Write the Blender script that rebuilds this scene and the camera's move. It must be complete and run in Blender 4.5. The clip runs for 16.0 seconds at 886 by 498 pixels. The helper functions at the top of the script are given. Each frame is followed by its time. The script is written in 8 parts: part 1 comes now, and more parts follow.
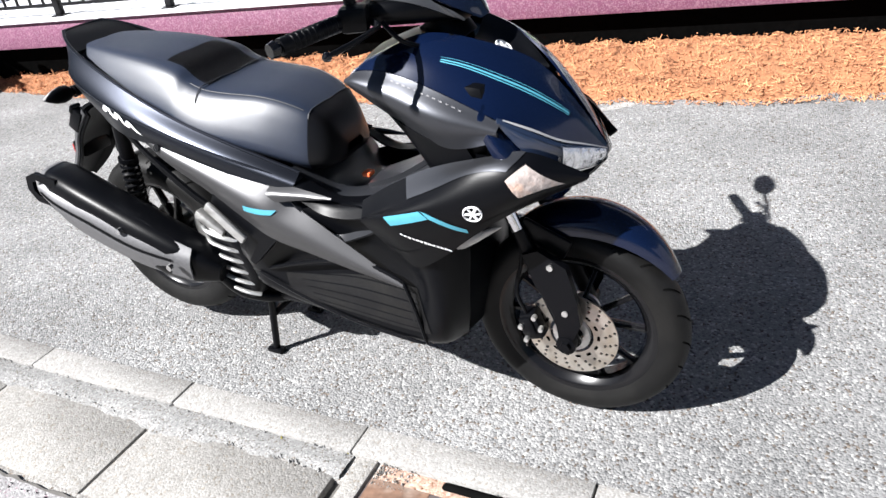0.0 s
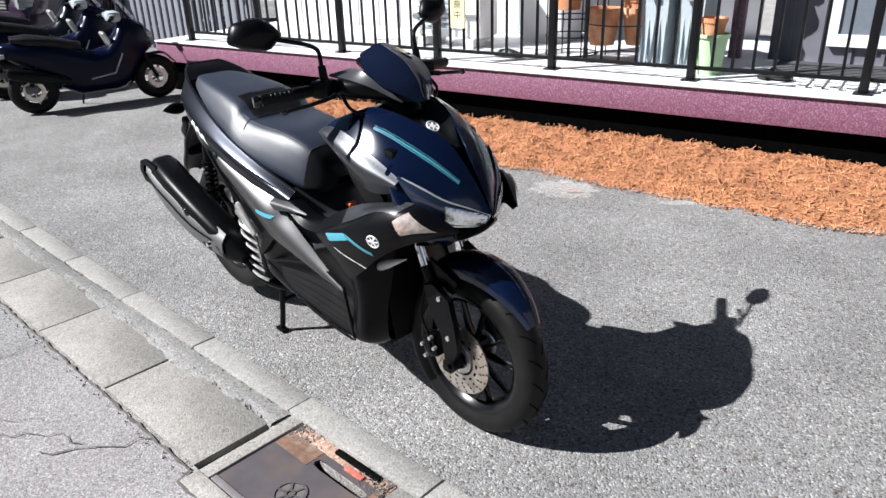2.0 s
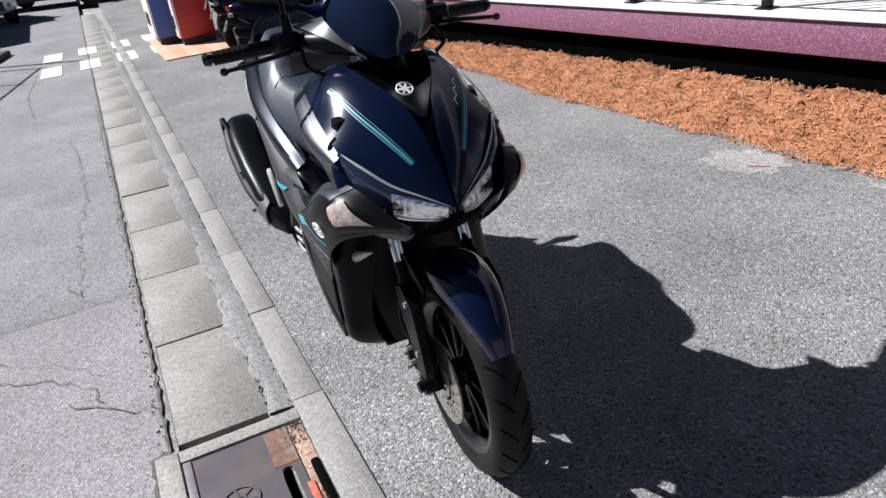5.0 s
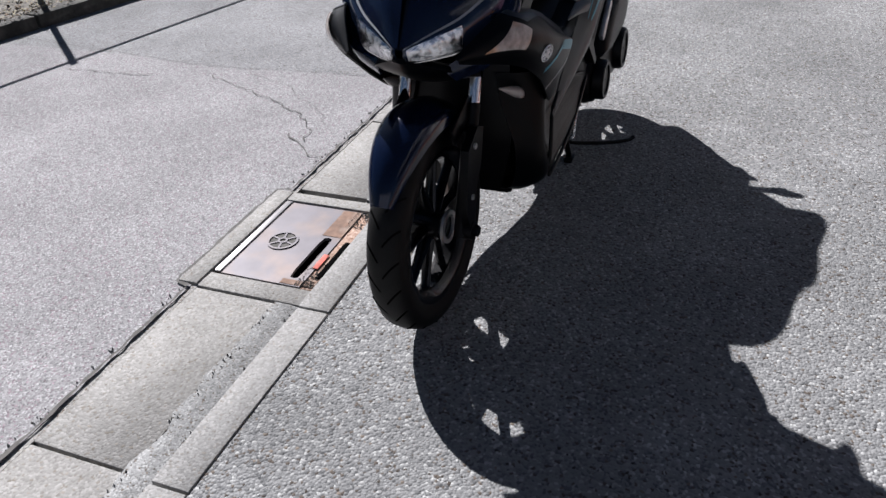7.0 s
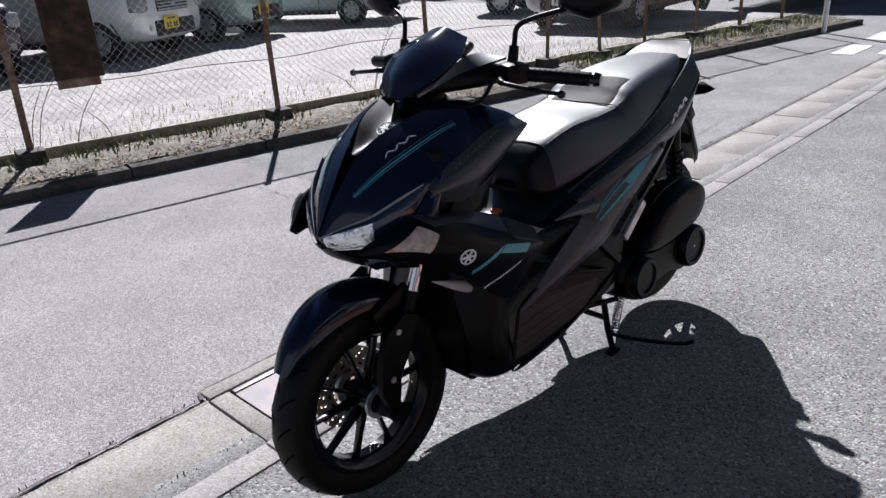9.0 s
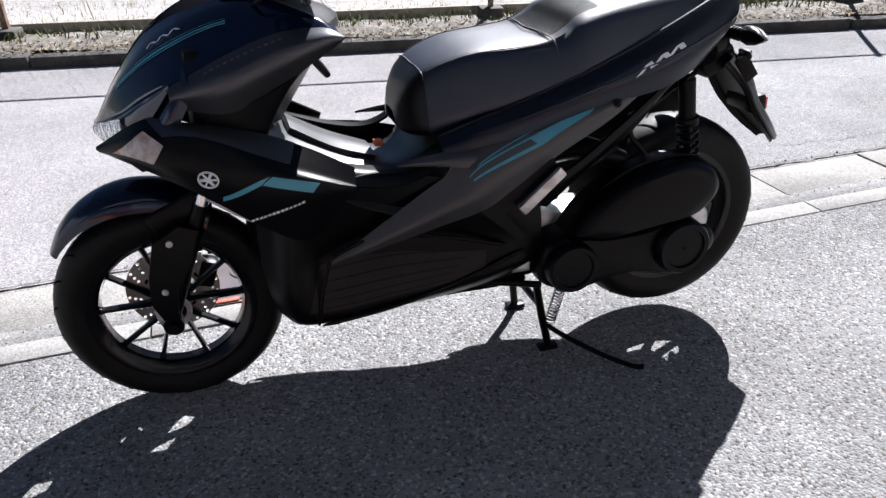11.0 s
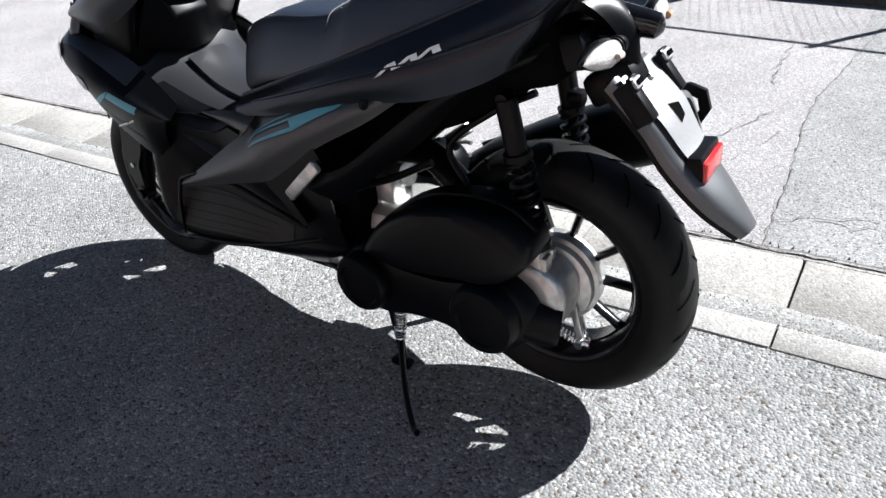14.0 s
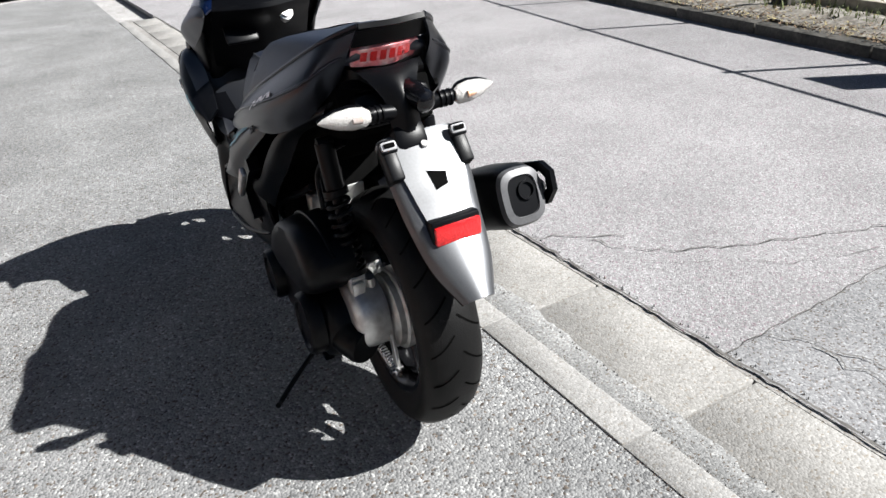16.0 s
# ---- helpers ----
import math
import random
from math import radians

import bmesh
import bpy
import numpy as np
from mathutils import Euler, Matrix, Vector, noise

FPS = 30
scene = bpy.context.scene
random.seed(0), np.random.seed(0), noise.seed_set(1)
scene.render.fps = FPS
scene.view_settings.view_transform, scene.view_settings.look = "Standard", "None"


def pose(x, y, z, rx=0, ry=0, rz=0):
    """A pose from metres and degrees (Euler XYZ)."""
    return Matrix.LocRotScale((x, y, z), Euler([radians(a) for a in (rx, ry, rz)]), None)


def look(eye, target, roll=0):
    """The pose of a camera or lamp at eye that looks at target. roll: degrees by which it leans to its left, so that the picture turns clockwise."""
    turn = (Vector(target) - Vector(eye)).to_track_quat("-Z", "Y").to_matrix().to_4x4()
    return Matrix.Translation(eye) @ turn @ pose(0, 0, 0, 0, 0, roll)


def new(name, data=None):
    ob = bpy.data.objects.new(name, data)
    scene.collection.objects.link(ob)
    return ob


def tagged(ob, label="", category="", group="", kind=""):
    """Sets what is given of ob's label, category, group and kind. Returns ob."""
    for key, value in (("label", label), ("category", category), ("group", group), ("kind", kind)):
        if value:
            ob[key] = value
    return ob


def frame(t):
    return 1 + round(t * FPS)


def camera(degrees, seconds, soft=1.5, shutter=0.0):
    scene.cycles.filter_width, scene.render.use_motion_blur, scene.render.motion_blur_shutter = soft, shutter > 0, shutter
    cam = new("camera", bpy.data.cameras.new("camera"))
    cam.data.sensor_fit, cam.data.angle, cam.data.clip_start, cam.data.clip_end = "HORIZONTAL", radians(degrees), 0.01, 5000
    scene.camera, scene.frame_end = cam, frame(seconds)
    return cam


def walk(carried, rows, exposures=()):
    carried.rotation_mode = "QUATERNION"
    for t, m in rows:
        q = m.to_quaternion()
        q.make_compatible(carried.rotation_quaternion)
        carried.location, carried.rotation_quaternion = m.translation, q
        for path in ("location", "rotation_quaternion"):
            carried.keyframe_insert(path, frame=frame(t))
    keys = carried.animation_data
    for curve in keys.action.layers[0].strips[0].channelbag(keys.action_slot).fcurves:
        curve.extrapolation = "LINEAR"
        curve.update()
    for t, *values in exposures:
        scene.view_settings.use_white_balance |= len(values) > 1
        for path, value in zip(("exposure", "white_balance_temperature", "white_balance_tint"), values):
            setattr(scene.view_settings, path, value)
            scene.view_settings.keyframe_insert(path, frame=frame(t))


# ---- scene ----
cam = camera(63.3, 16.0)
PATH = [
    (0, (1.762, -1.407, 1.323), (0.932, 0.121, 0.336), -7.8),
    (0.5, (1.988, -1.439, 1.371), (1.031, 0.062, 0.46), -7.1),
    (1, (2.282, -1.4, 1.373), (1.134, -0.041, 0.459), -7.3),
    (1.5, (2.469, -1.453, 1.402), (1.249, -0.108, 0.564), -7.1),
    (2, (2.573, -1.412, 1.43), (1.313, -0.088, 0.619), -1.8),
    (2.5, (2.617, -1.324, 1.421), (1.305, -0.039, 0.628), -0.9),
    (3, (2.593, -1.312, 1.419), (1.287, -0.017, 0.634), -1.4),
    (3.2, (2.576, -1.307, 1.416), (1.269, -0.009, 0.638), -1.7),
    (5.3, (2.733, -0.377, 1.26), (0.997, 0.073, 0.375), -7.0),
    (5.5, (2.77, -0.242, 1.229), (0.99, 0.008, 0.351), -5.8),
    (6, (2.78, 0.042, 1.176), (1.076, -0.113, 0.141), -9.4),
    (6.5, (2.714, 0.294, 1.174), (1.106, -0.091, 0.048), -8.2),
    (7, (2.757, 0.597, 1.199), (1.21, -0.025, 0.096), -3.3),
    (7.5, (2.671, 0.766, 1.263), (1.142, -0.107, 0.314), -3.8),
    (8, (2.546, 0.912, 1.334), (1.05, -0.147, 0.533), -3.8),
    (8.5, (2.475, 1.139, 1.376), (1.06, -0.079, 0.659), -1.9),
    (9, (2.32, 1.254, 1.315), (0.999, -0.036, 0.546), -3.4),
    (9.2, (2.22, 1.279, 1.287), (0.928, 0.007, 0.444), -1.1),
    (11.3, (1.002, 1.677, 1.22), (0.593, -0.021, 0.244), -3.8),
    (11.5, (0.876, 1.691, 1.217), (0.549, -0.011, 0.218), -5.8),
    (12, (0.557, 1.616, 1.189), (0.392, -0.103, 0.181), -5.2),
    (12.5, (0.226, 1.555, 1.184), (0.315, -0.195, 0.219), -6.8),
    (13, (-0.053, 1.507, 1.176), (0.356, -0.177, 0.178), -7.7),
    (13.5, (-0.23, 1.309, 1.178), (0.42, -0.269, 0.135), -5.1),
    (14, (-0.513, 1.206, 1.181), (0.478, -0.171, 0.123), -6.5),
    (14.5, (-0.728, 1.103, 1.19), (0.465, -0.163, 0.203), -7.8),
    (15, (-0.897, 0.911, 1.213), (0.401, -0.269, 0.253), -6.6),
    (15.5, (-1.182, 0.79, 1.214), (0.305, -0.162, 0.275), -4.9),
    (16, (-1.326, 0.612, 1.194), (0.269, -0.181, 0.286), -6.1),
]
walk(cam, [(t, look(eye, target, roll)) for t, eye, target, roll in PATH],
     [(0.0, 1.67, 6250, 10), (1.5, 1.32, 6250, 10), (3.2, 1.05, 6200, 10), (5.4, 0.97, 6150, 12), (9.2, 1.02, 6100, 13), (11.4, 1.66, 6100, 13), (14.5, 1.72, 6150, 8), (16.0, 1.38, 6300, 8)])

# ---- light ----
SUN_DIR = Vector((0.616, 0.787, -0.905)).normalized()      # the way the sunlight travels
world = bpy.data.worlds.new("sky")
scene.world = world
world.use_nodes = True
_n = world.node_tree.nodes
_sky = _n.new("ShaderNodeTexSky")
_sky.sky_type = "NISHITA"
_sky.sun_disc = False
_sky.sun_elevation = math.asin(-SUN_DIR.z)
_sky.sun_rotation = math.atan2(-SUN_DIR.x, -SUN_DIR.y)
_sky.air_density, _sky.dust_density, _sky.ozone_density = 1.0, 0.3, 2.6
_n["Background"].inputs["Strength"].default_value = 0.0155
world.node_tree.links.new(_sky.outputs[0], _n["Background"].inputs["Color"])
sun = new("sun", bpy.data.lights.new("sun", "SUN"))
sun.data.energy, sun.data.angle, sun.data.color = 5.0, radians(0.53), (1.0, 0.965, 0.925)
sun.matrix_world = look((0, 0, 30), Vector((0, 0, 30)) + SUN_DIR)

# ---- tools ----
def mat(name, color, rough=0.5, metal=0.0, grain=0.0, scale=30.0, bump=0.0, bscale=None, vary=0.0, coat=0.0, wear=None, wscale=3.0, spec=0.5, detail=6.0):
    """A principled material with grain at one scale, stains at a second one and a fine relief."""
    m = bpy.data.materials.new(name)
    m.use_nodes = True
    nt = m.node_tree
    n, L = nt.nodes, nt.links
    b = n["Principled BSDF"]
    b.inputs["Roughness"].default_value, b.inputs["Metallic"].default_value = rough, metal
    b.inputs["Coat Weight"].default_value = coat
    b.inputs["Coat Roughness"].default_value = 0.08
    b.inputs["Specular IOR Level"].default_value = spec
    co = n.new("ShaderNodeTexCoord")
    col = n.new("ShaderNodeRGB")
    col.outputs[0].default_value = (*color, 1)
    out = col.outputs[0]
    if wear is not None:
        w = n.new("ShaderNodeTexNoise")
        w.inputs["Scale"].default_value, w.inputs["Detail"].default_value = wscale, 8
        L.new(co.outputs["Object"], w.inputs["Vector"])
        r = n.new("ShaderNodeMapRange")
        r.inputs[1].default_value, r.inputs[2].default_value, r.inputs[3].default_value, r.inputs[4].default_value = 0.45, 0.7, 0, 1
        L.new(w.outputs["Fac"], r.inputs[0])
        mx = n.new("ShaderNodeMix")
        mx.data_type = "RGBA"
        L.new(r.outputs[0], mx.inputs[0])
        L.new(out, mx.inputs[6])
        mx.inputs[7].default_value = (*wear, 1)
        out = mx.outputs[2]
    if grain or vary:
        hsv = n.new("ShaderNodeHueSaturation")
        L.new(out, hsv.inputs["Color"])
        g = n.new("ShaderNodeTexNoise")
        g.inputs["Scale"].default_value, g.inputs["Detail"].default_value = scale, detail
        L.new(co.outputs["Object"], g.inputs["Vector"])
        r = n.new("ShaderNodeMapRange")
        r.inputs[1].default_value, r.inputs[2].default_value = 0.25, 0.75
        r.inputs[3].default_value, r.inputs[4].default_value = 1 - grain, 1 + grain
        L.new(g.outputs["Fac"], r.inputs[0])
        val = r.outputs[0]
        if vary:
            oi = n.new("ShaderNodeObjectInfo")
            q = n.new("ShaderNodeMapRange")
            q.inputs[3].default_value, q.inputs[4].default_value = 1 - vary, 1 + vary
            L.new(oi.outputs["Random"], q.inputs[0])
            k = n.new("ShaderNodeMath")
            k.operation = "MULTIPLY"
            L.new(val, k.inputs[0])
            L.new(q.outputs[0], k.inputs[1])
            val = k.outputs[0]
        L.new(val, hsv.inputs["Value"])
        out = hsv.outputs[0]
    L.new(out, b.inputs["Base Color"])
    if bump:
        t = n.new("ShaderNodeTexNoise")
        t.inputs["Scale"].default_value, t.inputs["Detail"].default_value = bscale or scale, 4
        L.new(co.outputs["Object"], t.inputs["Vector"])
        bp = n.new("ShaderNodeBump")
        bp.inputs["Strength"].default_value, bp.inputs["Distance"].default_value = bump, 0.004
        L.new(t.outputs["Fac"], bp.inputs["Height"])
        L.new(bp.outputs[0], b.inputs["Normal"])
    return m


def aggregate(name, base, light, dark, cell=150.0, bump=0.8, patch=0.25, rough=0.85, share=0.28, tint=(0.5, 0.42, 0.36)):
    """Bound stone chips: a voronoi of chips, each its own tone, in a binder, with large worn patches."""
    m = bpy.data.materials.new(name)
    m.use_nodes = True
    nt = m.node_tree
    n, L = nt.nodes, nt.links
    b = n["Principled BSDF"]
    b.inputs["Roughness"].default_value = rough
    b.inputs["Specular IOR Level"].default_value = 0.18
    co = n.new("ShaderNodeTexCoord")
    warp = n.new("ShaderNodeTexNoise")
    warp.inputs["Scale"].default_value, warp.inputs["Detail"].default_value = cell * 0.7, 2
    L.new(co.outputs["Object"], warp.inputs["Vector"])
    add = n.new("ShaderNodeVectorMath")
    add.operation = "MULTIPLY_ADD"
    L.new(warp.outputs["Color"], add.inputs[0])
    add.inputs[1].default_value = (0.5 / cell,) * 3
    L.new(co.outputs["Object"], add.inputs[2])
    v = n.new("ShaderNodeTexVoronoi")
    v.inputs["Scale"].default_value = cell
    L.new(add.outputs[0], v.inputs["Vector"])
    sep = n.new("ShaderNodeSeparateColor")
    L.new(v.outputs["Color"], sep.inputs[0])
    ramp = n.new("ShaderNodeValToRGB")
    e = ramp.color_ramp.elements
    e[0].position, e[0].color = 0.0, (*dark, 1)
    e[1].position, e[1].color = 1.0, (*light, 1)
    mid = ramp.color_ramp.elements.new(1 - share)
    mid.color = (*base, 1)
    lo = ramp.color_ramp.elements.new(0.3)
    lo.color = (*[0.75 * x + 0.25 * y for x, y in zip(base, dark)], 1)
    L.new(sep.outputs[0], ramp.inputs[0])
    tn = n.new("ShaderNodeMix")
    tn.data_type = "RGBA"
    tn.blend_type = "MULTIPLY"
    gt = n.new("ShaderNodeMath")
    gt.operation, gt.inputs[1].default_value = "GREATER_THAN", 0.93
    L.new(sep.outputs[1], gt.inputs[0])
    L.new(gt.outputs[0], tn.inputs[0])
    L.new(ramp.outputs[0], tn.inputs[6])
    tn.inputs[7].default_value = (*tint, 1)
    big = n.new("ShaderNodeTexNoise")
    big.inputs["Scale"].default_value, big.inputs["Detail"].default_value = 1.3, 9
    big.inputs["Roughness"].default_value = 0.62
    L.new(co.outputs["Object"], big.inputs["Vector"])
    r = n.new("ShaderNodeMapRange")
    r.inputs[1].default_value, r.inputs[2].default_value = 0.3, 0.7
    r.inputs[3].default_value, r.inputs[4].default_value = 1 - patch, 1 + patch
    L.new(big.outputs["Fac"], r.inputs[0])
    hsv = n.new("ShaderNodeHueSaturation")
    L.new(tn.outputs[2], hsv.inputs["Color"])
    L.new(r.outputs[0], hsv.inputs["Value"])
    L.new(hsv.outputs[0], b.inputs["Base Color"])
    bp = n.new("ShaderNodeBump")
    bp.inputs["Strength"].default_value, bp.inputs["Distance"].default_value = bump, 0.5 / cell
    bp.invert = True
    L.new(v.outputs["Distance"], bp.inputs["Height"])
    L.new(bp.outputs[0], b.inputs["Normal"])
    return m


def glow(name, color, strength):
    m = bpy.data.materials.new(name)
    m.use_nodes = True
    b = m.node_tree.nodes["Principled BSDF"]
    b.inputs["Base Color"].default_value = (*color, 1)
    b.inputs["Emission Color"].default_value = (*color, 1)
    b.inputs["Emission Strength"].default_value = strength
    return m


def glass(name, color=(1, 1, 1), rough=0.02, ior=1.45):
    m = bpy.data.materials.new(name)
    m.use_nodes = True
    b = m.node_tree.nodes["Principled BSDF"]
    b.inputs["Base Color"].default_value = (*color, 1)
    b.inputs["Transmission Weight"].default_value, b.inputs["Roughness"].default_value, b.inputs["IOR"].default_value = 1.0, rough, ior
    return m


def finish(bm, angle=38):
    """Smooth faces, with edges sharper than the angle kept hard."""
    bmesh.ops.recalc_face_normals(bm, faces=bm.faces[:])
    a = radians(angle)
    for f in bm.faces:
        f.smooth = True
    for e in bm.edges:
        if len(e.link_faces) == 2 and e.calc_face_angle(0) > a:
            e.smooth = False


def mesh(name, bm, material, angle=38):
    finish(bm, angle)
    me = bpy.data.meshes.new(name)
    bm.to_mesh(me)
    bm.free()
    for one in material if isinstance(material, (list, tuple)) else [material]:
        me.materials.append(one)
    return me


def part(name, bm, material, parent=None, label="", angle=38):
    """Links a bmesh as one mesh object under a thing or a part."""
    ob = new(name, mesh(name, bm, material, angle))
    if parent is not None:
        ob.parent = parent
    return tagged(ob, label)


def thing(name, label, category, group="", at=None):
    """An Empty that parents the parts of a thing."""
    ob = new(name)
    ob.empty_display_size = 0.1
    if at is not None:
        ob.matrix_world = at
    return tagged(ob, label, category, group)


def box(bm, c, s, rot=None, bevel=0.0, seg=2):
    g = bmesh.ops.create_cube(bm, size=1.0)
    vs = g["verts"]
    m = Matrix.Translation(c) @ (rot.to_4x4() if rot is not None else Matrix.Identity(4)) @ Matrix.Diagonal((*s, 1))
    bmesh.ops.transform(bm, matrix=m, verts=vs)
    if bevel:
        es = list({e for v in vs for e in v.link_edges})
        bmesh.ops.bevel(bm, geom=es, offset=bevel, segments=seg, affect="EDGES", profile=0.5)
    return bm


def B():
    return bmesh.new()


def rotz(deg):
    return Matrix.Rotation(radians(deg), 3, "Z")


def frame_of(d):
    d = Vector(d).normalized()
    u = d.orthogonal().normalized()
    if abs(d.z) < 0.9:
        u = d.cross(Vector((0, 0, 1))).normalized()
    return d, u, d.cross(u)


def loft(bm, rings, closed=True, caps=True):
    """Skin over rings of equal length."""
    vs = [[bm.verts.new(p) for p in ring] for ring in rings]
    n = len(vs[0])
    for a, b in zip(vs, vs[1:]):
        for i in range(n if closed else n - 1):
            j = (i + 1) % n
            try:
                bm.faces.new((a[i], a[j], b[j], b[i]))
            except ValueError:
                pass
    if caps and closed:
        bm.faces.new(vs[0][::-1])
        bm.faces.new(vs[-1])
    return vs


def cyl(bm, p0, p1, r0, r1=None, n=20, caps=True):
    p0, p1 = Vector(p0), Vector(p1)
    r1 = r0 if r1 is None else r1
    d, u, w = frame_of(p1 - p0)
    an = [2 * math.pi * i / n for i in range(n)]
    loft(bm, [[p0 + r0 * (u * math.cos(a) + w * math.sin(a)) for a in an], [p1 + r1 * (u * math.cos(a) + w * math.sin(a)) for a in an]], caps=caps)
    return bm


def spline(pts, n=8):
    """Catmull-Rom through the points."""
    P = [Vector(p) for p in pts]
    P = [2 * P[0] - P[1]] + P + [2 * P[-1] - P[-2]]
    out = []
    for a, b, c, d in zip(P, P[1:], P[2:], P[3:]):
        for i in range(n):
            t = i / n
            out.append(0.5 * (2 * b + (c - a) * t + (2 * a - 5 * b + 4 * c - d) * t * t + (3 * b - a - 3 * c + d) * t ** 3))
    return out + [P[-2]]


def tube(bm, pts, r, n=10, caps=True):
    P = [Vector(p) for p in pts]
    rs = r if isinstance(r, (list, tuple)) else [r] * len(P)
    rings, u = [], None
    for i, p in enumerate(P):
        d = (P[min(i + 1, len(P) - 1)] - P[max(i - 1, 0)]).normalized()
        if u is None:
            u = frame_of(d)[1]
        u = (u - d * u.dot(d)).normalized()
        w = d.cross(u)
        rings.append([p + rs[i] * (u * math.cos(2 * math.pi * k / n) + w * math.sin(2 * math.pi * k / n)) for k in range(n)])
    loft(bm, rings, caps=caps)
    return bm


def lathe(bm, prof, o, axis, n=48, closed=False):
    """Turns a profile of (along the axis, radius) round the axis through o."""
    o = Vector(o)
    d, u, w = frame_of(axis)
    rings = []
    for a, r in prof:
        rings.append([o + d * a + max(r, 1e-4) * (u * math.cos(2 * math.pi * k / n) + w * math.sin(2 * math.pi * k / n)) for k in range(n)])
    if closed:
        rings.append(rings[0])
    vs = loft(bm, rings, caps=False)
    if closed:
        bmesh.ops.remove_doubles(bm, verts=[v for ring in (vs[0], vs[-1]) for v in ring], dist=1e-5)
    return bm


def helix(bm, p0, p1, r, wire, turns, n=14):
    p0, p1 = Vector(p0), Vector(p1)
    d, u, w = frame_of(p1 - p0)
    N = int(turns * n)
    tube(bm, [p0 + (p1 - p0) * (i / N) + r * (u * math.cos(2 * math.pi * i / n) + w * math.sin(2 * math.pi * i / n)) for i in range(N + 1)], wire, 6)
    return bm


def slab(bm, outline, lift, thick, cut=0.05, bevel=0.0):
    """A shaped panel: the outline (u, v) is filled, cut fine, laid onto lift(u, v) -> (place, normal) and given its thickness."""
    t = bmesh.new()
    vs = [t.verts.new((u, v, 0)) for u, v in outline]
    for a, b in zip(vs, vs[1:] + vs[:1]):
        t.edges.new((a, b))
    bmesh.ops.triangle_fill(t, use_beauty=True, edges=t.edges[:])
    for _ in range(5):
        long = [e for e in t.edges if e.calc_length() > cut]
        if not long:
            break
        bmesh.ops.subdivide_edges(t, edges=long, cuts=1)
        bmesh.ops.triangulate(t, faces=[f for f in t.faces if len(f.verts) > 3])
        bmesh.ops.beautify_fill(t, faces=t.faces[:], edges=[e for e in t.edges if len(e.link_faces) == 2])
    t.verts.index_update()
    top, low = [], []
    for v in t.verts:
        p, nn = lift(v.co.x, v.co.y)
        top.append(bm.verts.new(p))
        low.append(bm.verts.new(Vector(p) - Vector(nn) * thick))
    for f in t.faces:
        ids = [v.index for v in f.verts]
        bm.faces.new([top[i] for i in ids])
        bm.faces.new([low[i] for i in reversed(ids)])
    for e in t.edges:
        if len(e.link_faces) == 1:
            i, j = (v.index for v in e.verts)
            bm.faces.new((top[i], top[j], low[j], low[i]))
    t.free()
    return bm


def fat(name, verts, faces, material, parent=None, kind="", label="", smooth=False):
    """One object straight from computed vertices and faces."""
    me = bpy.data.meshes.new(name)
    me.from_pydata([tuple(v) for v in verts], [], [tuple(f) for f in faces])
    me.materials.append(material)
    if smooth:
        me.polygons.foreach_set("use_smooth", [True] * len(me.polygons))
    me.update()
    ob = new(name, me)
    if parent is not None:
        ob.parent = parent
    return tagged(ob, label, kind=kind)

# ---- materials ----
M_LOT = aggregate("lot_asphalt", (0.215, 0.215, 0.215), (0.37, 0.37, 0.362), (0.10, 0.101, 0.103), 152, 0.95, 0.24, rough=0.92, share=0.16)
M_ROAD = aggregate("road_asphalt", (0.255, 0.25, 0.253), (0.40, 0.39, 0.395), (0.13, 0.127, 0.13), 230, 0.6, 0.16, rough=0.97, share=0.25, tint=(0.8, 0.6, 0.68))
M_ROADFAR = aggregate("older_road_asphalt", (0.228, 0.228, 0.232), (0.34, 0.34, 0.345), (0.125, 0.125, 0.13), 200, 0.5, 0.2, rough=0.95, share=0.22)
M_KERB = aggregate("kerb_concrete", (0.262, 0.257, 0.249), (0.325, 0.318, 0.308), (0.20, 0.195, 0.187), 190, 0.4, 0.30, share=0.35, tint=(0.82, 0.78, 0.73))
M_GUTTER = aggregate("gutter_concrete", (0.252, 0.245, 0.233), (0.310, 0.301, 0.288), (0.190, 0.183, 0.172), 170, 0.45, 0.34, share=0.3, tint=(0.82, 0.77, 0.71))
M_MORTAR = aggregate("worn_mortar", (0.255, 0.245, 0.233), (0.34, 0.33, 0.315), (0.16, 0.154, 0.147), 190, 0.6, 0.35)
M_FILL = aggregate("fine_grey_fill", (0.20, 0.20, 0.198), (0.30, 0.30, 0.295), (0.11, 0.11, 0.108), 260, 0.6, 0.3, share=0.25)
M_LOTFAR = aggregate("parking_gravel", (0.33, 0.322, 0.318), (0.46, 0.45, 0.44), (0.19, 0.185, 0.18), 60, 0.7, 0.25)
M_SOIL = mat("dry_soil", (0.12, 0.108, 0.09), 0.95, grain=0.6, scale=40, bump=0.9, bscale=60, wear=(0.25, 0.235, 0.21), wscale=11)
M_OLDKERB = mat("mossy_concrete", (0.075, 0.070, 0.062), 0.9, grain=0.35, scale=50, bump=0.5, wear=(0.03, 0.029, 0.025), wscale=7)
# dirt of cracks and joints; also the painted shade in the emblem
M_CRACK = mat("crack_dirt_and_shade", (0.095, 0.09, 0.084), 0.95, grain=0.4)
M_STEEL = mat("worn_steel_plate", (0.095, 0.087, 0.096), 0.56, 0.35, grain=0.15, scale=14, bump=0.05, bscale=180, wear=(0.135, 0.105, 0.095), wscale=9, spec=0.3)
M_STEELEDGE = mat("bright_worn_steel", (0.22, 0.21, 0.215), 0.45, 0.4, grain=0.15, scale=30)
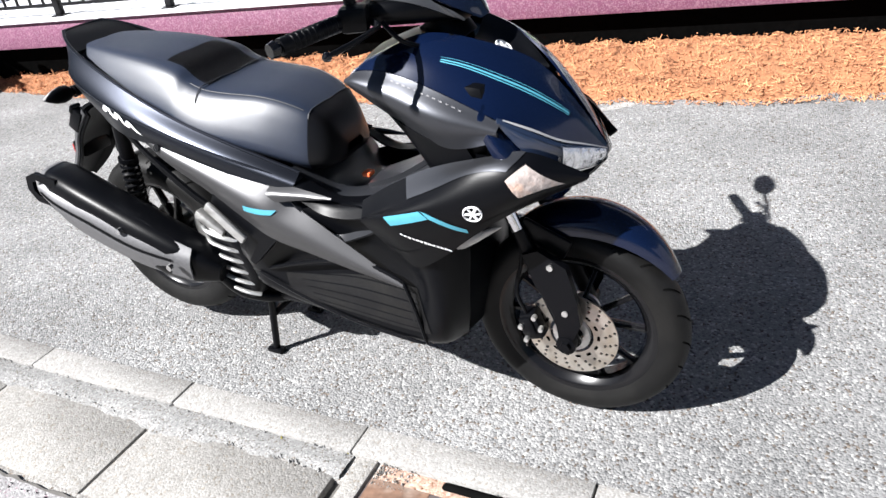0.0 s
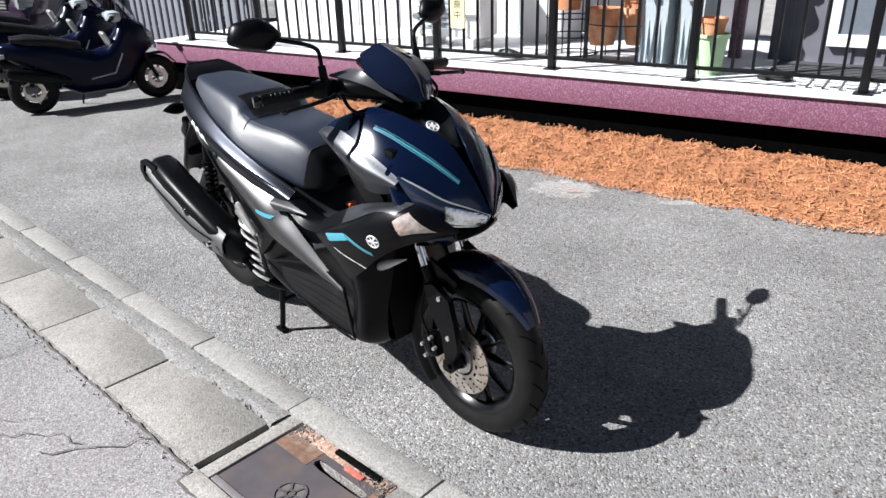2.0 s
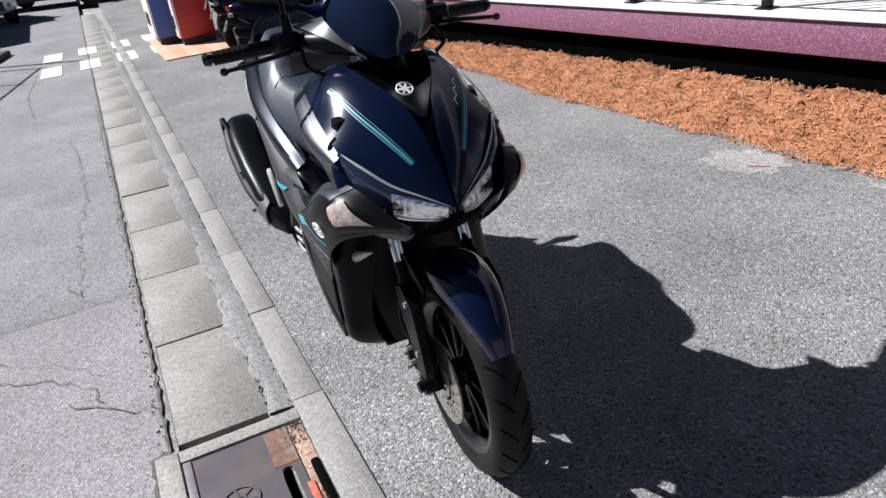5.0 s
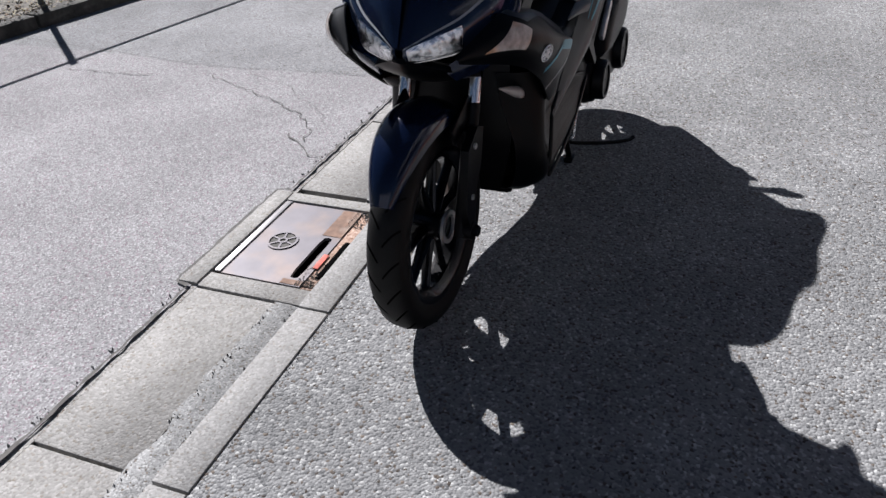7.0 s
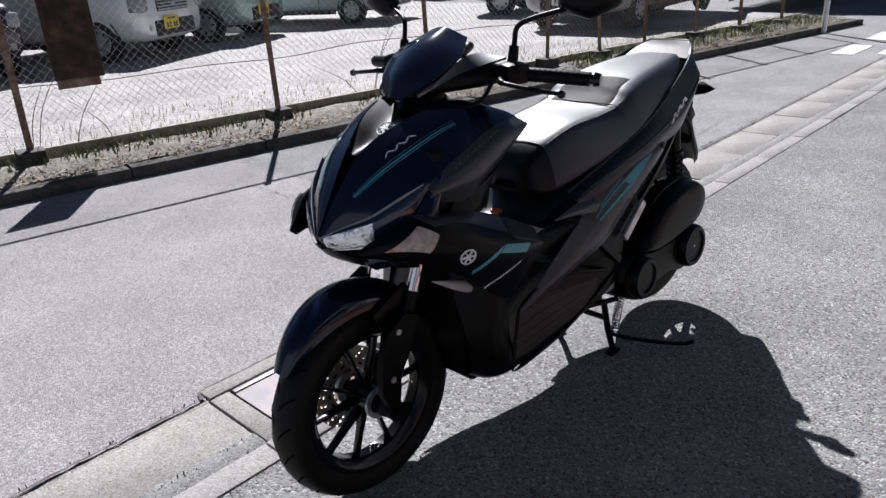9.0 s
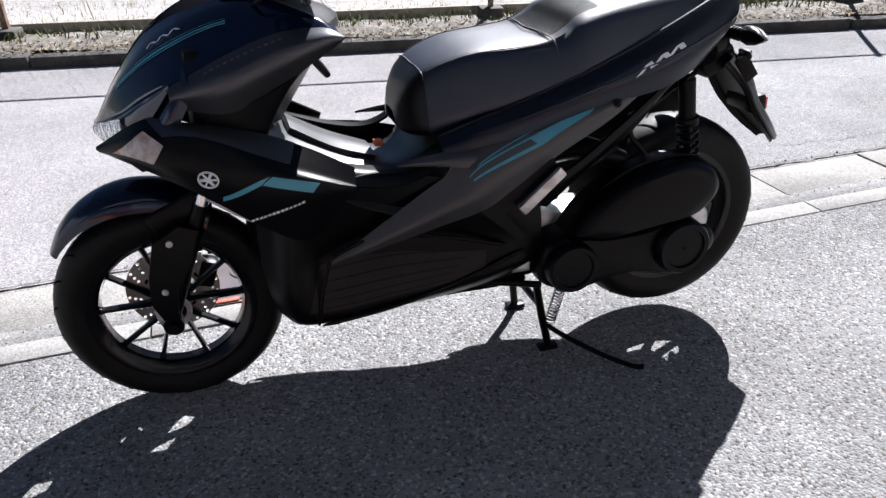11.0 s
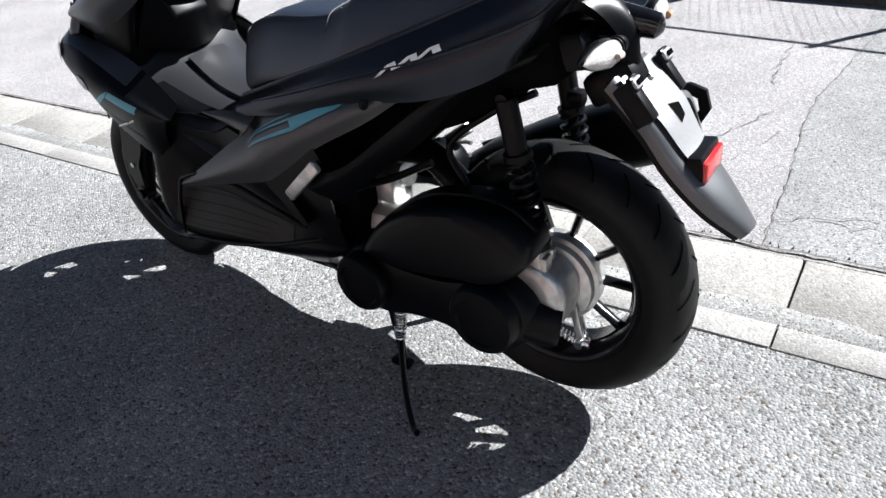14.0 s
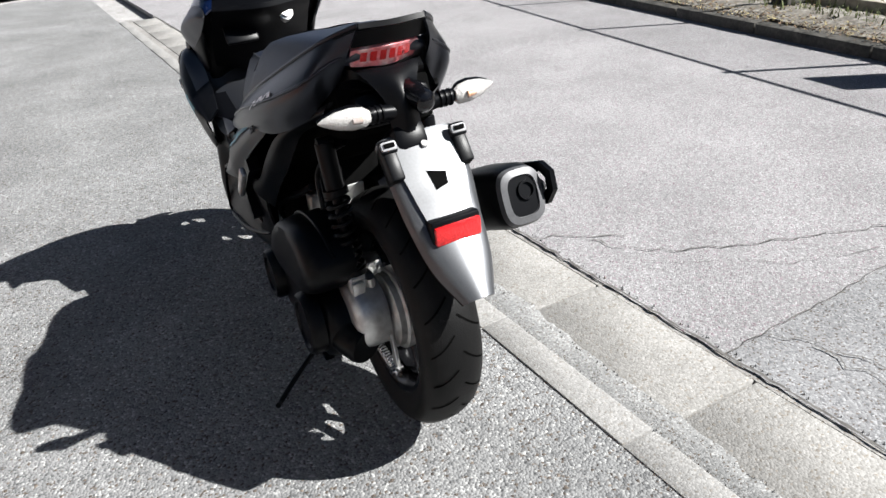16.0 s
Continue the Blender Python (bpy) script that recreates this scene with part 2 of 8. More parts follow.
M_SANDY = aggregate("rusty_mortar", (0.29, 0.20, 0.155), (0.40, 0.31, 0.26), (0.19, 0.12, 0.09), 180, 0.6, 0.4)
M_RUST = mat("rusty_steel", (0.17, 0.10, 0.068), 0.8, 0.2, grain=0.4, scale=40, bump=0.5, wear=(0.30, 0.24, 0.2), wscale=14)
# near-black colour that paints the shade inside holes, gaps and hollows
M_HOLESHADE = mat("hole_shade_black", (0.004, 0.004, 0.004), 0.95, grain=0.2, spec=0.0)
M_CHIP = mat("bark_mulch", (0.44, 0.20, 0.095), 0.85, grain=0.55, scale=9, bump=0.4, bscale=200)
M_CHIPBASE = mat("bark_mulch_bed", (0.27, 0.115, 0.052), 0.95, grain=0.5, scale=60, bump=1.0, bscale=90)
M_DECKFACE = mat("purple_painted_steel", (0.150, 0.050, 0.098), 0.5, grain=0.12, scale=25, wear=(0.30, 0.18, 0.23), wscale=110, bump=0.1)
M_DECKTOP = mat("pale_deck_sheet", (0.62, 0.63, 0.66), 0.55, grain=0.1, scale=12, wear=(0.5, 0.5, 0.53), wscale=4)
M_RAILPAINT = mat("black_painted_rail", (0.006, 0.006, 0.007), 0.4, grain=0.2, scale=60, spec=0.2)
M_WALLWHITE = mat("white_wall_panel", (0.74, 0.75, 0.76), 0.6, grain=0.06, scale=6, wear=(0.66, 0.67, 0.68), wscale=2)
M_WALLGREY = mat("grey_container_wall", (0.22, 0.23, 0.27), 0.55, grain=0.08, scale=8)
# darker copy of the grey wall, with the room's shade in its colour
M_WALLSHADE = mat("shaded_grey_siding", (0.10, 0.10, 0.125), 0.6, grain=0.1, scale=8, wear=(0.13, 0.13, 0.155), wscale=3)
# near-black colour stands in for the shade below the walkway
M_UNDERSHADE = mat("under_deck_shade_black", (0.002, 0.002, 0.002), 0.95, grain=0.3, spec=0.0)
M_PAINTWHITE = mat("road_paint", (0.62, 0.62, 0.61), 0.8, grain=0.25, scale=35, wear=(0.3, 0.29, 0.29), wscale=18)
M_WIRE = mat("weathered_galvanised_wire", (0.66, 0.65, 0.62), 0.5, 0.1, grain=0.3, scale=40)
M_GRASS = mat("weed_green", (0.095, 0.115, 0.030), 0.7, grain=0.4, scale=5)
M_STRAW = mat("dry_grass", (0.36, 0.30, 0.15), 0.8, grain=0.35, scale=5)
M_LITTER = mat("leaf_litter", (0.15, 0.10, 0.06), 0.9, grain=0.5, scale=8)
M_TERRA = mat("terracotta", (0.50, 0.20, 0.09), 0.8, grain=0.2, scale=20, wear=(0.58, 0.32, 0.2), wscale=8)
M_PLASTIC_W = mat("white_plastic", (0.72, 0.72, 0.71), 0.4, grain=0.05)
M_PLASTIC_G = mat("bluegrey_plastic", (0.33, 0.38, 0.42), 0.45, grain=0.08)
M_PLASTIC_GREEN = mat("pale_green_plastic", (0.42, 0.62, 0.36), 0.45, grain=0.06)
M_YELLOWPAPER = mat("yellow_banner", (0.80, 0.78, 0.40), 0.7, grain=0.06)
M_INK = mat("dark_ink", (0.06, 0.06, 0.07), 0.7, grain=0.1)
M_PINKINK = mat("pink_ink", (0.75, 0.25, 0.28), 0.7, grain=0.1)

M_DUST = aggregate("dusty_asphalt", (0.29, 0.285, 0.275), (0.42, 0.41, 0.40), (0.17, 0.168, 0.165), 150, 0.6, 0.3)
M_PINKMARK = aggregate("pink_marked_asphalt", (0.38, 0.25, 0.24), (0.5, 0.38, 0.36), (0.2, 0.15, 0.15), 150, 0.6, 0.3)
M_MOSS = mat("yellow_green_moss", (0.22, 0.20, 0.05), 0.95, grain=0.5, scale=80)

# ---- the scooter ----
M_GREY = mat("matte_dark_grey_paint", (0.027, 0.030, 0.039), 0.29, 0.85, grain=0.06, scale=400, bump=0.02, bscale=900, spec=0.40)
M_TUNNEL = mat("satin_tunnel_plastic", (0.014, 0.015, 0.018), 0.32, 0.0, grain=0.08, scale=200, bump=0.06, bscale=700, spec=0.8)
M_FLANK = mat("satin_metallic_paint", (0.075, 0.078, 0.088), 0.36, 0.85, grain=0.06, scale=400, bump=0.02, bscale=900)
M_GUN = mat("matte_gunmetal_paint", (0.066, 0.066, 0.069), 0.38, 0.6, grain=0.06, scale=400, bump=0.02, bscale=900, spec=0.45)
M_SHIELD = mat("grey_heat_shield", (0.10, 0.10, 0.105), 0.45, 0.25, grain=0.12, scale=120, bump=0.04, spec=0.4)
M_NAVY = mat("blue_black_paint", (0.0022, 0.0060, 0.0235), 0.16, 0.2, grain=0.05, scale=300, coat=0.35, spec=0.45)
M_BLACK = mat("black_plastic", (0.0017, 0.0019, 0.0027), 0.36, grain=0.12, scale=120, bump=0.05, bscale=600, spec=0.14)
M_GLOSS = mat("glossy_black_plastic", (0.003, 0.003, 0.004), 0.14, grain=0.05, coat=0.25, spec=0.3)
M_SEATNOSE = mat("smooth_seat_vinyl", (0.004, 0.004, 0.005), 0.34, grain=0.1, scale=60, bump=0.1, bscale=700, spec=0.3)
M_RUBBER = mat("tyre_rubber", (0.0034, 0.0034, 0.0035), 0.55, grain=0.2, scale=40, bump=0.15, bscale=300, wear=(0.008, 0.0078, 0.0075), wscale=9, spec=0.2)
M_SEAT = mat("seat_vinyl", (0.0058, 0.0110, 0.0255), 0.46, grain=0.1, scale=60, bump=0.12, bscale=700, spec=0.75)
M_SEATTOP = mat("textured_seat_vinyl", (0.004, 0.004, 0.005), 0.5, grain=0.1, scale=60, bump=0.4, bscale=420, spec=0.25)
M_STITCH = mat("grey_piping", (0.035, 0.037, 0.042), 0.6, grain=0.1)
M_RIM = mat("black_alloy", (0.006, 0.006, 0.007), 0.24, 0.3, grain=0.06, coat=0.15, spec=0.35)
M_ALU = mat("cast_aluminium", (0.60, 0.60, 0.59), 0.38, 0.85, grain=0.15, scale=50, bump=0.15, bscale=300, wear=(0.42, 0.41, 0.40), wscale=30)
M_LUG = mat("pale_grey_plastic", (0.30, 0.30, 0.31), 0.45, grain=0.1)
M_CHROME = mat("bright_metal", (0.75, 0.75, 0.76), 0.16, 1.0, grain=0.05)
M_DISC = mat("brake_disc_steel", (0.58, 0.54, 0.49), 0.30, 0.9, grain=0.15, scale=25, wear=(0.42, 0.36, 0.29), wscale=22)
M_TURQ = mat("turquoise_stripe", (0.062, 0.262, 0.345), 0.40, grain=0.06, scale=90)
M_DECAL = mat("silver_lettering", (0.78, 0.79, 0.80), 0.4, 0.0, grain=0.1, scale=200)
M_SMOKE = mat("smoked_visor", (0.005, 0.008, 0.022), 0.06, grain=0.04, coat=0.6)
M_LENS = glass("clear_lens", (0.95, 0.96, 0.98), 0.03)
M_REFLECT = mat("lamp_reflector", (0.86, 0.87, 0.89), 0.10, 1.0, grain=0.10, scale=60, bump=1.0, bscale=70)
M_LAMPDARK = mat("dark_lamp_lens", (0.014, 0.022, 0.045), 0.06, grain=0.05, coat=0.7)
M_AMBER = mat("clear_signal_lens", (0.36, 0.31, 0.29), 0.08, grain=0.4, scale=60, bump=0.6, bscale=110, coat=0.7, wear=(0.46, 0.22, 0.10), wscale=16)
M_CARLAMP = mat("car_lamp_lens", (0.26, 0.28, 0.30), 0.12, grain=0.3, scale=30, coat=0.6)
M_CLEARSIG = mat("pale_signal_lens", (0.46, 0.445, 0.43), 0.12, grain=0.15, scale=90, bump=0.6, bscale=240, coat=0.7)
M_REDLENS = mat("red_lens", (0.55, 0.014, 0.016), 0.1, grain=0.25, scale=160, bump=0.5, bscale=260, coat=0.8)
M_TAILLENS = mat("tail_lamp_lens", (0.74, 0.22, 0.24), 0.1, grain=0.3, scale=90, bump=0.7, bscale=200, coat=0.8, wear=(0.8, 0.6, 0.6), wscale=40)
M_MIRROR = mat("mirror_glass", (0.8, 0.82, 0.85), 0.02, 1.0)
M_ORANGE = mat("orange_tab", (0.85, 0.16, 0.05), 0.5, grain=0.1)
M_FINE = mat("fine_grey_lettering", (0.17, 0.17, 0.18), 0.5, grain=0.1)
M_PLATE = mat("pale_matte_plastic", (0.21, 0.213, 0.22), 0.45, 0.2, grain=0.08, scale=200, spec=0.4)
M_FEND = mat("grey_fender_plastic", (0.105, 0.108, 0.115), 0.36, 0.7, grain=0.06, scale=300, bump=0.03, bscale=700)

M_BOARD = mat("foot_board_rubber", (0.0035, 0.0035, 0.004), 0.42, grain=0.25, scale=60, bump=0.2, bscale=300, wear=(0.007, 0.0068, 0.0065), wscale=16, spec=0.25)


class Patch:
    """A smooth surface through a small net of control points; side mirrors it across the scooter's middle."""

    def __init__(self, net, side=1):
        w = max(len(r) for r in net)
        self.net = []
        for r in net:
            r = [Vector((p[0], p[1] * side, p[2])) for p in r]
            if len(r) < w:
                r = [self.along(r, k / (w - 1)) for k in range(w)]
            self.net.append(r)
        self.side = side

    @staticmethod
    def along(P, t):
        n = len(P) - 1
        if n == 1:
            return P[0].lerp(P[1], t)
        i = min(int(t * n), n - 1)
        s = t * n - i
        b, c = P[i], P[i + 1]
        a = P[i - 1] if i else 2 * b - c
        d = P[i + 2] if i + 2 <= n else 2 * c - b
        return 0.5 * (2 * b + (c - a) * s + (2 * a - 5 * b + 4 * c - d) * s * s + (3 * b - a - 3 * c + d) * s ** 3)

    def at(self, u, v):
        return self.along([self.along(r, v) for r in self.net], u)

    def normal(self, u, v):
        e = 0.004
        u0, u1, v0, v1 = max(u - e, 0), min(u + e, 1), max(v - e, 0), min(v + e, 1)
        n = (self.at(u1, v) - self.at(u0, v)).cross(self.at(u, v1) - self.at(u, v0))
        return n.normalized() if n.length > 1e-12 else Vector((0, self.side, 0))

    def uv(self, q):
        """The (u, v) whose place lies nearest to q."""
        q = Vector((q[0], q[1] * self.side, q[2]))
        u, v, step = 0.5, 0.5, 0.5
        cand = [(i / 16, j / 10) for i in range(17) for j in range(11)]
        u, v = min(cand, key=lambda c: (self.at(*c) - q).length)
        step = 0.06
        while step > 0.002:
            best = min(((min(max(u + a * step, 0), 1), min(max(v + b * step, 0), 1)) for a in (-1, 0, 1) for b in (-1, 0, 1)), key=lambda c: (self.at(*c) - q).length)
            if best == (u, v):
                step /= 2
            u, v = best
        return u, v

    def laid(self, bm, corners, nu=16, nv=3, lift=0.0012):
        """As strip, with the corners given as places near the surface."""
        return self.strip(bm, [self.uv(c) for c in corners], nu, nv, lift)

    def panel(self, bm, thick=0.004, nu=28, nv=14, out=(0, 1, 0)):
        """Skins the patch, with thickness on the side away from out."""
        out = Vector((out[0], out[1] * self.side, out[2]))
        mid = self.normal(0.5, 0.5)
        sg = 1 if mid.dot(out) >= 0 else -1
        top, low = [], []
        for i in range(nu + 1):
            top.append([])
            low.append([])
            for j in range(nv + 1):
                u, v = i / nu, j / nv
                p = self.at(u, v)
                n = self.normal(min(max(u, 0.01), 0.99), min(max(v, 0.01), 0.99)) * sg
                top[-1].append(bm.verts.new(p))
                low[-1].append(bm.verts.new(p - n * thick))
        for i in range(nu):
            for j in range(nv):
                bm.faces.new((top[i][j], top[i + 1][j], top[i + 1][j + 1], top[i][j + 1]))
                bm.faces.new((low[i][j], low[i][j + 1], low[i + 1][j + 1], low[i + 1][j]))
        rim = [(i, 0) for i in range(nu)] + [(nu, j) for j in range(nv)] + [(i, nv) for i in range(nu, 0, -1)] + [(0, j) for j in range(nv, 0, -1)]
        for a, b in zip(rim, rim[1:] + rim[:1]):
            bm.faces.new((top[a[0]][a[1]], top[b[0]][b[1]], low[b[0]][b[1]], low[a[0]][a[1]]))
        bmesh.ops.remove_doubles(bm, verts=bm.verts[:], dist=2e-5)
        self.sg = sg
        return bm

    def strip(self, bm, quad, nu=16, nv=3, lift=0.0012):
        """A thin sheet laid on the patch between four corners in (u, v)."""
        q = [Vector((*c, 0)) for c in quad]
        g = []
        for i in range(nu + 1):
            g.append([])
            for j in range(nv + 1):
                c = q[0].lerp(q[1], i / nu).lerp(q[3].lerp(q[2], i / nu), j / nv)
                g[-1].append(bm.verts.new(self.at(c.x, c.y) + self.normal(min(max(c.x, .01), .99), min(max(c.y, .01), .99)) * self.sg * lift))
        for i in range(nu):
            for j in range(nv):
                bm.faces.new((g[i][j], g[i + 1][j], g[i + 1][j + 1], g[i][j + 1]))
        return bm



# ---- the ground ----
def sheet(name, material, x0, x1, y0, y1, z, label, thick=0.06, fine=0.0):
    """A flat slab of ground with its top at z."""
    bm = B()
    box(bm, ((x0 + x1) / 2, (y0 + y1) / 2, z - thick / 2), (x1 - x0, y1 - y0, thick))
    return tagged(part(name, bm, material), label, name.replace("_", " "), kind="structure")


sheet("ground", M_LOTFAR, -900, 900, -900, 900, -0.09, "pale bare ground reaching the horizon", 0.2)
sheet("lot_pavement", M_LOT, -30, 14, -0.268, 9, 0.0, "coarse grey asphalt forecourt with pale stone chips")
def plot(name, material, pts, z, label, thick=0.05):
    """A slab of ground with a straight-sided outline."""
    bm = B()
    top = [bm.verts.new((x, y, z)) for x, y in pts]
    low = [bm.verts.new((x, y, z - thick)) for x, y in pts]
    bm.faces.new(top)
    bm.faces.new(low[::-1])
    for i in range(len(pts)):
        j = (i + 1) % len(pts)
        bm.faces.new((top[i], low[i], low[j], top[j]))
    return tagged(part(name, bm, material), label, name.replace("_", " "), kind="structure")


plot("road", M_ROAD, [(14, -60), (14, -0.722), (-0.255, -0.722), (-0.245, -1.15), (-0.208, -1.67), (-0.212, -1.96), (-0.27, -2.4), (-0.50, -60)], -0.004, "light pinkish grey worn asphalt lane with hairline cracks")
plot("road", M_ROADFAR, [(-0.256, -0.722), (-60, -0.722), (-60, -60), (-0.501, -60), (-0.271, -2.4), (-0.213, -1.96), (-0.209, -1.67), (-0.246, -1.15)], -0.005, "smoother grey asphalt lane beyond a resurfacing seam")


def crack(name, pts, w, material=M_CRACK, z=0.001, jit=0.012, seed=1):
    """A crooked thin groove filled with dirt, along the points."""
    rnd = random.Random(seed)
    P = []
    for a, b in zip(pts, pts[1:]):
        a, b = Vector((*a, 0)), Vector((*b, 0))
        k = max(2, int((b - a).length / 0.03))
        P += [a.lerp(b, i / k) for i in range(k)]
    P.append(Vector((*pts[-1], 0)))
    vs, fs = [], []
    for i, p in enumerate(P):
        d = (P[min(i + 1, len(P) - 1)] - P[max(0, i - 1)]).normalized()
        nrm = Vector((-d.y, d.x, 0))
        c = p + nrm * rnd.uniform(-jit, jit)
        ww = w * rnd.uniform(0.35, 1.25) / 2
        vs += [c + nrm * ww + Vector((0, 0, z)), c - nrm * ww + Vector((0, 0, z))]
        if i:
            fs.append((2 * i - 2, 2 * i - 1, 2 * i + 1, 2 * i))
    ob = fat(name, vs, fs, material)
    return tagged(ob, "thin dirty crack in the worn asphalt lane", "crack", kind="structure")


crack("road_crack", [(0.63, -0.72), (0.60, -0.80), (0.545, -0.855), (0.46, -0.965), (0.44, -1.0)], 0.0062, jit=0.014, seed=2)
crack("road_crack", [(0.49, -0.895), (0.394, -0.916), (0.30, -0.99), (0.215, -1.099), (0.095, -1.325), (0.033, -1.50), (-0.05, -1.68), (-0.09, -1.74)], 0.0052, jit=0.014, seed=13)
crack("road_crack", [(-0.02, -2.05), (-0.005, -2.13), (0.007, -2.38), (-0.006, -2.63)], 0.0058, jit=0.016, seed=14)
crack("road_crack", [(0.337, -0.88), (0.155, -1.01), (0.083, -1.14), (-0.04, -1.25), (-0.149, -1.54), (-0.29, -1.62)], 0.0020, jit=0.014, seed=3)
crack("road_crack", [(-0.25, -0.88), (-0.38, -0.955), (-0.53, -0.99)], 0.004, seed=4)
crack("road_crack", [(-0.37, -0.93), (-0.58, -0.93), (-1.17, -0.94), (-1.70, -0.89), (-2.57, -0.905), (-3.3, -0.96)], 0.0042, jit=0.018, seed=5)
crack("road_crack", [(-2.2, -0.9), (-2.25, -1.5), (-2.9, -1.8)], 0.003, jit=0.02, seed=6)
crack("road_seam", [(-0.255, -0.724), (-0.245, -1.15), (-0.208, -1.67), (-0.212, -1.96), (-0.27, -2.4), (-0.38, -3.3)], 0.004, jit=0.006, seed=9)
crack("road_edge_gap", [(9, -0.722), (1.47, -0.724)], 0.012, z=0.002, jit=0.004, seed=7)
crack("road_edge_gap", [(0.86, -0.724), (-14, -0.722)], 0.011, z=0.002, jit=0.005, seed=10)
crack("road_edge_gap", [(1.462, -0.724), (1.452, -0.772), (1.16, -0.777), (0.884, -0.772), (0.868, -0.724)], 0.013, z=0.003, jit=0.004, seed=8)
for _k, (_y, _s) in enumerate(((-1.25, 11), (-1.75, 12))):
    crack("road_crack", [(-4.4, _y), (-5.6, _y - 0.1), (-7.0, _y - 0.05)], 0.006, seed=_s)



def dusty(name, x, y, r, flat, yaw, material, label, seed, z=0.0022):
    """A thin smear of dust or paint with a ragged outline."""
    rnd = random.Random(seed)
    bm = B()
    m = rotz(yaw)
    rim = []
    for k in range(40):
        a = 2 * math.pi * k / 40
        q = r * rnd.uniform(0.72, 1.08)
        d = m @ Vector((q * math.cos(a), q * flat * math.sin(a), 0))
        rim.append(bm.verts.new((x + d.x, y + d.y, z)))
    bm.faces.new(rim)
    return tagged(part(name, bm, material), label, "stain", kind="structure")


dusty("dust_stain", 0.32, 2.01, 0.21, 0.85, 20, M_DUST, "pale dusty round patch beside the bark bed", 1)
dusty("paint_mark", 0.39, 2.01, 0.055, 0.45, 35, M_PINKMARK, "faded pink paint mark on the asphalt", 2, 0.006)
dusty("paint_mark", 0.28, 2.07, 0.040, 0.22, 160, M_PINKMARK, "faded pink paint mark on the asphalt", 3, 0.006)
dusty("dust_stain", 0.95, 2.22, 0.13, 0.32, 38, M_DUST, "pale dusty streak on the asphalt", 4)
dusty("dust_stain", 0.92, 2.36, 0.14, 0.2, 14, M_DUST, "pale dusty streak beside the bark bed", 5)
# ---- kerb, mortar joint and gutter ----
kerb = tagged(new("kerb"), "row of flush pale concrete kerb stones", "kerb", kind="structure")
gutter = tagged(new("gutter"), "row of flat concrete gutter slabs with stained tops", "gutter", kind="structure")
PITCH = 0.61
_kb = B()
box(_kb, (0, 0, -0.056), (PITCH - 0.005, 0.094, 0.124), bevel=0.004, seg=2)
_kme = mesh("kerb_stone", _kb, M_KERB)
_gb = B()
box(_gb, (0, 0, -0.055), (PITCH - 0.006, 0.274, 0.1), bevel=0.005, seg=2)
_gme = mesh("gutter_slab", _gb, M_GUTTER)
rk = random.Random(4)
for i in range(-24, 14):
    o = new("kerb_stone", _kme)
    o.parent = kerb
    o.matrix_world = pose(0.24 + PITCH * (i + 0.5), -0.315, rk.uniform(-0.002, 0.002), 0, 0, rk.uniform(-0.25, 0.25))
    if i == 1:
        continue
    o = new("gutter_slab", _gme)
    o.parent = gutter
    xg = 0.235 + PITCH * (i + 0.5) if i < 1 else 1.447 + PITCH * (i - 2 + 0.5)
    o.matrix_world = pose(xg, -0.569, rk.uniform(-0.003, 0.003), rk.uniform(-0.3, 0.3), 0, rk.uniform(-0.2, 0.2))
sheet("mortar_strip", M_MORTAR, -14, 9, -0.440, -0.362, -0.011, "crumbling dark mortar strip between kerb and gutter", 0.05)
sheet("edge_mortar", M_MORTAR, -14, 9, -0.73, -0.702, -0.006, "crumbling mortar along the road edge", 0.03)
sheet("gutter_bedding", M_CRACK, -14, 0.955, -0.75, -0.25, -0.03, "dark dirt in the open joints", 0.03)
sheet("gutter_bedding", M_CRACK, 1.36, 9, -0.75, -0.25, -0.03, "dark dirt in the open joints", 0.03)

_vs, _fs = [], []
for i in range(1500):
    x = -11 + 0.01 * i
    w = 0.036 * noise.noise(Vector((x * 2.1, 1, 0))) + 0.022 * noise.noise(Vector((x * 9, 4, 0))) + 0.010 * noise.noise(Vector((x * 40, 9, 0)))
    _vs += [(x, -0.3625, -0.006), (x, -0.395, -0.002), (x, -0.442 - w, -0.0015), (x, -0.446 - w, -0.012)]
    if i and not 0.87 < x < 1.46:
        k = 4 * i
        _fs += [(k - 4 + q, k + q, k + q + 1, k - 3 + q) for q in range(3)]
tagged(fat("joint_fill", _vs, _fs, M_FILL, None, "structure", smooth=True), "ragged grey asphalt fill between kerb and gutter", "joint fill")

# ---- drain inlet with its steel cover ----
drain = thing("drain_inlet", "square steel drain cover set in a concrete frame", "drain cover")
for nm, c, s in (("frame_side", (1.163, -0.738, -0.0335), (0.562, 0.064, 0.075)), ("frame_end", (0.905, -0.540, -0.038), (0.052, 0.352, 0.075)),
                 ("frame_end", (1.410, -0.540, -0.040), (0.070, 0.352, 0.075))):
    part(nm, box(B(), c, s, bevel=0.004), M_GUTTER, drain)
# shallow box; its near-black walls stand in for the pit's darkness
_pit = B()
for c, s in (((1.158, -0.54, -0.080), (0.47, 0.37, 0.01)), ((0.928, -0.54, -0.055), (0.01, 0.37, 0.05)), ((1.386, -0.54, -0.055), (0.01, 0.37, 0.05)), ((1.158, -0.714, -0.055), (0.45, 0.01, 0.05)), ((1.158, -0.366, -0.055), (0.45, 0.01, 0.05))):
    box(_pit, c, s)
part("pit", _pit, M_HOLESHADE, drain, "shallow near-black box for the shaded pit below the cover")


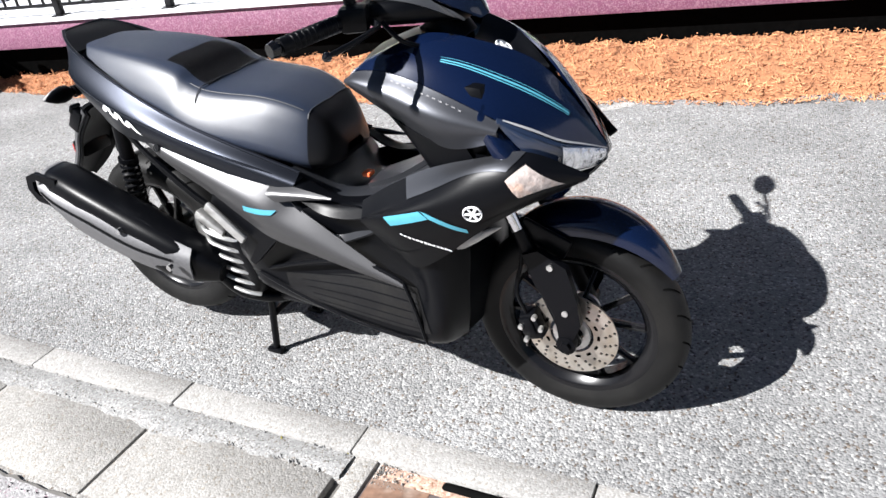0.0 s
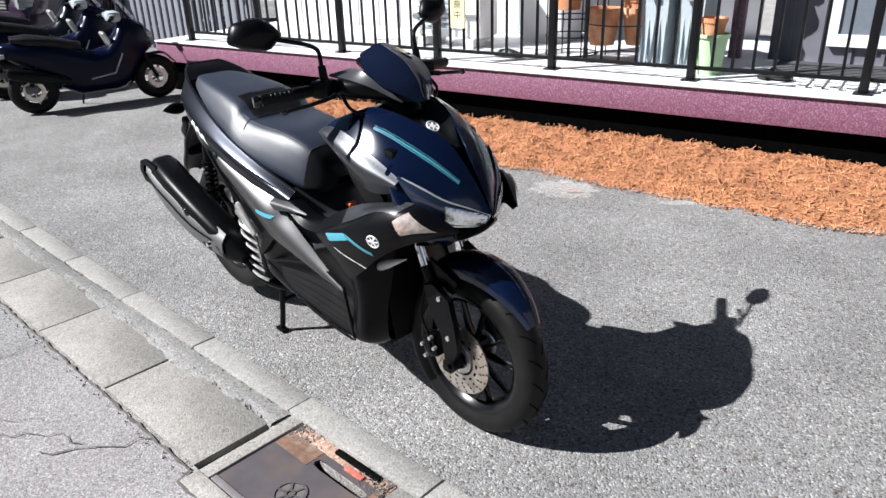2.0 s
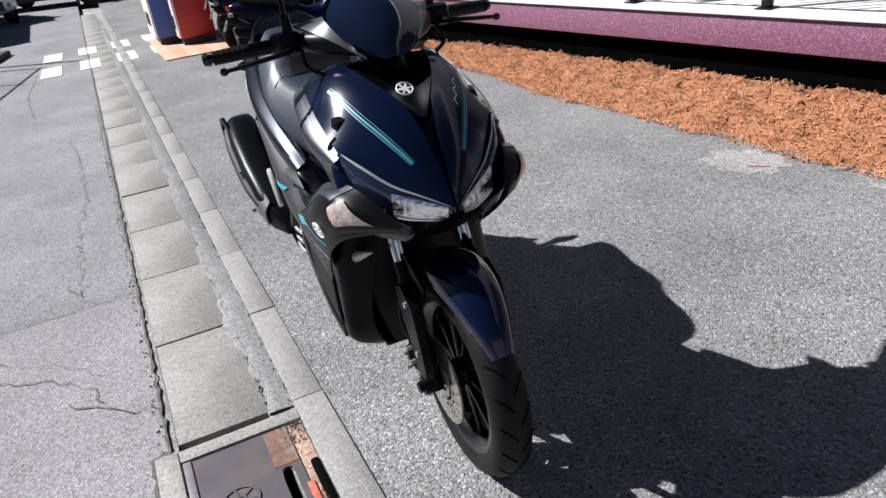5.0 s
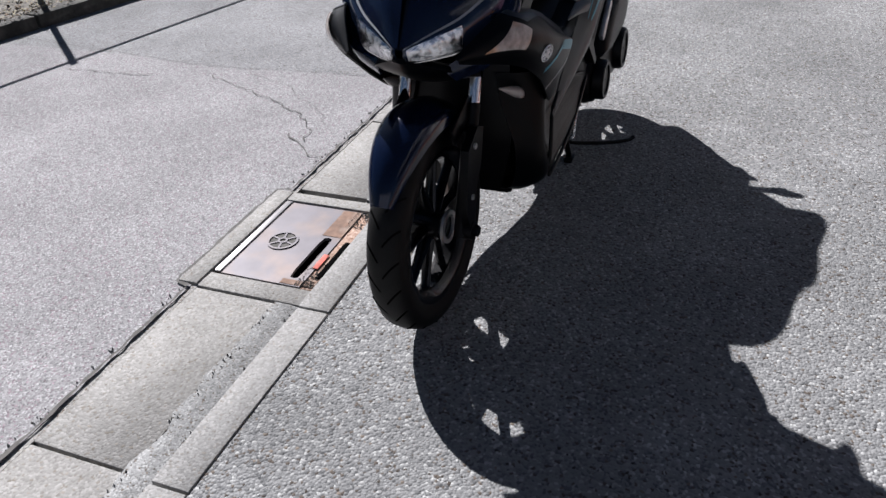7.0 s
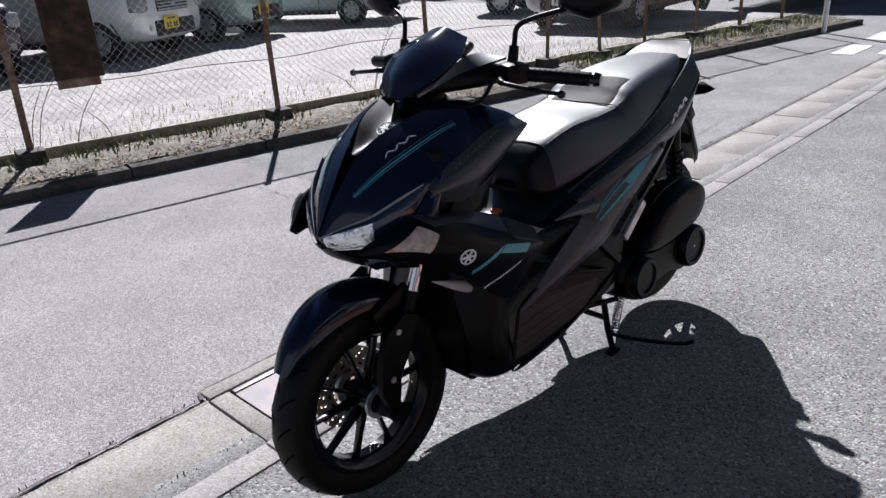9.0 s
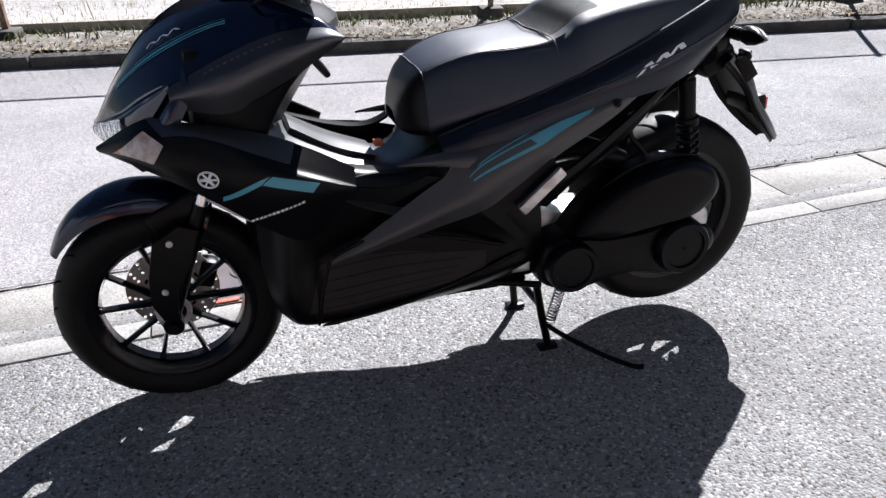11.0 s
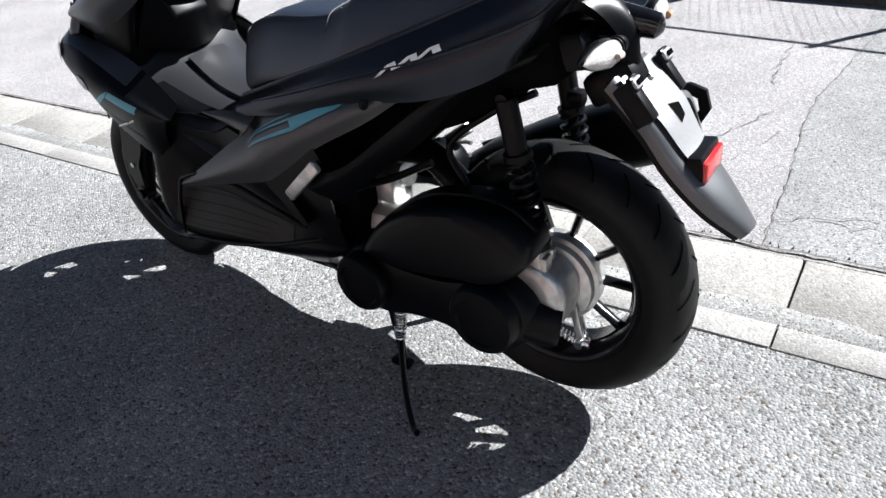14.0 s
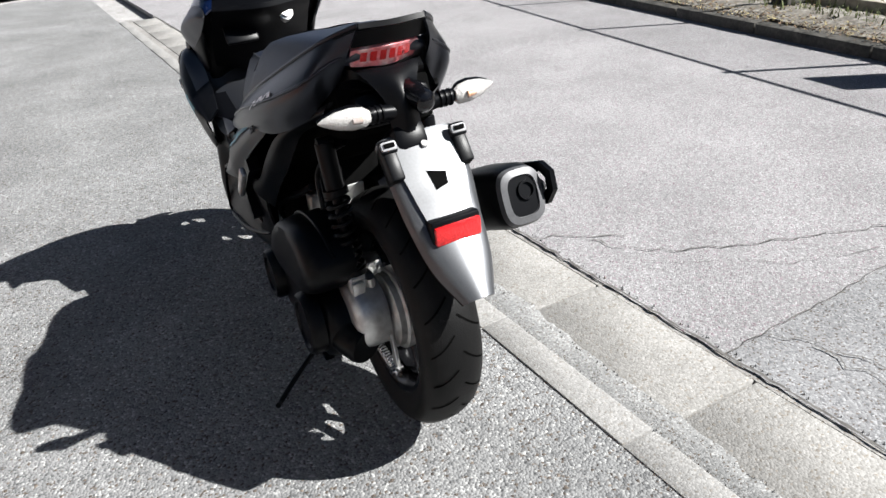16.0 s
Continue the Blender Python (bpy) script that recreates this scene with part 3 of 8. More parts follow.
def slotted_plate(x0, x1, y0, y1, z0, z1, sx, sy, sl, sr):
    """A flat plate with one round-ended slot through it; sl half its straight length, sr its radius."""
    bm = B()
    ang = [2 * math.pi * k / 56 for k in range(56)] + [math.atan2(y - sy, x - sx) % (2 * math.pi) for x in (x0, x1) for y in (y0, y1)]
    rings = []
    for t in sorted(ang):
        c, s = math.cos(t), math.sin(t)
        q = min(((x1 if c > 0 else x0) - sx) / c if abs(c) > 1e-6 else 9, ((y1 if s > 0 else y0) - sy) / s if abs(s) > 1e-6 else 9)
        r = sr / abs(s) if abs(s) > 1e-6 else 9
        if abs(r * c) > sl:
            r = sl * abs(c) + math.sqrt(max(sr * sr - (sl * s) ** 2, 0))
        o, i = (sx + q * c, sy + q * s), (sx + r * c, sy + r * s)
        rings.append([bm.verts.new((*o, z0)), bm.verts.new((*o, z1)), bm.verts.new((*i, z1)), bm.verts.new((*i, z0))])
    for k in range(len(rings)):
        a, b = rings[k - 1], rings[k]
        for j in range(4):
            bm.faces.new((a[j], b[j], b[(j + 1) % 4], a[(j + 1) % 4]))
    return bm


part("cover", slotted_plate(0.938, 1.366, -0.702, -0.412, -0.016, -0.006, 1.219, -0.452, 0.096, 0.0165), M_STEEL, drain, "scuffed grey steel plate")
part("edge_band", box(B(), (1.151, -0.690, -0.004), (0.428, 0.022, 0.006), bevel=0.002), M_STEELEDGE, drain, "bright worn edge")
# black strip paints the shade in the gap beside the cover
part("edge_gap", box(B(), (1.151, -0.7065, -0.013), (0.430, 0.004, 0.012)), M_HOLESHADE, drain)
_em = B()
lathe(_em, [(0, 0.050), (0.004, 0.050), (0.004, 0.043), (0, 0.043)], (1.163, -0.585, -0.006), (0, 0, 1), 32)
lathe(_em, [(0, 0.016), (0.004, 0.016), (0.004, 0.009), (0, 0.009)], (1.163, -0.585, -0.006), (0, 0, 1), 20)
for k in range(6):
    box(_em, (1.163 + 0.030 * math.cos(radians(60 * k + 12)), -0.585 + 0.030 * math.sin(radians(60 * k + 12)), -0.0045), (0.026, 0.006, 0.004), rotz(60 * k + 12))
em = part("town_emblem", _em, M_STEEL, drain, "raised round emblem")
# dark disc paints the shade between the raised spokes
part("emblem_hollow", lathe(B(), [(0, 0.043), (0.0006, 0.043), (0.0006, 0.001)], (1.163, -0.585, -0.006), (0, 0, 1), 28), M_CRACK, em)
part("inlet_back", box(B(), (1.155, -0.3875, -0.016), (0.428, 0.045, 0.016), Matrix.Rotation(radians(4), 3, "X"), 0.003), M_SANDY, drain, "sandy pink mortar lip")
# solid block whose black face paints the shade of the kerb slot
part("slot", box(B(), (1.217, -0.378, -0.014), (0.205, 0.026, 0.026), bevel=0.010, seg=3), M_HOLESHADE, drain, "near-black block standing in for the shaded slot along the kerb")
for x0, x1 in ((0.942, 1.098), (1.340, 1.362)):
    part("rusty_edge", box(B(), ((x0 + x1) / 2, -0.446, -0.0055), (x1 - x0, 0.066, 0.002)), M_RUST, drain, "rusty edge of the plate")
part("red_mark", box(B(), (1.235, -0.411, -0.0045), (0.075, 0.018, 0.003), None, 0.001), mat("faded_red_paint", (0.48, 0.11, 0.08), 0.8, grain=0.4, scale=60), drain, "faded red paint mark")
_gt = random.Random(5)
_vs, _fs = [], []
for k in range(420):
    u = _gt.random() ** 2
    c = Vector((0.945 + 0.09 * u if k % 2 else 1.36 - 0.12 * u, _gt.uniform(-0.432, -0.362), -0.004))
    r = _gt.uniform(0.0012, 0.0035)
    n = len(_vs)
    _vs += [c + Vector((r * math.cos(t + k), r * math.sin(t + k), -0.003)) for t in (0, 2.1, 4.2)] + [c + Vector((0, 0, r))]
    _fs += [(n, n + 1, n + 3), (n + 1, n + 2, n + 3), (n + 2, n, n + 3)]
fat("loose_grit", _vs, _fs, M_MORTAR, drain, "stuff", "loose grit beside the slot")

# ---- bark bed and raised walkway ----
DK = Matrix.Translation((-0.4, 2.775, 0)) @ Matrix.Rotation(radians(9.4), 4, "Z")     # along x: the deck's front edge
bed = tagged(new("bark_bed"), "long bed of shredded orange bark mulch", "bark mulch", kind="stuff")
_vs, _fs = [], []
NX, NY = 420, 40


def bed_h(u, v):
    """Height of the bark bed; u along the deck, v from its outer rim (0) to under the deck (1)."""
    p = Vector((u * 2.1, v * 3, 0))
    return 0.115 * min(1, v * 2.6) ** 0.7 + 0.03 * noise.noise(p * 2) + 0.022 * noise.noise(p * 6) + 0.012 * noise.noise(p * 17) - 0.012


def bed_xy(u, v):
    rim = -0.62 - 0.09 * u + 0.07 * noise.noise(Vector((u * 1.3, 0, 5))) + 0.03 * noise.noise(Vector((u * 6, 0, 9))) + 0.018 * u * u
    return DK @ Vector((u, rim + v * (0.75 - rim), 0))


for i in range(NX + 1):
    for j in range(NY + 1):
        u, v = -4.0 + 9.5 * i / NX, j / NY
        p = bed_xy(u, v)
        _vs.append((p.x, p.y, bed_h(u, v)))
        if i and j:
            a = i * (NY + 1) + j
            _fs.append((a, a - 1, a - NY - 2, a - NY - 1))
fat("mulch_base", _vs, _fs, M_CHIPBASE, bed, "stuff", smooth=True)
rk = random.Random(11)
_vs, _fs = [], []
for i in range(30000):
    u, v = rk.uniform(-4.0, 5.4), rk.random() ** 1.15 * 0.75 - 0.035
    p = bed_xy(u, v)
    z = max(bed_h(u, max(v, 0)), 0.0) + rk.uniform(-0.002, 0.010 + 0.016 * rk.random())
    ln, w = rk.uniform(0.012, 0.012 + 0.045 * rk.random()), rk.uniform(0.0012, 0.004)
    d = Vector((rk.gauss(0, 1), rk.gauss(0, 1), rk.gauss(0, 0.6))).normalized()
    s = d.cross(Vector((0, 0, 1))).normalized() * w
    up = s.cross(d).normalized() * w * 0.7
    c = Vector((p.x, p.y, z))
    k = len(_vs)
    bend = up * rk.uniform(-1.5, 2.5)
    for q, o in ((-0.5, Vector()), (0.0, bend), (0.5, Vector())):
        _vs += [c + d * ln * q + o + s, c + d * ln * q + o - s, c + d * ln * q + o + up]
    for b in (k, k + 3):
        _fs += [(b, b + 3, b + 4, b + 1), (b + 1, b + 4, b + 5, b + 2), (b + 2, b + 5, b + 3, b)]
fat("mulch_shreds", _vs, _fs, M_CHIP, bed, "stuff")

DT = 0.50                                           # height of the walkway's top


def deck_box(bm, x0, x1, y0, y1, z0, z1, bevel=0.0):
    box(bm, DK @ Vector(((x0 + x1) / 2, (y0 + y1) / 2, (z0 + z1) / 2)), (x1 - x0, y1 - y0, z1 - z0), rotz(9.4), bevel)
    return bm


deck = tagged(new("walkway"), "raised walkway with a purple steel fascia and a pale floor", "walkway", kind="structure")
part("fascia", deck_box(B(), -4.3, 5.5, 0, 0.06, DT - 0.2, DT - 0.012, 0.004), M_DECKFACE, deck, "speckled purple steel fascia")
part("floor_sheet", deck_box(B(), -4.3, 5.5, -0.02, 2.4, DT - 0.012, DT, 0.002), M_DECKTOP, deck)
# added near-black sheet standing in for the shade under the floor
part("underfloor", deck_box(B(), -4.3, 5.5, 0.09, 0.13, -0.05, DT - 0.05), M_UNDERSHADE, deck)
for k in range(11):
    part("joist", deck_box(B(), -4.2 + 0.9 * k, -4.14 + 0.9 * k, 0.132, 2.3, DT - 0.15, DT - 0.014), M_UNDERSHADE, deck)
rail = thing("railing", "black painted steel railing with slim balusters", "railing")
for k in range(-4, 4):
    x = 0.0 + 0.98 * k
    part("post", deck_box(deck_box(B(), x - 0.025, x + 0.025, 0.125, 0.175, DT, DT + 1.1, 0.003), x - 0.05, x + 0.05, 0.10, 0.20, DT, DT + 0.008), M_RAILPAINT, rail)
    for q in range(1, 8):
        part("baluster", deck_box(B(), x + 0.1225 * q - 0.008, x + 0.1225 * q + 0.008, 0.142, 0.158, DT + 0.085, DT + 1.05), M_RAILPAINT, rail)
for z in (0.08, 1.05):
    part("rail_bar", deck_box(B(), -3.95, 3.9, 0.137, 0.163, DT + z - 0.012, DT + z + 0.012, 0.003), M_RAILPAINT, rail)

# the rooms behind the walkway
rooms = tagged(new("wall_north"), "white and grey ribbed walls of portable rooms", "wall", kind="structure")
part("white_wall", deck_box(B(), -4.3, -0.95, 1.7, 1.85, DT, 3.4), M_WALLWHITE, rooms)
part("white_wall", deck_box(B(), -0.95, 0.95, 2.2, 2.35, DT, 3.4), M_WALLWHITE, rooms)
# grey room: its shade comes from the darkened siding colour
part("grey_wall", deck_box(B(), 1.3, 5.5, 1.15, 1.3, DT, 3.4), M_WALLSHADE, rooms)
part("side_wall", deck_box(B(), 1.25, 1.3, 1.15, 2.3, DT, 3.4), M_WALLSHADE, rooms)
part("purple_post", deck_box(B(), 0.98, 1.06, 1.1, 1.18, DT, 3.4), M_DECKFACE, rooms)
for k in range(12):
    part("rib", deck_box(B(), -4.2 + 0.28 * k, -4.17 + 0.28 * k, 1.684, 1.7, DT, 3.4), M_PLASTIC_W, rooms)
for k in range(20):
    part("rib", deck_box(B(), 1.36 + 0.2 * k, 1.385 + 0.2 * k, 1.13, 1.15, DT, 3.4), M_WALLSHADE, rooms)
part("roof", deck_box(B(), -4.5, 5.8, -0.1, 2.6, 3.4, 3.5), M_WALLWHITE, rooms)

# grit and moss caught in the joints of kerb and gutter
rk = random.Random(77)
for nm, mtl, n, band, lab in (("joint_grit", M_LOT, 1500, ((-0.372, -0.352), (-0.440, -0.425), (-0.752, -0.728), (-0.270, -0.255)), "grey grit caught in the kerb joints"), ("joint_moss", M_MOSS, 260, ((-0.375, -0.35), (-0.27, -0.255)), "yellow-green moss in the kerb joints")):
    _vs, _fs = [], []
    for _ in range(n):
        b = rk.choice(band)
        x, y, r = rk.uniform(-4.5, 3.0), rk.uniform(*b), rk.uniform(0.002, 0.006)
        if 0.86 < x < 1.46:
            continue
        if nm == "joint_moss" and noise.noise(Vector((x * 1.7, 3, 8))) < 0.1:
            continue
        k = len(_vs)
        a = rk.uniform(0, 6.28)
        for q in range(4):
            _vs.append((x + r * math.cos(a + q * 1.57), y + r * math.sin(a + q * 1.57), -0.008))
        _vs.append((x + rk.uniform(-0.4, 0.4) * r, y, 0.001 + r * rk.uniform(0.5, 1.0)))
        _fs += [(k + q, k + (q + 1) % 4, k + 4) for q in range(4)]
    tagged(fat(nm, _vs, _fs, mtl, None, "stuff"), lab, nm.replace("_", " "))

# ---- across the lane: kerb, verge, fence ----
FS = Matrix.Translation((0, -3.45, 0)) @ Matrix.Rotation(radians(-10.26), 4, "Z")      # along x: the far road edge; -y: away from the lane


def fsp(a, b, z=0.0):
    return FS @ Vector((a, b, z))


def fs_box(bm, a0, a1, b0, b1, z0, z1, bevel=0.0):
    box(bm, fsp((a0 + a1) / 2, (b0 + b1) / 2, (z0 + z1) / 2), (a1 - a0, b1 - b0, z1 - z0), rotz(-10.26), bevel)
    return bm


far_kerb = tagged(new("far_kerb"), "dark mossy old kerb across the lane", "kerb", kind="structure")
rk = random.Random(21)
a = -9.6
while a < 9:
    ln = rk.uniform(0.9, 1.1)
    o = part("kerb_block", fs_box(B(), a, a + ln - 0.012, -0.13 + rk.uniform(-0.004, 0.004), 0, -0.04, 0.072 + rk.uniform(-0.006, 0.006), 0.012), M_OLDKERB, far_kerb)
    a += ln
part("end_block", fs_box(B(), -9.75, -9.61, -0.9, 0, -0.04, 0.07, 0.02), M_OLDKERB, far_kerb)

NV = 180
_vs, _fs = [], []
for i in range(NV + 1):
    for j in range(9):
        a, q = -9.6 + 18.6 * i / NV, j / 8
        n1 = noise.noise(Vector((a * 2.5, q * 2, 3)))
        z = 0.078 + 0.022 * n1 + 0.03 * math.sin(q * 3) + 0.012 * noise.noise(Vector((a * 9, q * 8, 1)))
        _vs.append(fsp(a, -0.12 - 0.65 * q, z))
        if i and j:
            k = i * 9 + j
            _fs.append((k, k - 1, k - 10, k - 9))
tagged(fat("verge", _vs, _fs, M_SOIL, None, "structure", smooth=True), "strip of dry soil and litter along the fence", "verge")
_pk = B()
fs_box(_pk, -9.6, 40, -45, -0.75, -0.05, 0.125)
tagged(part("parking_ground", _pk, M_LOTFAR), "pale dusty gravel of the car park", "car park", kind="structure")
part("fence_sill", fs_box(B(), -9.3, 9, -0.73, -0.695, 0.06, 0.165, 0.006), mat("weathered_board", (0.30, 0.265, 0.21), 0.9, grain=0.35, scale=18, bump=0.4), far_kerb, "weathered low board along the fence")


def blades(name, n, spread, hgt, wid, material, label, seed, flat=0.0):
    """Thin bent blades or scraps strewn over an area; spread(rnd) gives a root place."""
    r = random.Random(seed)
    vs, fs = [], []
    for _ in range(n):
        p = spread(r)
        h, w = r.uniform(*hgt), r.uniform(*wid)
        az = r.uniform(0, 6.28)
        d = Vector((math.cos(az), math.sin(az), 0))
        s = Vector((-d.y, d.x, 0)) * w
        lean = r.uniform(0.2, 1.0) * h
        up = Vector((0, 0, h * (1 - flat)))
        k = len(vs)
        vs += [p - s, p + s, p + up * 0.55 + d * lean * 0.3 + s * 0.7, p + up * 0.55 + d * lean * 0.3 - s * 0.7, p + up + d * lean]
        fs += [(k, k + 1, k + 2, k + 3), (k + 3, k + 2, k + 4)]
    return tagged(fat(name, vs, fs, material, None, "stuff"), label, name.replace("_", " "))


def on_verge(lo, hi, b0=-0.15, b1=-0.82, clump=0.0):
    def f(r):
        a = r.uniform(lo, hi)
        if clump:
            for _ in range(6):
                if noise.noise(Vector((a * 1.1, 7, 0))) + r.uniform(-0.3, 0.3) > clump:
                    break
                a = r.uniform(lo, hi)
        return fsp(a, r.uniform(b0, b1), 0.075 + r.uniform(0, 0.03))
    return f


blades("leaf_litter", 16000, on_verge(-9.4, 8.8, -0.03, -0.80), (0.015, 0.055), (0.004, 0.012), M_LITTER, "brown leaf litter on the verge", 5, 0.75)
blades("pale_litter", 9500, on_verge(-9.4, 8.8, -0.05, -0.60), (0.015, 0.06), (0.002, 0.007), M_STRAW, "pale straw litter on the verge", 6, 0.75)
blades("green_weeds", 5200, on_verge(-9.4, 8.8, -0.36, -0.80, -0.05), (0.025, 0.085), (0.003, 0.008), M_GRASS, "green weeds along the fence foot", 7)
blades("green_weeds", 4000, on_verge(-9.4, -4.2, -0.2, -0.9), (0.03, 0.11), (0.002, 0.005), M_GRASS, "green grass tufts on the verge", 17)
blades("dry_grass", 5000, lambda r: fsp(r.uniform(-8.5, 8.8), r.uniform(-0.82, -1.7) if r.random() < 0.6 else r.uniform(-0.7, -0.9), 0.12), (0.025, 0.085), (0.0012, 0.003), M_STRAW, "dry straw-coloured grass behind the fence", 8)

# posts, chain link, top rail
fence = thing("chain_link_fence", "rusty post and chain-link fence with a slack wire", "fence")
POSTS = [-8.59, -7.57, -6.61, -5.64, -4.87, -4.05, -2.51, -0.965, 0.888, 2.65, 4.34, 6.08, 7.82]
for k, a in enumerate(POSTS):
    tilt = (0.0, 1.0, -1.2, 0.6, 5.0, -2.0, 0.8, 0.3, -1.5, 0.5, 1.0, -0.6, 0.4)[k]
    bm = B()
    c = fsp(a, -0.58, 0.10)
    m = Matrix.Translation(c) @ Matrix.Rotation(radians(tilt), 4, "Y") @ Matrix.Rotation(radians(-10.26), 4, "Z")
    box(bm, (0, 0, 0.66), (0.045, 0.006, 1.36))
    box(bm, (-0.0195, -0.022, 0.66), (0.006, 0.045, 1.36))
    bmesh.ops.transform(bm, matrix=m, verts=bm.verts[:])
    part("post", bm, M_RUST, fence, "brown rusty angle-steel post")
    part("footing", fs_box(B(), a - 0.09, a + 0.09, -0.67, -0.49, 0.02, 0.155 + 0.02 * (k % 3), 0.012), M_OLDKERB, fence, "small concrete footing")
part("top_rail", cyl(B(), fsp(-8.59, -0.60, 1.40), fsp(7.82, -0.60, 1.40), 0.013, n=8), M_RUST, fence)
part("slack_wire", tube(B(), spline([fsp(a, -0.605, 0.60 + 0.012 * math.sin(a * 2.1) - (0.022 if k % 2 else 0.0)) for k, a in enumerate([-8.59 + 0.68 * q for q in range(25)])], 4), 0.0035, 6), M_RUST, fence)


def chain(a0, a1, z0, z1, mesh_w, wire, holes):
    """Woven diamonds: each wire runs up in a zigzag and hooks its neighbour."""
    vs, fs = [], []
    rows = int((z1 - z0) / (mesh_w / 2))
    nw = int((a1 - a0) / (mesh_w / 2))
    for i in range(nw + 1):
        a = a0 + i * mesh_w / 2
        prev = None
        for j in range(rows + 1):
            z = z0 + j * mesh_w / 2
            s = mesh_w / 4 * (1 if (i + j) % 2 else -1)
            sag = 0.025 * noise.noise(Vector((a * 0.9, z * 1.5, 0)))
            p = fsp(a + s + 0.012 * noise.noise(Vector((a * 2, z * 2, 4))), -0.612 + sag + (0.003 if j % 2 else -0.003), z)
            if holes(a, z):
                prev = None
                continue
            k = len(vs)
            for t in range(3):
                an = 2.094 * t
                vs.append(p + Vector((wire * math.cos(an), wire * math.sin(an) * 0.4, wire * math.sin(an))))
            if prev is not None:
                for t in range(3):
                    u = (t + 1) % 3
                    fs.append((prev + t, prev + u, k + u, k + t))
            prev = k
    return vs, fs


_vs, _fs = chain(-8.59, 7.82, 0.22, 1.40, 0.060, 0.0013, lambda a, z: z < 0.34 + 0.16 * noise.noise(Vector((a * 0.8, 2, 0))))
fat("chain_link", _vs, _fs, M_WIRE, fence, "stuff", "loose weathered chain-link mesh")

board = thing("rusty_board", "rusted steel board hung on the chain-link fence", "board")
bb = B()
fs_box(bb, 0.300, 0.622, -0.594, -0.572, 0.62, 1.18, 0.006)
part("plate", bb, mat("deep_rust", (0.030, 0.017, 0.012), 0.85, grain=0.5, scale=14, bump=0.5, wear=(0.085, 0.042, 0.025), wscale=7), board)
part("lower_strip", fs_box(B(), 0.335, 0.615, -0.588, -0.568, 0.565, 0.625, 0.004), M_RUST, board, "paler rusty lower strip")
rk = random.Random(31)
brush = thing("bare_brambles", "bare thin bramble stems tangled in the fence", "bramble")
for k in range(12):
    a = rk.choice((rk.uniform(-0.6, 1.4), rk.uniform(-2.2, 5), rk.uniform(1, 7)))
    h = rk.uniform(0.3, 0.95)
    d = rk.uniform(-0.5, 0.5)
    part("stem", tube(B(), spline([fsp(a, -0.74, 0.1), fsp(a + d * 0.3, -0.72 + rk.uniform(-0.05, 0.05), 0.1 + h * 0.5), fsp(a + d, -0.70, 0.1 + h)], 4), [0.003] * 6 + [0.0015] * 3, 5), M_LITTER, brush)


# ---- parked cars ----
M_TINT = mat("tinted_car_glass", (0.012, 0.014, 0.017), 0.05, grain=0.05, coat=0.5)
M_CARRUB = mat("car_tyre", (0.016, 0.016, 0.016), 0.75, grain=0.2)
M_HUB = mat("wheel_cover_silver", (0.5, 0.5, 0.51), 0.35, 0.7, grain=0.08)
M_CARBLACK = mat("black_trim", (0.012, 0.012, 0.013), 0.5, grain=0.1)
M_PLATEY = mat("yellow_plate", (0.82, 0.60, 0.03), 0.5, grain=0.06)
M_PLATEW = mat("white_plate", (0.75, 0.76, 0.75), 0.5, grain=0.05)


def ring_x(x, zc, hh, hw, e=0.42, n=28):
    out = []
    for k in range(n):
        t = 2 * math.pi * k / n
        c, s = math.cos(t), math.sin(t)
        out.append(Vector((x, hw * math.copysign(abs(c) ** e, c), zc + hh * math.copysign(abs(s) ** e, s))))
    return out


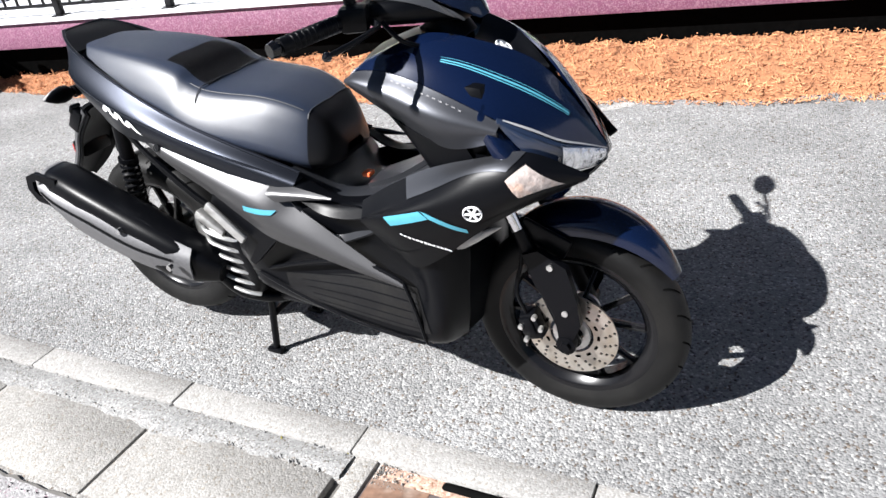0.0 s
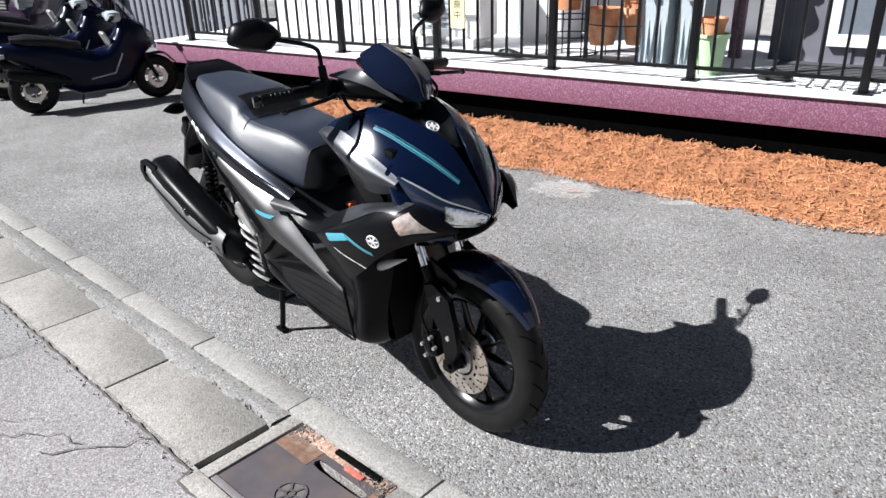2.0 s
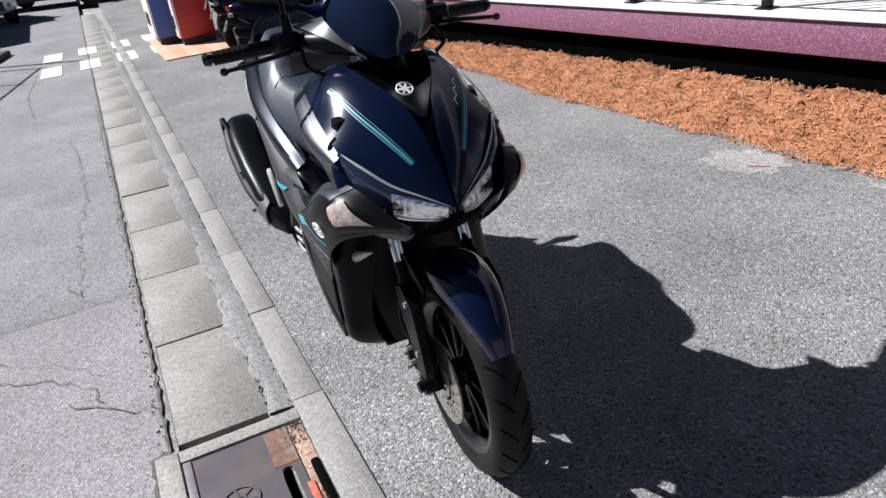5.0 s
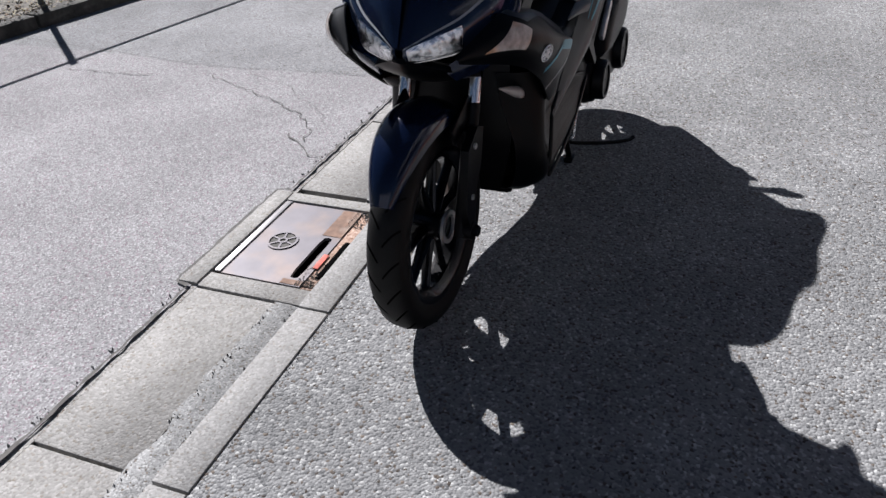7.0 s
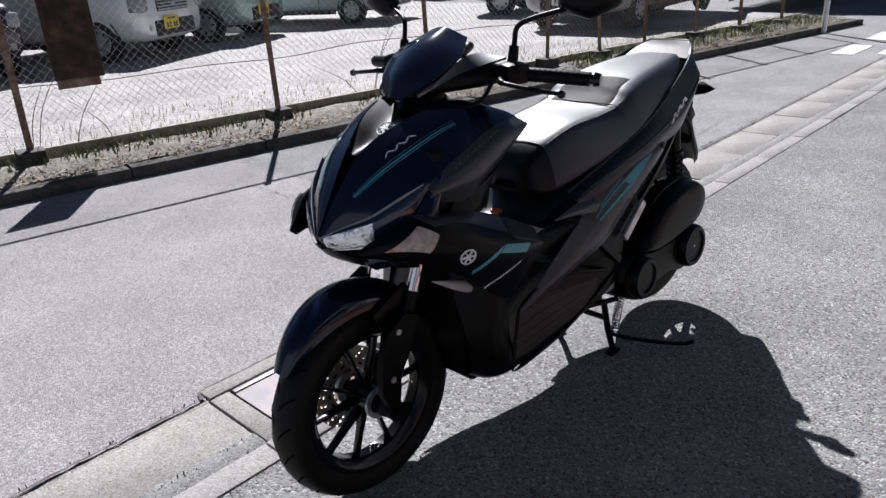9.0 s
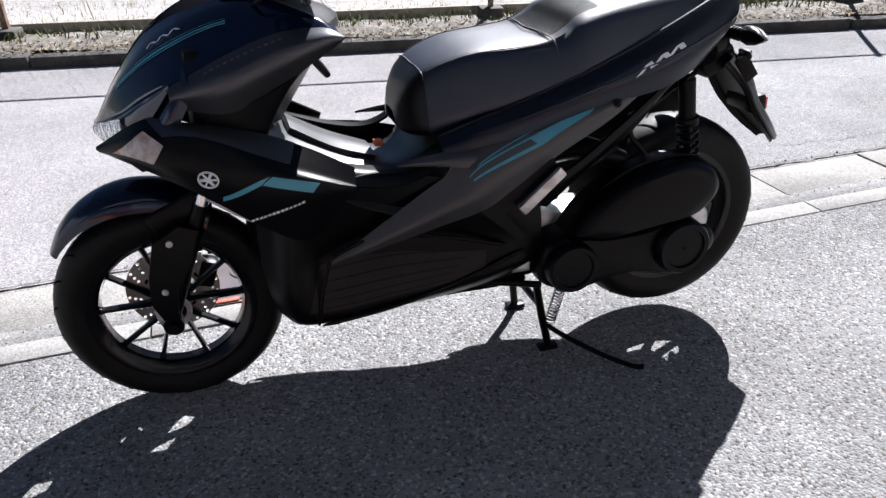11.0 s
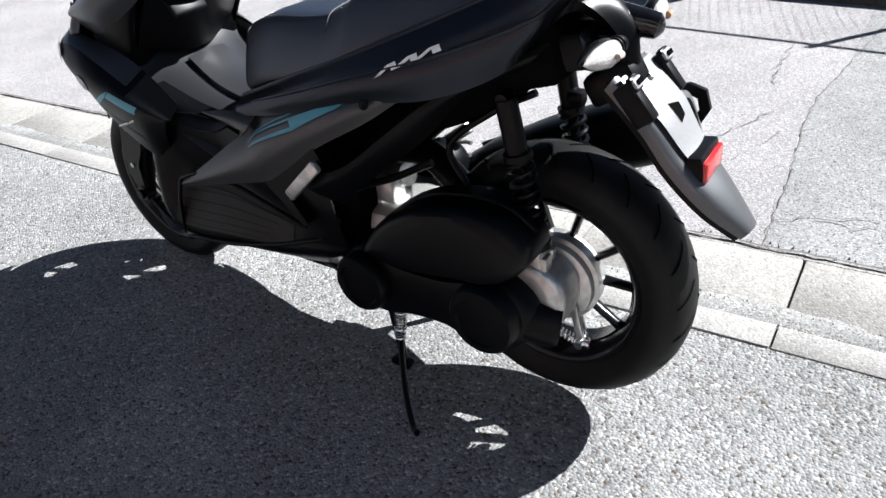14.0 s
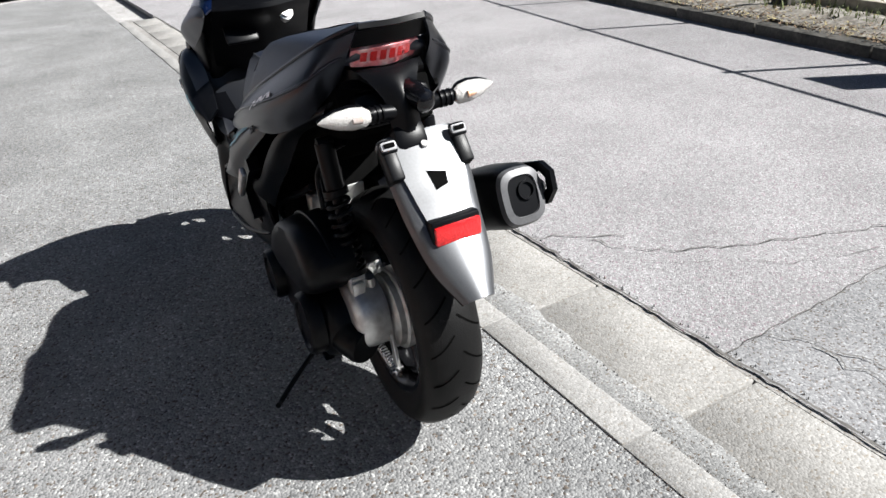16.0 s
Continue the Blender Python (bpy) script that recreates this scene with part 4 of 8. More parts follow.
def car(label, paint, at, L, W, hood_z, hood_l, roof, lean, plate, grille=True, round_nose=0.1, hub=M_HUB, back=False):
    """A parked car, its nose at x = 0 and its tail at x = -L."""
    c = thing("parked_car", label, "car", "cars in the car park")
    w = W / 2
    b = B()
    hm, blunt = (hood_z - 0.22) / 2, hood_l < 0.8
    st = [(0.0, 0.22 + hm * (0.90 if blunt else 0.72), hm * (0.66 if blunt else 0.45), w * 0.84), (-0.04, 0.22 + hm * (0.93 if blunt else 0.76), hm * (0.82 if blunt else 0.62), w * 0.93), (-0.16, 0.22 + hm * (0.97 if blunt else 0.84), hm * (0.95 if blunt else 0.80), w * 0.98), (-0.5, 0.22 + hm, hm, w),
          (-hood_l, 0.22 + (hood_z + 0.06 - 0.22) / 2, (hood_z + 0.06 - 0.22) / 2, w), (-L * 0.6, 0.62, 0.42, w), (-L + 0.3, 0.62, 0.42, w), (-L + 0.05, 0.62, 0.36, w * 0.95), (-L, 0.6, 0.26, w * 0.86)]
    loft(b, [ring_x(*s, e=0.42) for s in st])
    part("body", b, paint, c, "painted car body", 50)
    g = B()
    top = roof - 0.02
    z0 = hood_z + 0.02
    gst = [(-hood_l + 0.05, z0, 0.05, w * 0.90), (-hood_l - lean * 0.5, (z0 + top) / 2 * 0.98, (top - z0) * 0.30 + 0.12, w * 0.88), (-hood_l - lean, (z0 + top) / 2, (top - z0) / 2 + 0.06, w * 0.84),
           (-L * 0.7, (z0 + top) / 2, (top - z0) / 2 + 0.06, w * 0.84), (-L + 0.25, (z0 + top) / 2 - 0.02, (top - z0) / 2 + 0.04, w * 0.83), (-L + 0.08, z0 + 0.1, 0.2, w * 0.8)]
    loft(g, [ring_x(*s, e=0.4) for s in gst])
    part("glasshouse", g, M_TINT, c, "dark car windows", 50)
    part("roof", box(B(), (-(hood_l + lean + L) / 2 + 0.02, 0, roof + 0.02), (L - hood_l - lean - 0.15, W * 0.76, 0.06), None, 0.025), paint, c)
    for sd in (1, -1):
        for x0, x1, nm in ((-hood_l, -hood_l - lean, "front_pillar"), (-L * 0.62, -L * 0.62 - 0.03, "door_pillar"), (-L + 0.12, -L + 0.3, "rear_pillar")):
            part(nm, tube(B(), [(x0, sd * w * 0.90, z0 - 0.02), ((x0 + x1) / 2, sd * w * 0.885, (z0 + top) / 2), (x1, sd * w * 0.80, top + 0.03)], 0.035, 8), paint, c)
        part("door_mirror", box(B(), (-hood_l - 0.2, sd * (w + 0.09), z0 + 0.07), (0.09, 0.17, 0.12), None, 0.03), paint, c)
        part("head_lamp", box(B(), (-0.105, sd * w * 0.76, hood_z - 0.27), (0.22, 0.30, 0.19), Matrix.Rotation(radians(-18 * sd), 3, "Z"), 0.04), M_CARLAMP, c, "clear head lamp")
        part("sill", box(B(), (-L / 2, sd * (w - 0.03), 0.24), (L * 0.5, 0.06, 0.08), None, 0.02), M_CARBLACK, c)
        part("door_gap", box(B(), (-hood_l - 0.35, sd * w * 0.998, 0.62), (0.008, 0.012, 0.6)), M_CARBLACK, c)
        part("tail_lamp", box(B(), (-L + 0.05, sd * w * 0.82, 0.85), (0.1, 0.12, 0.22), None, 0.03), M_REDLENS, c)
        for x in (-0.68, -L + 0.62):
            wh = part("wheel", lathe(B(), [(-0.085, 0.17), (-0.09, 0.20), (-0.085, 0.255), (-0.05, 0.278), (0.05, 0.278), (0.085, 0.255), (0.09, 0.20), (0.085, 0.17)], (x, sd * (w - 0.085), 0.278), (0, 1, 0), 32), M_CARRUB, c, "car tyre")
            h = lathe(B(), [(sd * 0.060, 0.172), (sd * 0.086, 0.168), (sd * 0.072, 0.12), (sd * 0.080, 0.05), (sd * 0.085, 0.001)], (x, sd * (w - 0.085), 0.278), (0, 1, 0), 28)
            part("wheel_cover", h, hub, wh)
            for k in range(7):
                t = 2 * math.pi * k / 7
                part("cover_slot", box(B(), (x + 0.125 * math.cos(t), sd * (w + 0.001), 0.278 + 0.125 * math.sin(t)), (0.05, 0.02, 0.028), Matrix.Rotation(-t, 3, "Y"), 0.006), M_CARBLACK, wh)
            part("wheel_arch", lathe(B(), [(-0.03, 0.31), (0.006, 0.315), (0.006, 0.29), (-0.03, 0.285)], (x, sd * w * 0.985, 0.285), (0, sd, 0), 32, True), M_CARBLACK, c)
    if grille:
        gr = part("grille", box(B(), (-0.035, 0, hood_z - 0.29), (0.1, W * 0.48, 0.17), None, 0.02), M_CARBLACK, c, "dark grille with bright bars")
        for k in range(4):
            part("grille_bar", box(B(), (0.018, 0, hood_z - 0.35 + 0.04 * k), (0.010, W * 0.46, 0.018)), M_HUB, gr)
    part("lower_intake", box(B(), (-0.01, 0, 0.40), (0.06, W * 0.60, 0.20), None, 0.02), M_CARBLACK, c)
    for sd in (1, -1):
        part("fog_lamp", cyl(B(), (-0.04, sd * w * 0.72, 0.42), (0.0, sd * w * 0.72, 0.42), 0.045, n=18), M_CLEARSIG, c)
    for x, dx in ((0.03, 1),) if not back else ((-L - 0.02, -1),):
        zz = 0.46 if not back else 0.80
        pl = part("number_plate", box(B(), (x, -0.12 if grille and not back else 0, zz), (0.012, 0.33, 0.165), None, 0.004), plate, c, "number plate with plain bars")
        for k, (yy, dz, wd, hh) in enumerate(((-0.10, -0.03, 0.03, 0.07), (-0.04, -0.03, 0.03, 0.07), (0.05, -0.03, 0.03, 0.07), (0.10, -0.03, 0.03, 0.07), (0, 0.055, 0.16, 0.022))):
            part("plate_bar", box(B(), (x + dx * 0.008, (-0.12 if grille and not back else 0) + yy, zz + dz), (0.004, wd, hh)), M_INK, pl)
    part("bonnet_badge", lathe(B(), [(0, 0.035), (0.012, 0.03), (0.014, 0.001)], (0.02, 0, hood_z - 0.29), (1, 0, 0), 18), M_HUB, c)
    c.matrix_world = at
    return c


def paint(name, col):
    return mat(name, col, 0.22, 0.15, grain=0.04, scale=200, coat=0.8)


P_WHITE, P_MINT, P_BLUE, P_PURPLE, P_SILVER, P_VAN = paint("white_car_paint", (0.80, 0.81, 0.82)), paint("mint_car_paint", (0.36, 0.50, 0.46)), paint("pale_blue_car_paint", (0.50, 0.58, 0.64)), paint("dark_plum_car_paint", (0.03, 0.018, 0.035)), paint("silver_car_paint", (0.40, 0.40, 0.39)), paint("van_white_paint", (0.68, 0.68, 0.67))
PZ = 0.125
car("white kei hatchback parked nose to the fence", P_WHITE, pose(-2.80, -8.74, PZ, 0, 0, 118) @ Matrix.Scale(1.02, 4), 3.4, 1.475, 0.98, 0.72, 1.62, 0.55, M_PLATEY)
car("mint green boxy kei wagon parked nose to the fence", P_MINT, pose(-4.79, -9.45, PZ, 0, 0, 118) @ Matrix.Scale(1.01, 4), 3.4, 1.475, 1.06, 0.50, 1.78, 0.35, M_PLATEY)
car("pale blue hatchback parked in the car park", P_BLUE, pose(-7.57, -9.14, PZ, 0, 0, 112) @ Matrix.Scale(0.93, 4), 4.2, 1.70, 0.96, 1.05, 1.46, 0.85, M_PLATEW, grille=False)
car("dark plum kei car parked nose to the fence", P_PURPLE, pose(-0.12, -8.52, PZ, 0, 0, 96) @ Matrix.Scale(0.95, 4), 3.4, 1.475, 1.0, 0.62, 1.66, 0.45, M_PLATEY)
car("pale blue van seen from behind in the car park", P_BLUE, pose(-9.06, -8.36, PZ, 0, 0, -70) @ Matrix.Scale(0.93, 4), 4.2, 1.70, 1.05, 0.7, 1.9, 0.4, M_PLATEW, back=True)
car("silver wagon parked close behind the fence", P_SILVER, pose(-6.75, -4.81, PZ, 0, 0, 6) @ Matrix.Scale(0.94, 4), 4.3, 1.69, 0.98, 0.95, 1.5, 0.7, M_PLATEW)
car("white van parked close behind the fence", P_VAN, pose(-11.34, -3.83, PZ, 0, 0, 2) @ Matrix.Scale(0.94, 4), 4.4, 1.70, 1.10, 0.55, 1.95, 0.35, M_PLATEW)

# low wall and guard rail at the back of the car park
gr = thing("guard_rail", "white steel guard rail at the back of the car park", "guard rail")
for z in (0.45, 0.75):
    part("beam", fs_box(B(), -22, 4, -15.06, -15.0, z, z + 0.16, 0.02), M_PLASTIC_W, gr)
for k in range(14):
    part("rail_post", cyl(B(), fsp(-21 + 1.9 * k, -15.1, 0.1), fsp(-21 + 1.9 * k, -15.1, 0.95), 0.05, n=12), M_PLASTIC_W, gr)
back = tagged(new("wall_south"), "grey block wall and house fronts behind the car park", "wall", kind="structure")
part("block_wall", fs_box(B(), -26, 12, -17.2, -17.0, 0, 1.7), M_OLDKERB, back)
part("house_front", fs_box(B(), -25, -8, -21, -18, 0, 6.5), M_WALLWHITE, back)
part("house_front", fs_box(B(), -7, 10, -22, -19, 0, 6.0), M_WALLGREY, back)
for k in range(8):
    part("window", fs_box(B(), -23.5 + 2.0 * k, -22.4 + 2.0 * k, -18.0, -17.96, 2.4, 3.7), M_TINT, back)

# the lane's far end: zebra stripes, marker posts, flower of signs
for k in range(5):
    for q in range(2):
        sheet("zebra_stripe", M_PAINTWHITE, -7.41 - 1.30 * q - 0.12 * k, -6.64 - 1.30 * q - 0.12 * k, -1.26 + 0.43 * k, -1.03 + 0.43 * k, 0.001, "worn white crossing stripe", 0.006)
mark = thing("marker_post", "slim white road marker post", "post")
part("pole", cyl(B(), (-8.46, -1.90, 0), (-8.46, -1.90, 1.3), 0.035, n=14), M_PLASTIC_W, mark)
part("cap", cyl(B(), (-8.46, -1.90, 1.3), (-8.46, -1.90, 1.34), 0.037, 0.02, n=14), M_ORANGE, mark)
# orange tiled pad with two upright machines on it
pad = tagged(new("pavement"), "pad of worn orange paving tiles beside the kerb", "paving", kind="structure")
_tb = B()
box(_tb, (0, 0, 0), (0.292, 0.262, 0.03), bevel=0.004)
_tile = mesh("paving_tile", _tb, mat("orange_paving", (0.56, 0.27, 0.17), 0.85, grain=0.25, scale=30, bump=0.3, wear=(0.62, 0.38, 0.28), wscale=9, vary=0.1))
for kx in range(7):
    for ky in range(3):
        o = new("paving_tile", _tile)
        o.parent = pad
        o.matrix_world = pose(-8.06 + 0.29 * kx, 0.2 + 0.265 * ky, 0.0, 0, 0, 0)
for nm, lab, x, y, w, d, h, col in (("blue_cabinet", "upright blue vending cabinet on orange paving", -7.89, 0.48, 0.89, 0.66, 1.80, (0.03, 0.09, 0.36)), ("red_cabinet", "narrow red cabinet beside a blue vending cabinet", -7.22, 0.60, 0.35, 0.42, 1.62, (0.36, 0.02, 0.02))):
    vm = thing(nm, lab, "cabinet")
    pm = mat(nm + "_paint", col, 0.4, grain=0.08)
    part("body", box(B(), (x, y, 0.055 + h / 2), (w, d, h - 0.08), None, 0.015), pm, vm)
    part("plinth", box(B(), (x, y, 0.055), (w * 0.94, d * 0.94, 0.09)), M_CARBLACK, vm)
    part("front_frame", box(B(), (x, y - d / 2 - 0.012, 0.055 + h / 2), (w * 0.98, 0.03, h - 0.10), None, 0.008), M_PLASTIC_W, vm, "white front frame")
    part("front_panel", box(B(), (x, y - d / 2 - 0.030, h * 0.66), (w * 0.84, 0.012, h * 0.52), None, 0.004), M_TINT, vm, "dark front panel")
    part("tray_slot", box(B(), (x, y - d / 2 - 0.030, h * 0.18), (w * 0.5, 0.014, 0.16), None, 0.004), M_CARBLACK, vm)
crosswall = tagged(new("wall_west"), "dim house fronts and hedges at the end of the lane", "wall", kind="structure")
part("hedge_wall", box(B(), (-27, -6, 0.9), (0.4, 26, 1.8)), M_OLDKERB, crosswall)
part("house_front", box(B(), (-31, -10, 3), (5, 12, 6)), M_WALLGREY, crosswall)
part("house_front", box(B(), (-31, 4, 3.4), (5, 13, 6.8)), M_WALLWHITE, crosswall)
for k in range(10):
    part("window", box(B(), (-28.47, -14.5 + 2.4 * k, 2.6), (0.06, 1.2, 1.3)), M_TINT, crosswall)
car("white hatchback parked at the end of the lane", P_WHITE, pose(-14.5, -2.44, 0, 0, 0, 20) @ Matrix.Scale(0.94, 4), 3.9, 1.65, 0.98, 0.9, 1.5, 0.7, M_PLATEW)
car("dark plum car parked at the end of the lane", P_PURPLE, pose(-17.5, 0.6, 0, 0, 0, 60), 4.0, 1.68, 0.98, 0.9, 1.5, 0.7, M_PLATEW)

# added wall, out of sight, that closes off the open east side
rear = tagged(new("wall_east"), "unseen grey wall added to close off the lane", "wall", kind="structure")
part("house_front", box(B(), (17, 2, 3), (3, 14, 6)), M_WALLGREY, rear)

# ---- things on the walkway ----
def dk(x, y, z=0.0):
    return DK @ Vector((x, y, DT + z))


def pot(x, y, z, r, h, label, mt=M_TERRA, nest=1):
    p = thing("flower_pot", label, "pot", "pots on the walkway")
    for k in range(nest):
        o = dk(x, y, z + 0.09 * k)
        part("wall", lathe(B(), [(0, 0.001), (0, r * 0.68), (h * 0.82, r * 0.94), (h * 0.82, r), (h, r * 1.02), (h, r * 0.9), (h * 0.5, r * 0.8), (h * 0.3, 0.001)], o, (0, 0, 1), 28), mt, p)
    return p


def stand(x, y, r, h):
    """A wire plant stand: three rings and four legs."""
    s = thing("plant_stand", "thin black wire plant stand", "stand")
    for z in (0.03, h * 0.55, h):
        part("ring", tube(B(), [dk(x + r * math.cos(t), y + r * math.sin(t), z) for t in [2 * math.pi * k / 20 for k in range(21)]], 0.005, 6), M_RAILPAINT, s)
    for k in range(4):
        t = math.pi / 4 + k * math.pi / 2
        part("leg", cyl(B(), dk(x + r * math.cos(t), y + r * math.sin(t), 0), dk(x + r * math.cos(t), y + r * math.sin(t), h + 0.25), 0.005, n=6), M_RAILPAINT, s)


for x, y, z, r, h, n in ((0.18, 0.62, 0.12, 0.13, 0.26, 1), (0.42, 0.72, 0.12, 0.13, 0.26, 2), (-0.18, 0.8, 0.34, 0.13, 0.28, 1), (0.25, 0.7, 0.72, 0.12, 0.25, 1), (0.0, 0.95, 0.62, 0.11, 0.22, 1)):
    pot(x, y, z, r, h, "terracotta-coloured flower pot on a wire stand", nest=n)
stand(0.3, 0.68, 0.26, 0.5)
stand(-0.1, 0.7, 0.2, 0.3)
for k, x in enumerate((0.62, 0.86)):
    bn = thing("storage_bin", "blue-grey lidded plastic bin with a white lid", "bin", "bins on the walkway")
    b = B()
    o = dk(x, 0.62)
    loft(b, [[Vector((o.x + s * 0.1 * (1 if q in (0, 3) else -1) * f, o.y + 0.13 * (1 if q < 2 else -1) * f, o.z + z)) for q in range(4)] for z, f, s in ((0, 0.82, 1), (0.5, 1.0, 1))])
    part("tub", b, M_PLASTIC_G, bn)
    for q in range(5):
        part("rib", box(B(), (o.x - 0.085 + 0.042 * q, o.y - 0.118, o.z + 0.26), (0.012, 0.02, 0.46), Matrix.Rotation(radians(-4), 3, "X")), M_PLASTIC_G, bn)
    part("lid", box(B(), (o.x, o.y, o.z + 0.54), (0.24, 0.30, 0.09), None, 0.03), M_PLASTIC_W, bn, "white plastic lid")
    part("lid_clip", box(B(), (o.x, o.y - 0.155, o.z + 0.50), (0.06, 0.02, 0.09), None, 0.008), M_PLASTIC_W, bn)
for k in range(3):
    sk = thing("white_sack", "plump white sack lying on the bins", "sack", "sacks on the walkway")
    o = dk(0.70 + 0.12 * k, 0.75 + 0.06 * k, 0.62 + 0.14 * k)
    b = B()
    rings = []
    for f in (-1, -0.85, -0.5, 0, 0.5, 0.85, 1):
        s = math.sqrt(max(1 - f * f * 0.92, 0.02))
        rings.append([Vector((o.x + 0.27 * f, o.y + 0.17 * s * math.cos(t), o.z + 0.09 + 0.085 * s * math.sin(t) + 0.01 * math.sin(3 * t + 4 * f))) for t in [2 * math.pi * q / 20 for q in range(20)]])
    loft(b, rings)
    part("bag", b, M_PLASTIC_W, sk)
gb = thing("green_bucket", "pale green plastic bucket holding a clay pot", "bucket")
o = dk(1.02, 0.42)
part("tub", lathe(B(), [(0, 0.001), (0, 0.075), (0.24, 0.10), (0.24, 0.112), (0.26, 0.112), (0.26, 0.095), (0.1, 0.08)], o, (0, 0, 1), 28), M_PLASTIC_GREEN, gb)
pot(1.02, 0.42, 0.2, 0.085, 0.16, "small clay pot set in a green bucket")
ac = thing("air_conditioner", "white outdoor air conditioner unit with a grille", "air conditioner")
part("case", deck_box(B(), -1.65, -0.95, 0.75, 1.05, DT + 0.08, DT + 0.68, 0.015), M_PLASTIC_W, ac)
for k in range(9):
    part("grille_slat", deck_box(B(), -1.58, -1.12, 0.735, 0.75, DT + 0.16 + 0.052 * k, DT + 0.18 + 0.052 * k), M_PLASTIC_G, ac)
for x in (-1.55, -1.05):
    part("foot", deck_box(B(), x - 0.05, x + 0.05, 0.72, 1.08, DT, DT + 0.08, 0.01), M_PLASTIC_W, ac)
bx = thing("white_cabinet", "tall white steel cabinet against the wall", "cabinet")
part("body", deck_box(B(), -0.85, -0.45, 1.3, 1.7, DT, DT + 1.6, 0.01), M_WALLWHITE, bx)
part("door", deck_box(B(), -0.84, -0.46, 1.283, 1.297, DT + 0.05, DT + 1.56, 0.004), M_WALLWHITE, bx)
for x, y, l in ((-0.62, 0.45, 0.22), (1.35, 0.35, 0.2)):
    sh = thing("black_shoe", "worn black slip-on shoe on the walkway", "shoe")
    b = B()
    loft(b, [[Vector(dk(x + q * l, y, 0)) + Vector((0, w_ * math.cos(t), 0.005 + hh * (1 + math.sin(t)) / 2)) for t in [2 * math.pi * k / 16 for k in range(16)]] for q, w_, hh in ((0, 0.02, 0.03), (0.15, 0.038, 0.06), (0.5, 0.04, 0.07), (0.8, 0.045, 0.05), (1.0, 0.02, 0.03))])
    part("upper", b, M_CARBLACK, sh)
mt_ = thing("door_mat", "dark grey mat before a door", "mat")
part("mat_sheet", deck_box(B(), 1.35, 2.3, 0.62, 1.08, DT, DT + 0.012, 0.004), mat("mat_fibre", (0.05, 0.05, 0.055), 0.95, grain=0.4, scale=200, bump=0.6), mt_)
gd = thing("floor_grating", "pale slatted floor grating", "grating")
for k in range(9):
    part("slat", deck_box(B(), 1.6 + 0.09 * k, 1.65 + 0.09 * k, 0.18, 0.60, DT, DT + 0.014, 0.003), M_PLASTIC_W, gd)
win = tagged(new("window_1"), "white framed sliding window in the grey room", "window", kind="structure")
part("window_frame", deck_box(deck_box(deck_box(deck_box(B(), 1.62, 1.68, 1.10, 1.148, DT + 0.12, DT + 2.0), 2.9, 2.96, 1.10, 1.148, DT + 0.12, DT + 2.0), 1.68, 2.9, 1.10, 1.148, DT + 0.12, DT + 0.2), 1.68, 2.9, 1.10, 1.148, DT + 1.94, DT + 2.0), M_PLASTIC_W, win)
part("pane", deck_box(B(), 1.68, 2.9, 1.118, 1.128, DT + 0.2, DT + 1.94), mat("frosted_pane", (0.13, 0.15, 0.18), 0.3, grain=0.08), win)

# notices tied to the railing
ban = thing("white_notice", "white notice sheet with red characters on the railing", "notice")
part("sheet", deck_box(B(), -0.74, -0.12, 0.080, 0.086, DT + 0.62, DT + 1.02), M_PLASTIC_W, ban)
yb = thing("yellow_banner", "narrow yellow vertical banner on the railing", "banner")
part("cloth", deck_box(B(), -0.80, -0.68, 0.070, 0.078, DT + 0.26, DT + 1.02), M_YELLOWPAPER, yb)


def text(body, x, y, z, size, material, parent, name="characters"):
    """Writing set upright on the walkway's front."""
    cu = bpy.data.curves.new(name, "FONT")
    cu.body, cu.size, cu.extrude = body, size, 0.0006
    cu.align_x, cu.align_y = "CENTER", "CENTER"
    cu.materials.append(material)
    ob = new(name, cu)
    ob.parent = parent
    ob.matrix_world = DK @ pose(x, y, DT + z, 90, 0, 0)
    return ob


text("禁", -0.47, 0.079, 0.72, 0.10, M_PINKINK, ban)
text("止", -0.33, 0.079, 0.72, 0.10, M_PINKINK, ban)
for k, ch in enumerate("実施中"):
    text(ch, -0.74, 0.069, 0.50 - 0.075 * k, 0.065, M_INK, yb)
for k in range(4):
    part("print_bar", deck_box(B(), -0.775 + 0.002, -0.705, 0.067, 0.0695, DT + 0.66 + 0.085 * k, DT + 0.70 + 0.085 * k), M_INK, yb)


# ---- other two-wheelers on the forecourt ----
M_BIKEBLUE = mat("deep_blue_paint", (0.0014, 0.003, 0.016), 0.25, 0.0, grain=0.05, spec=0.15)


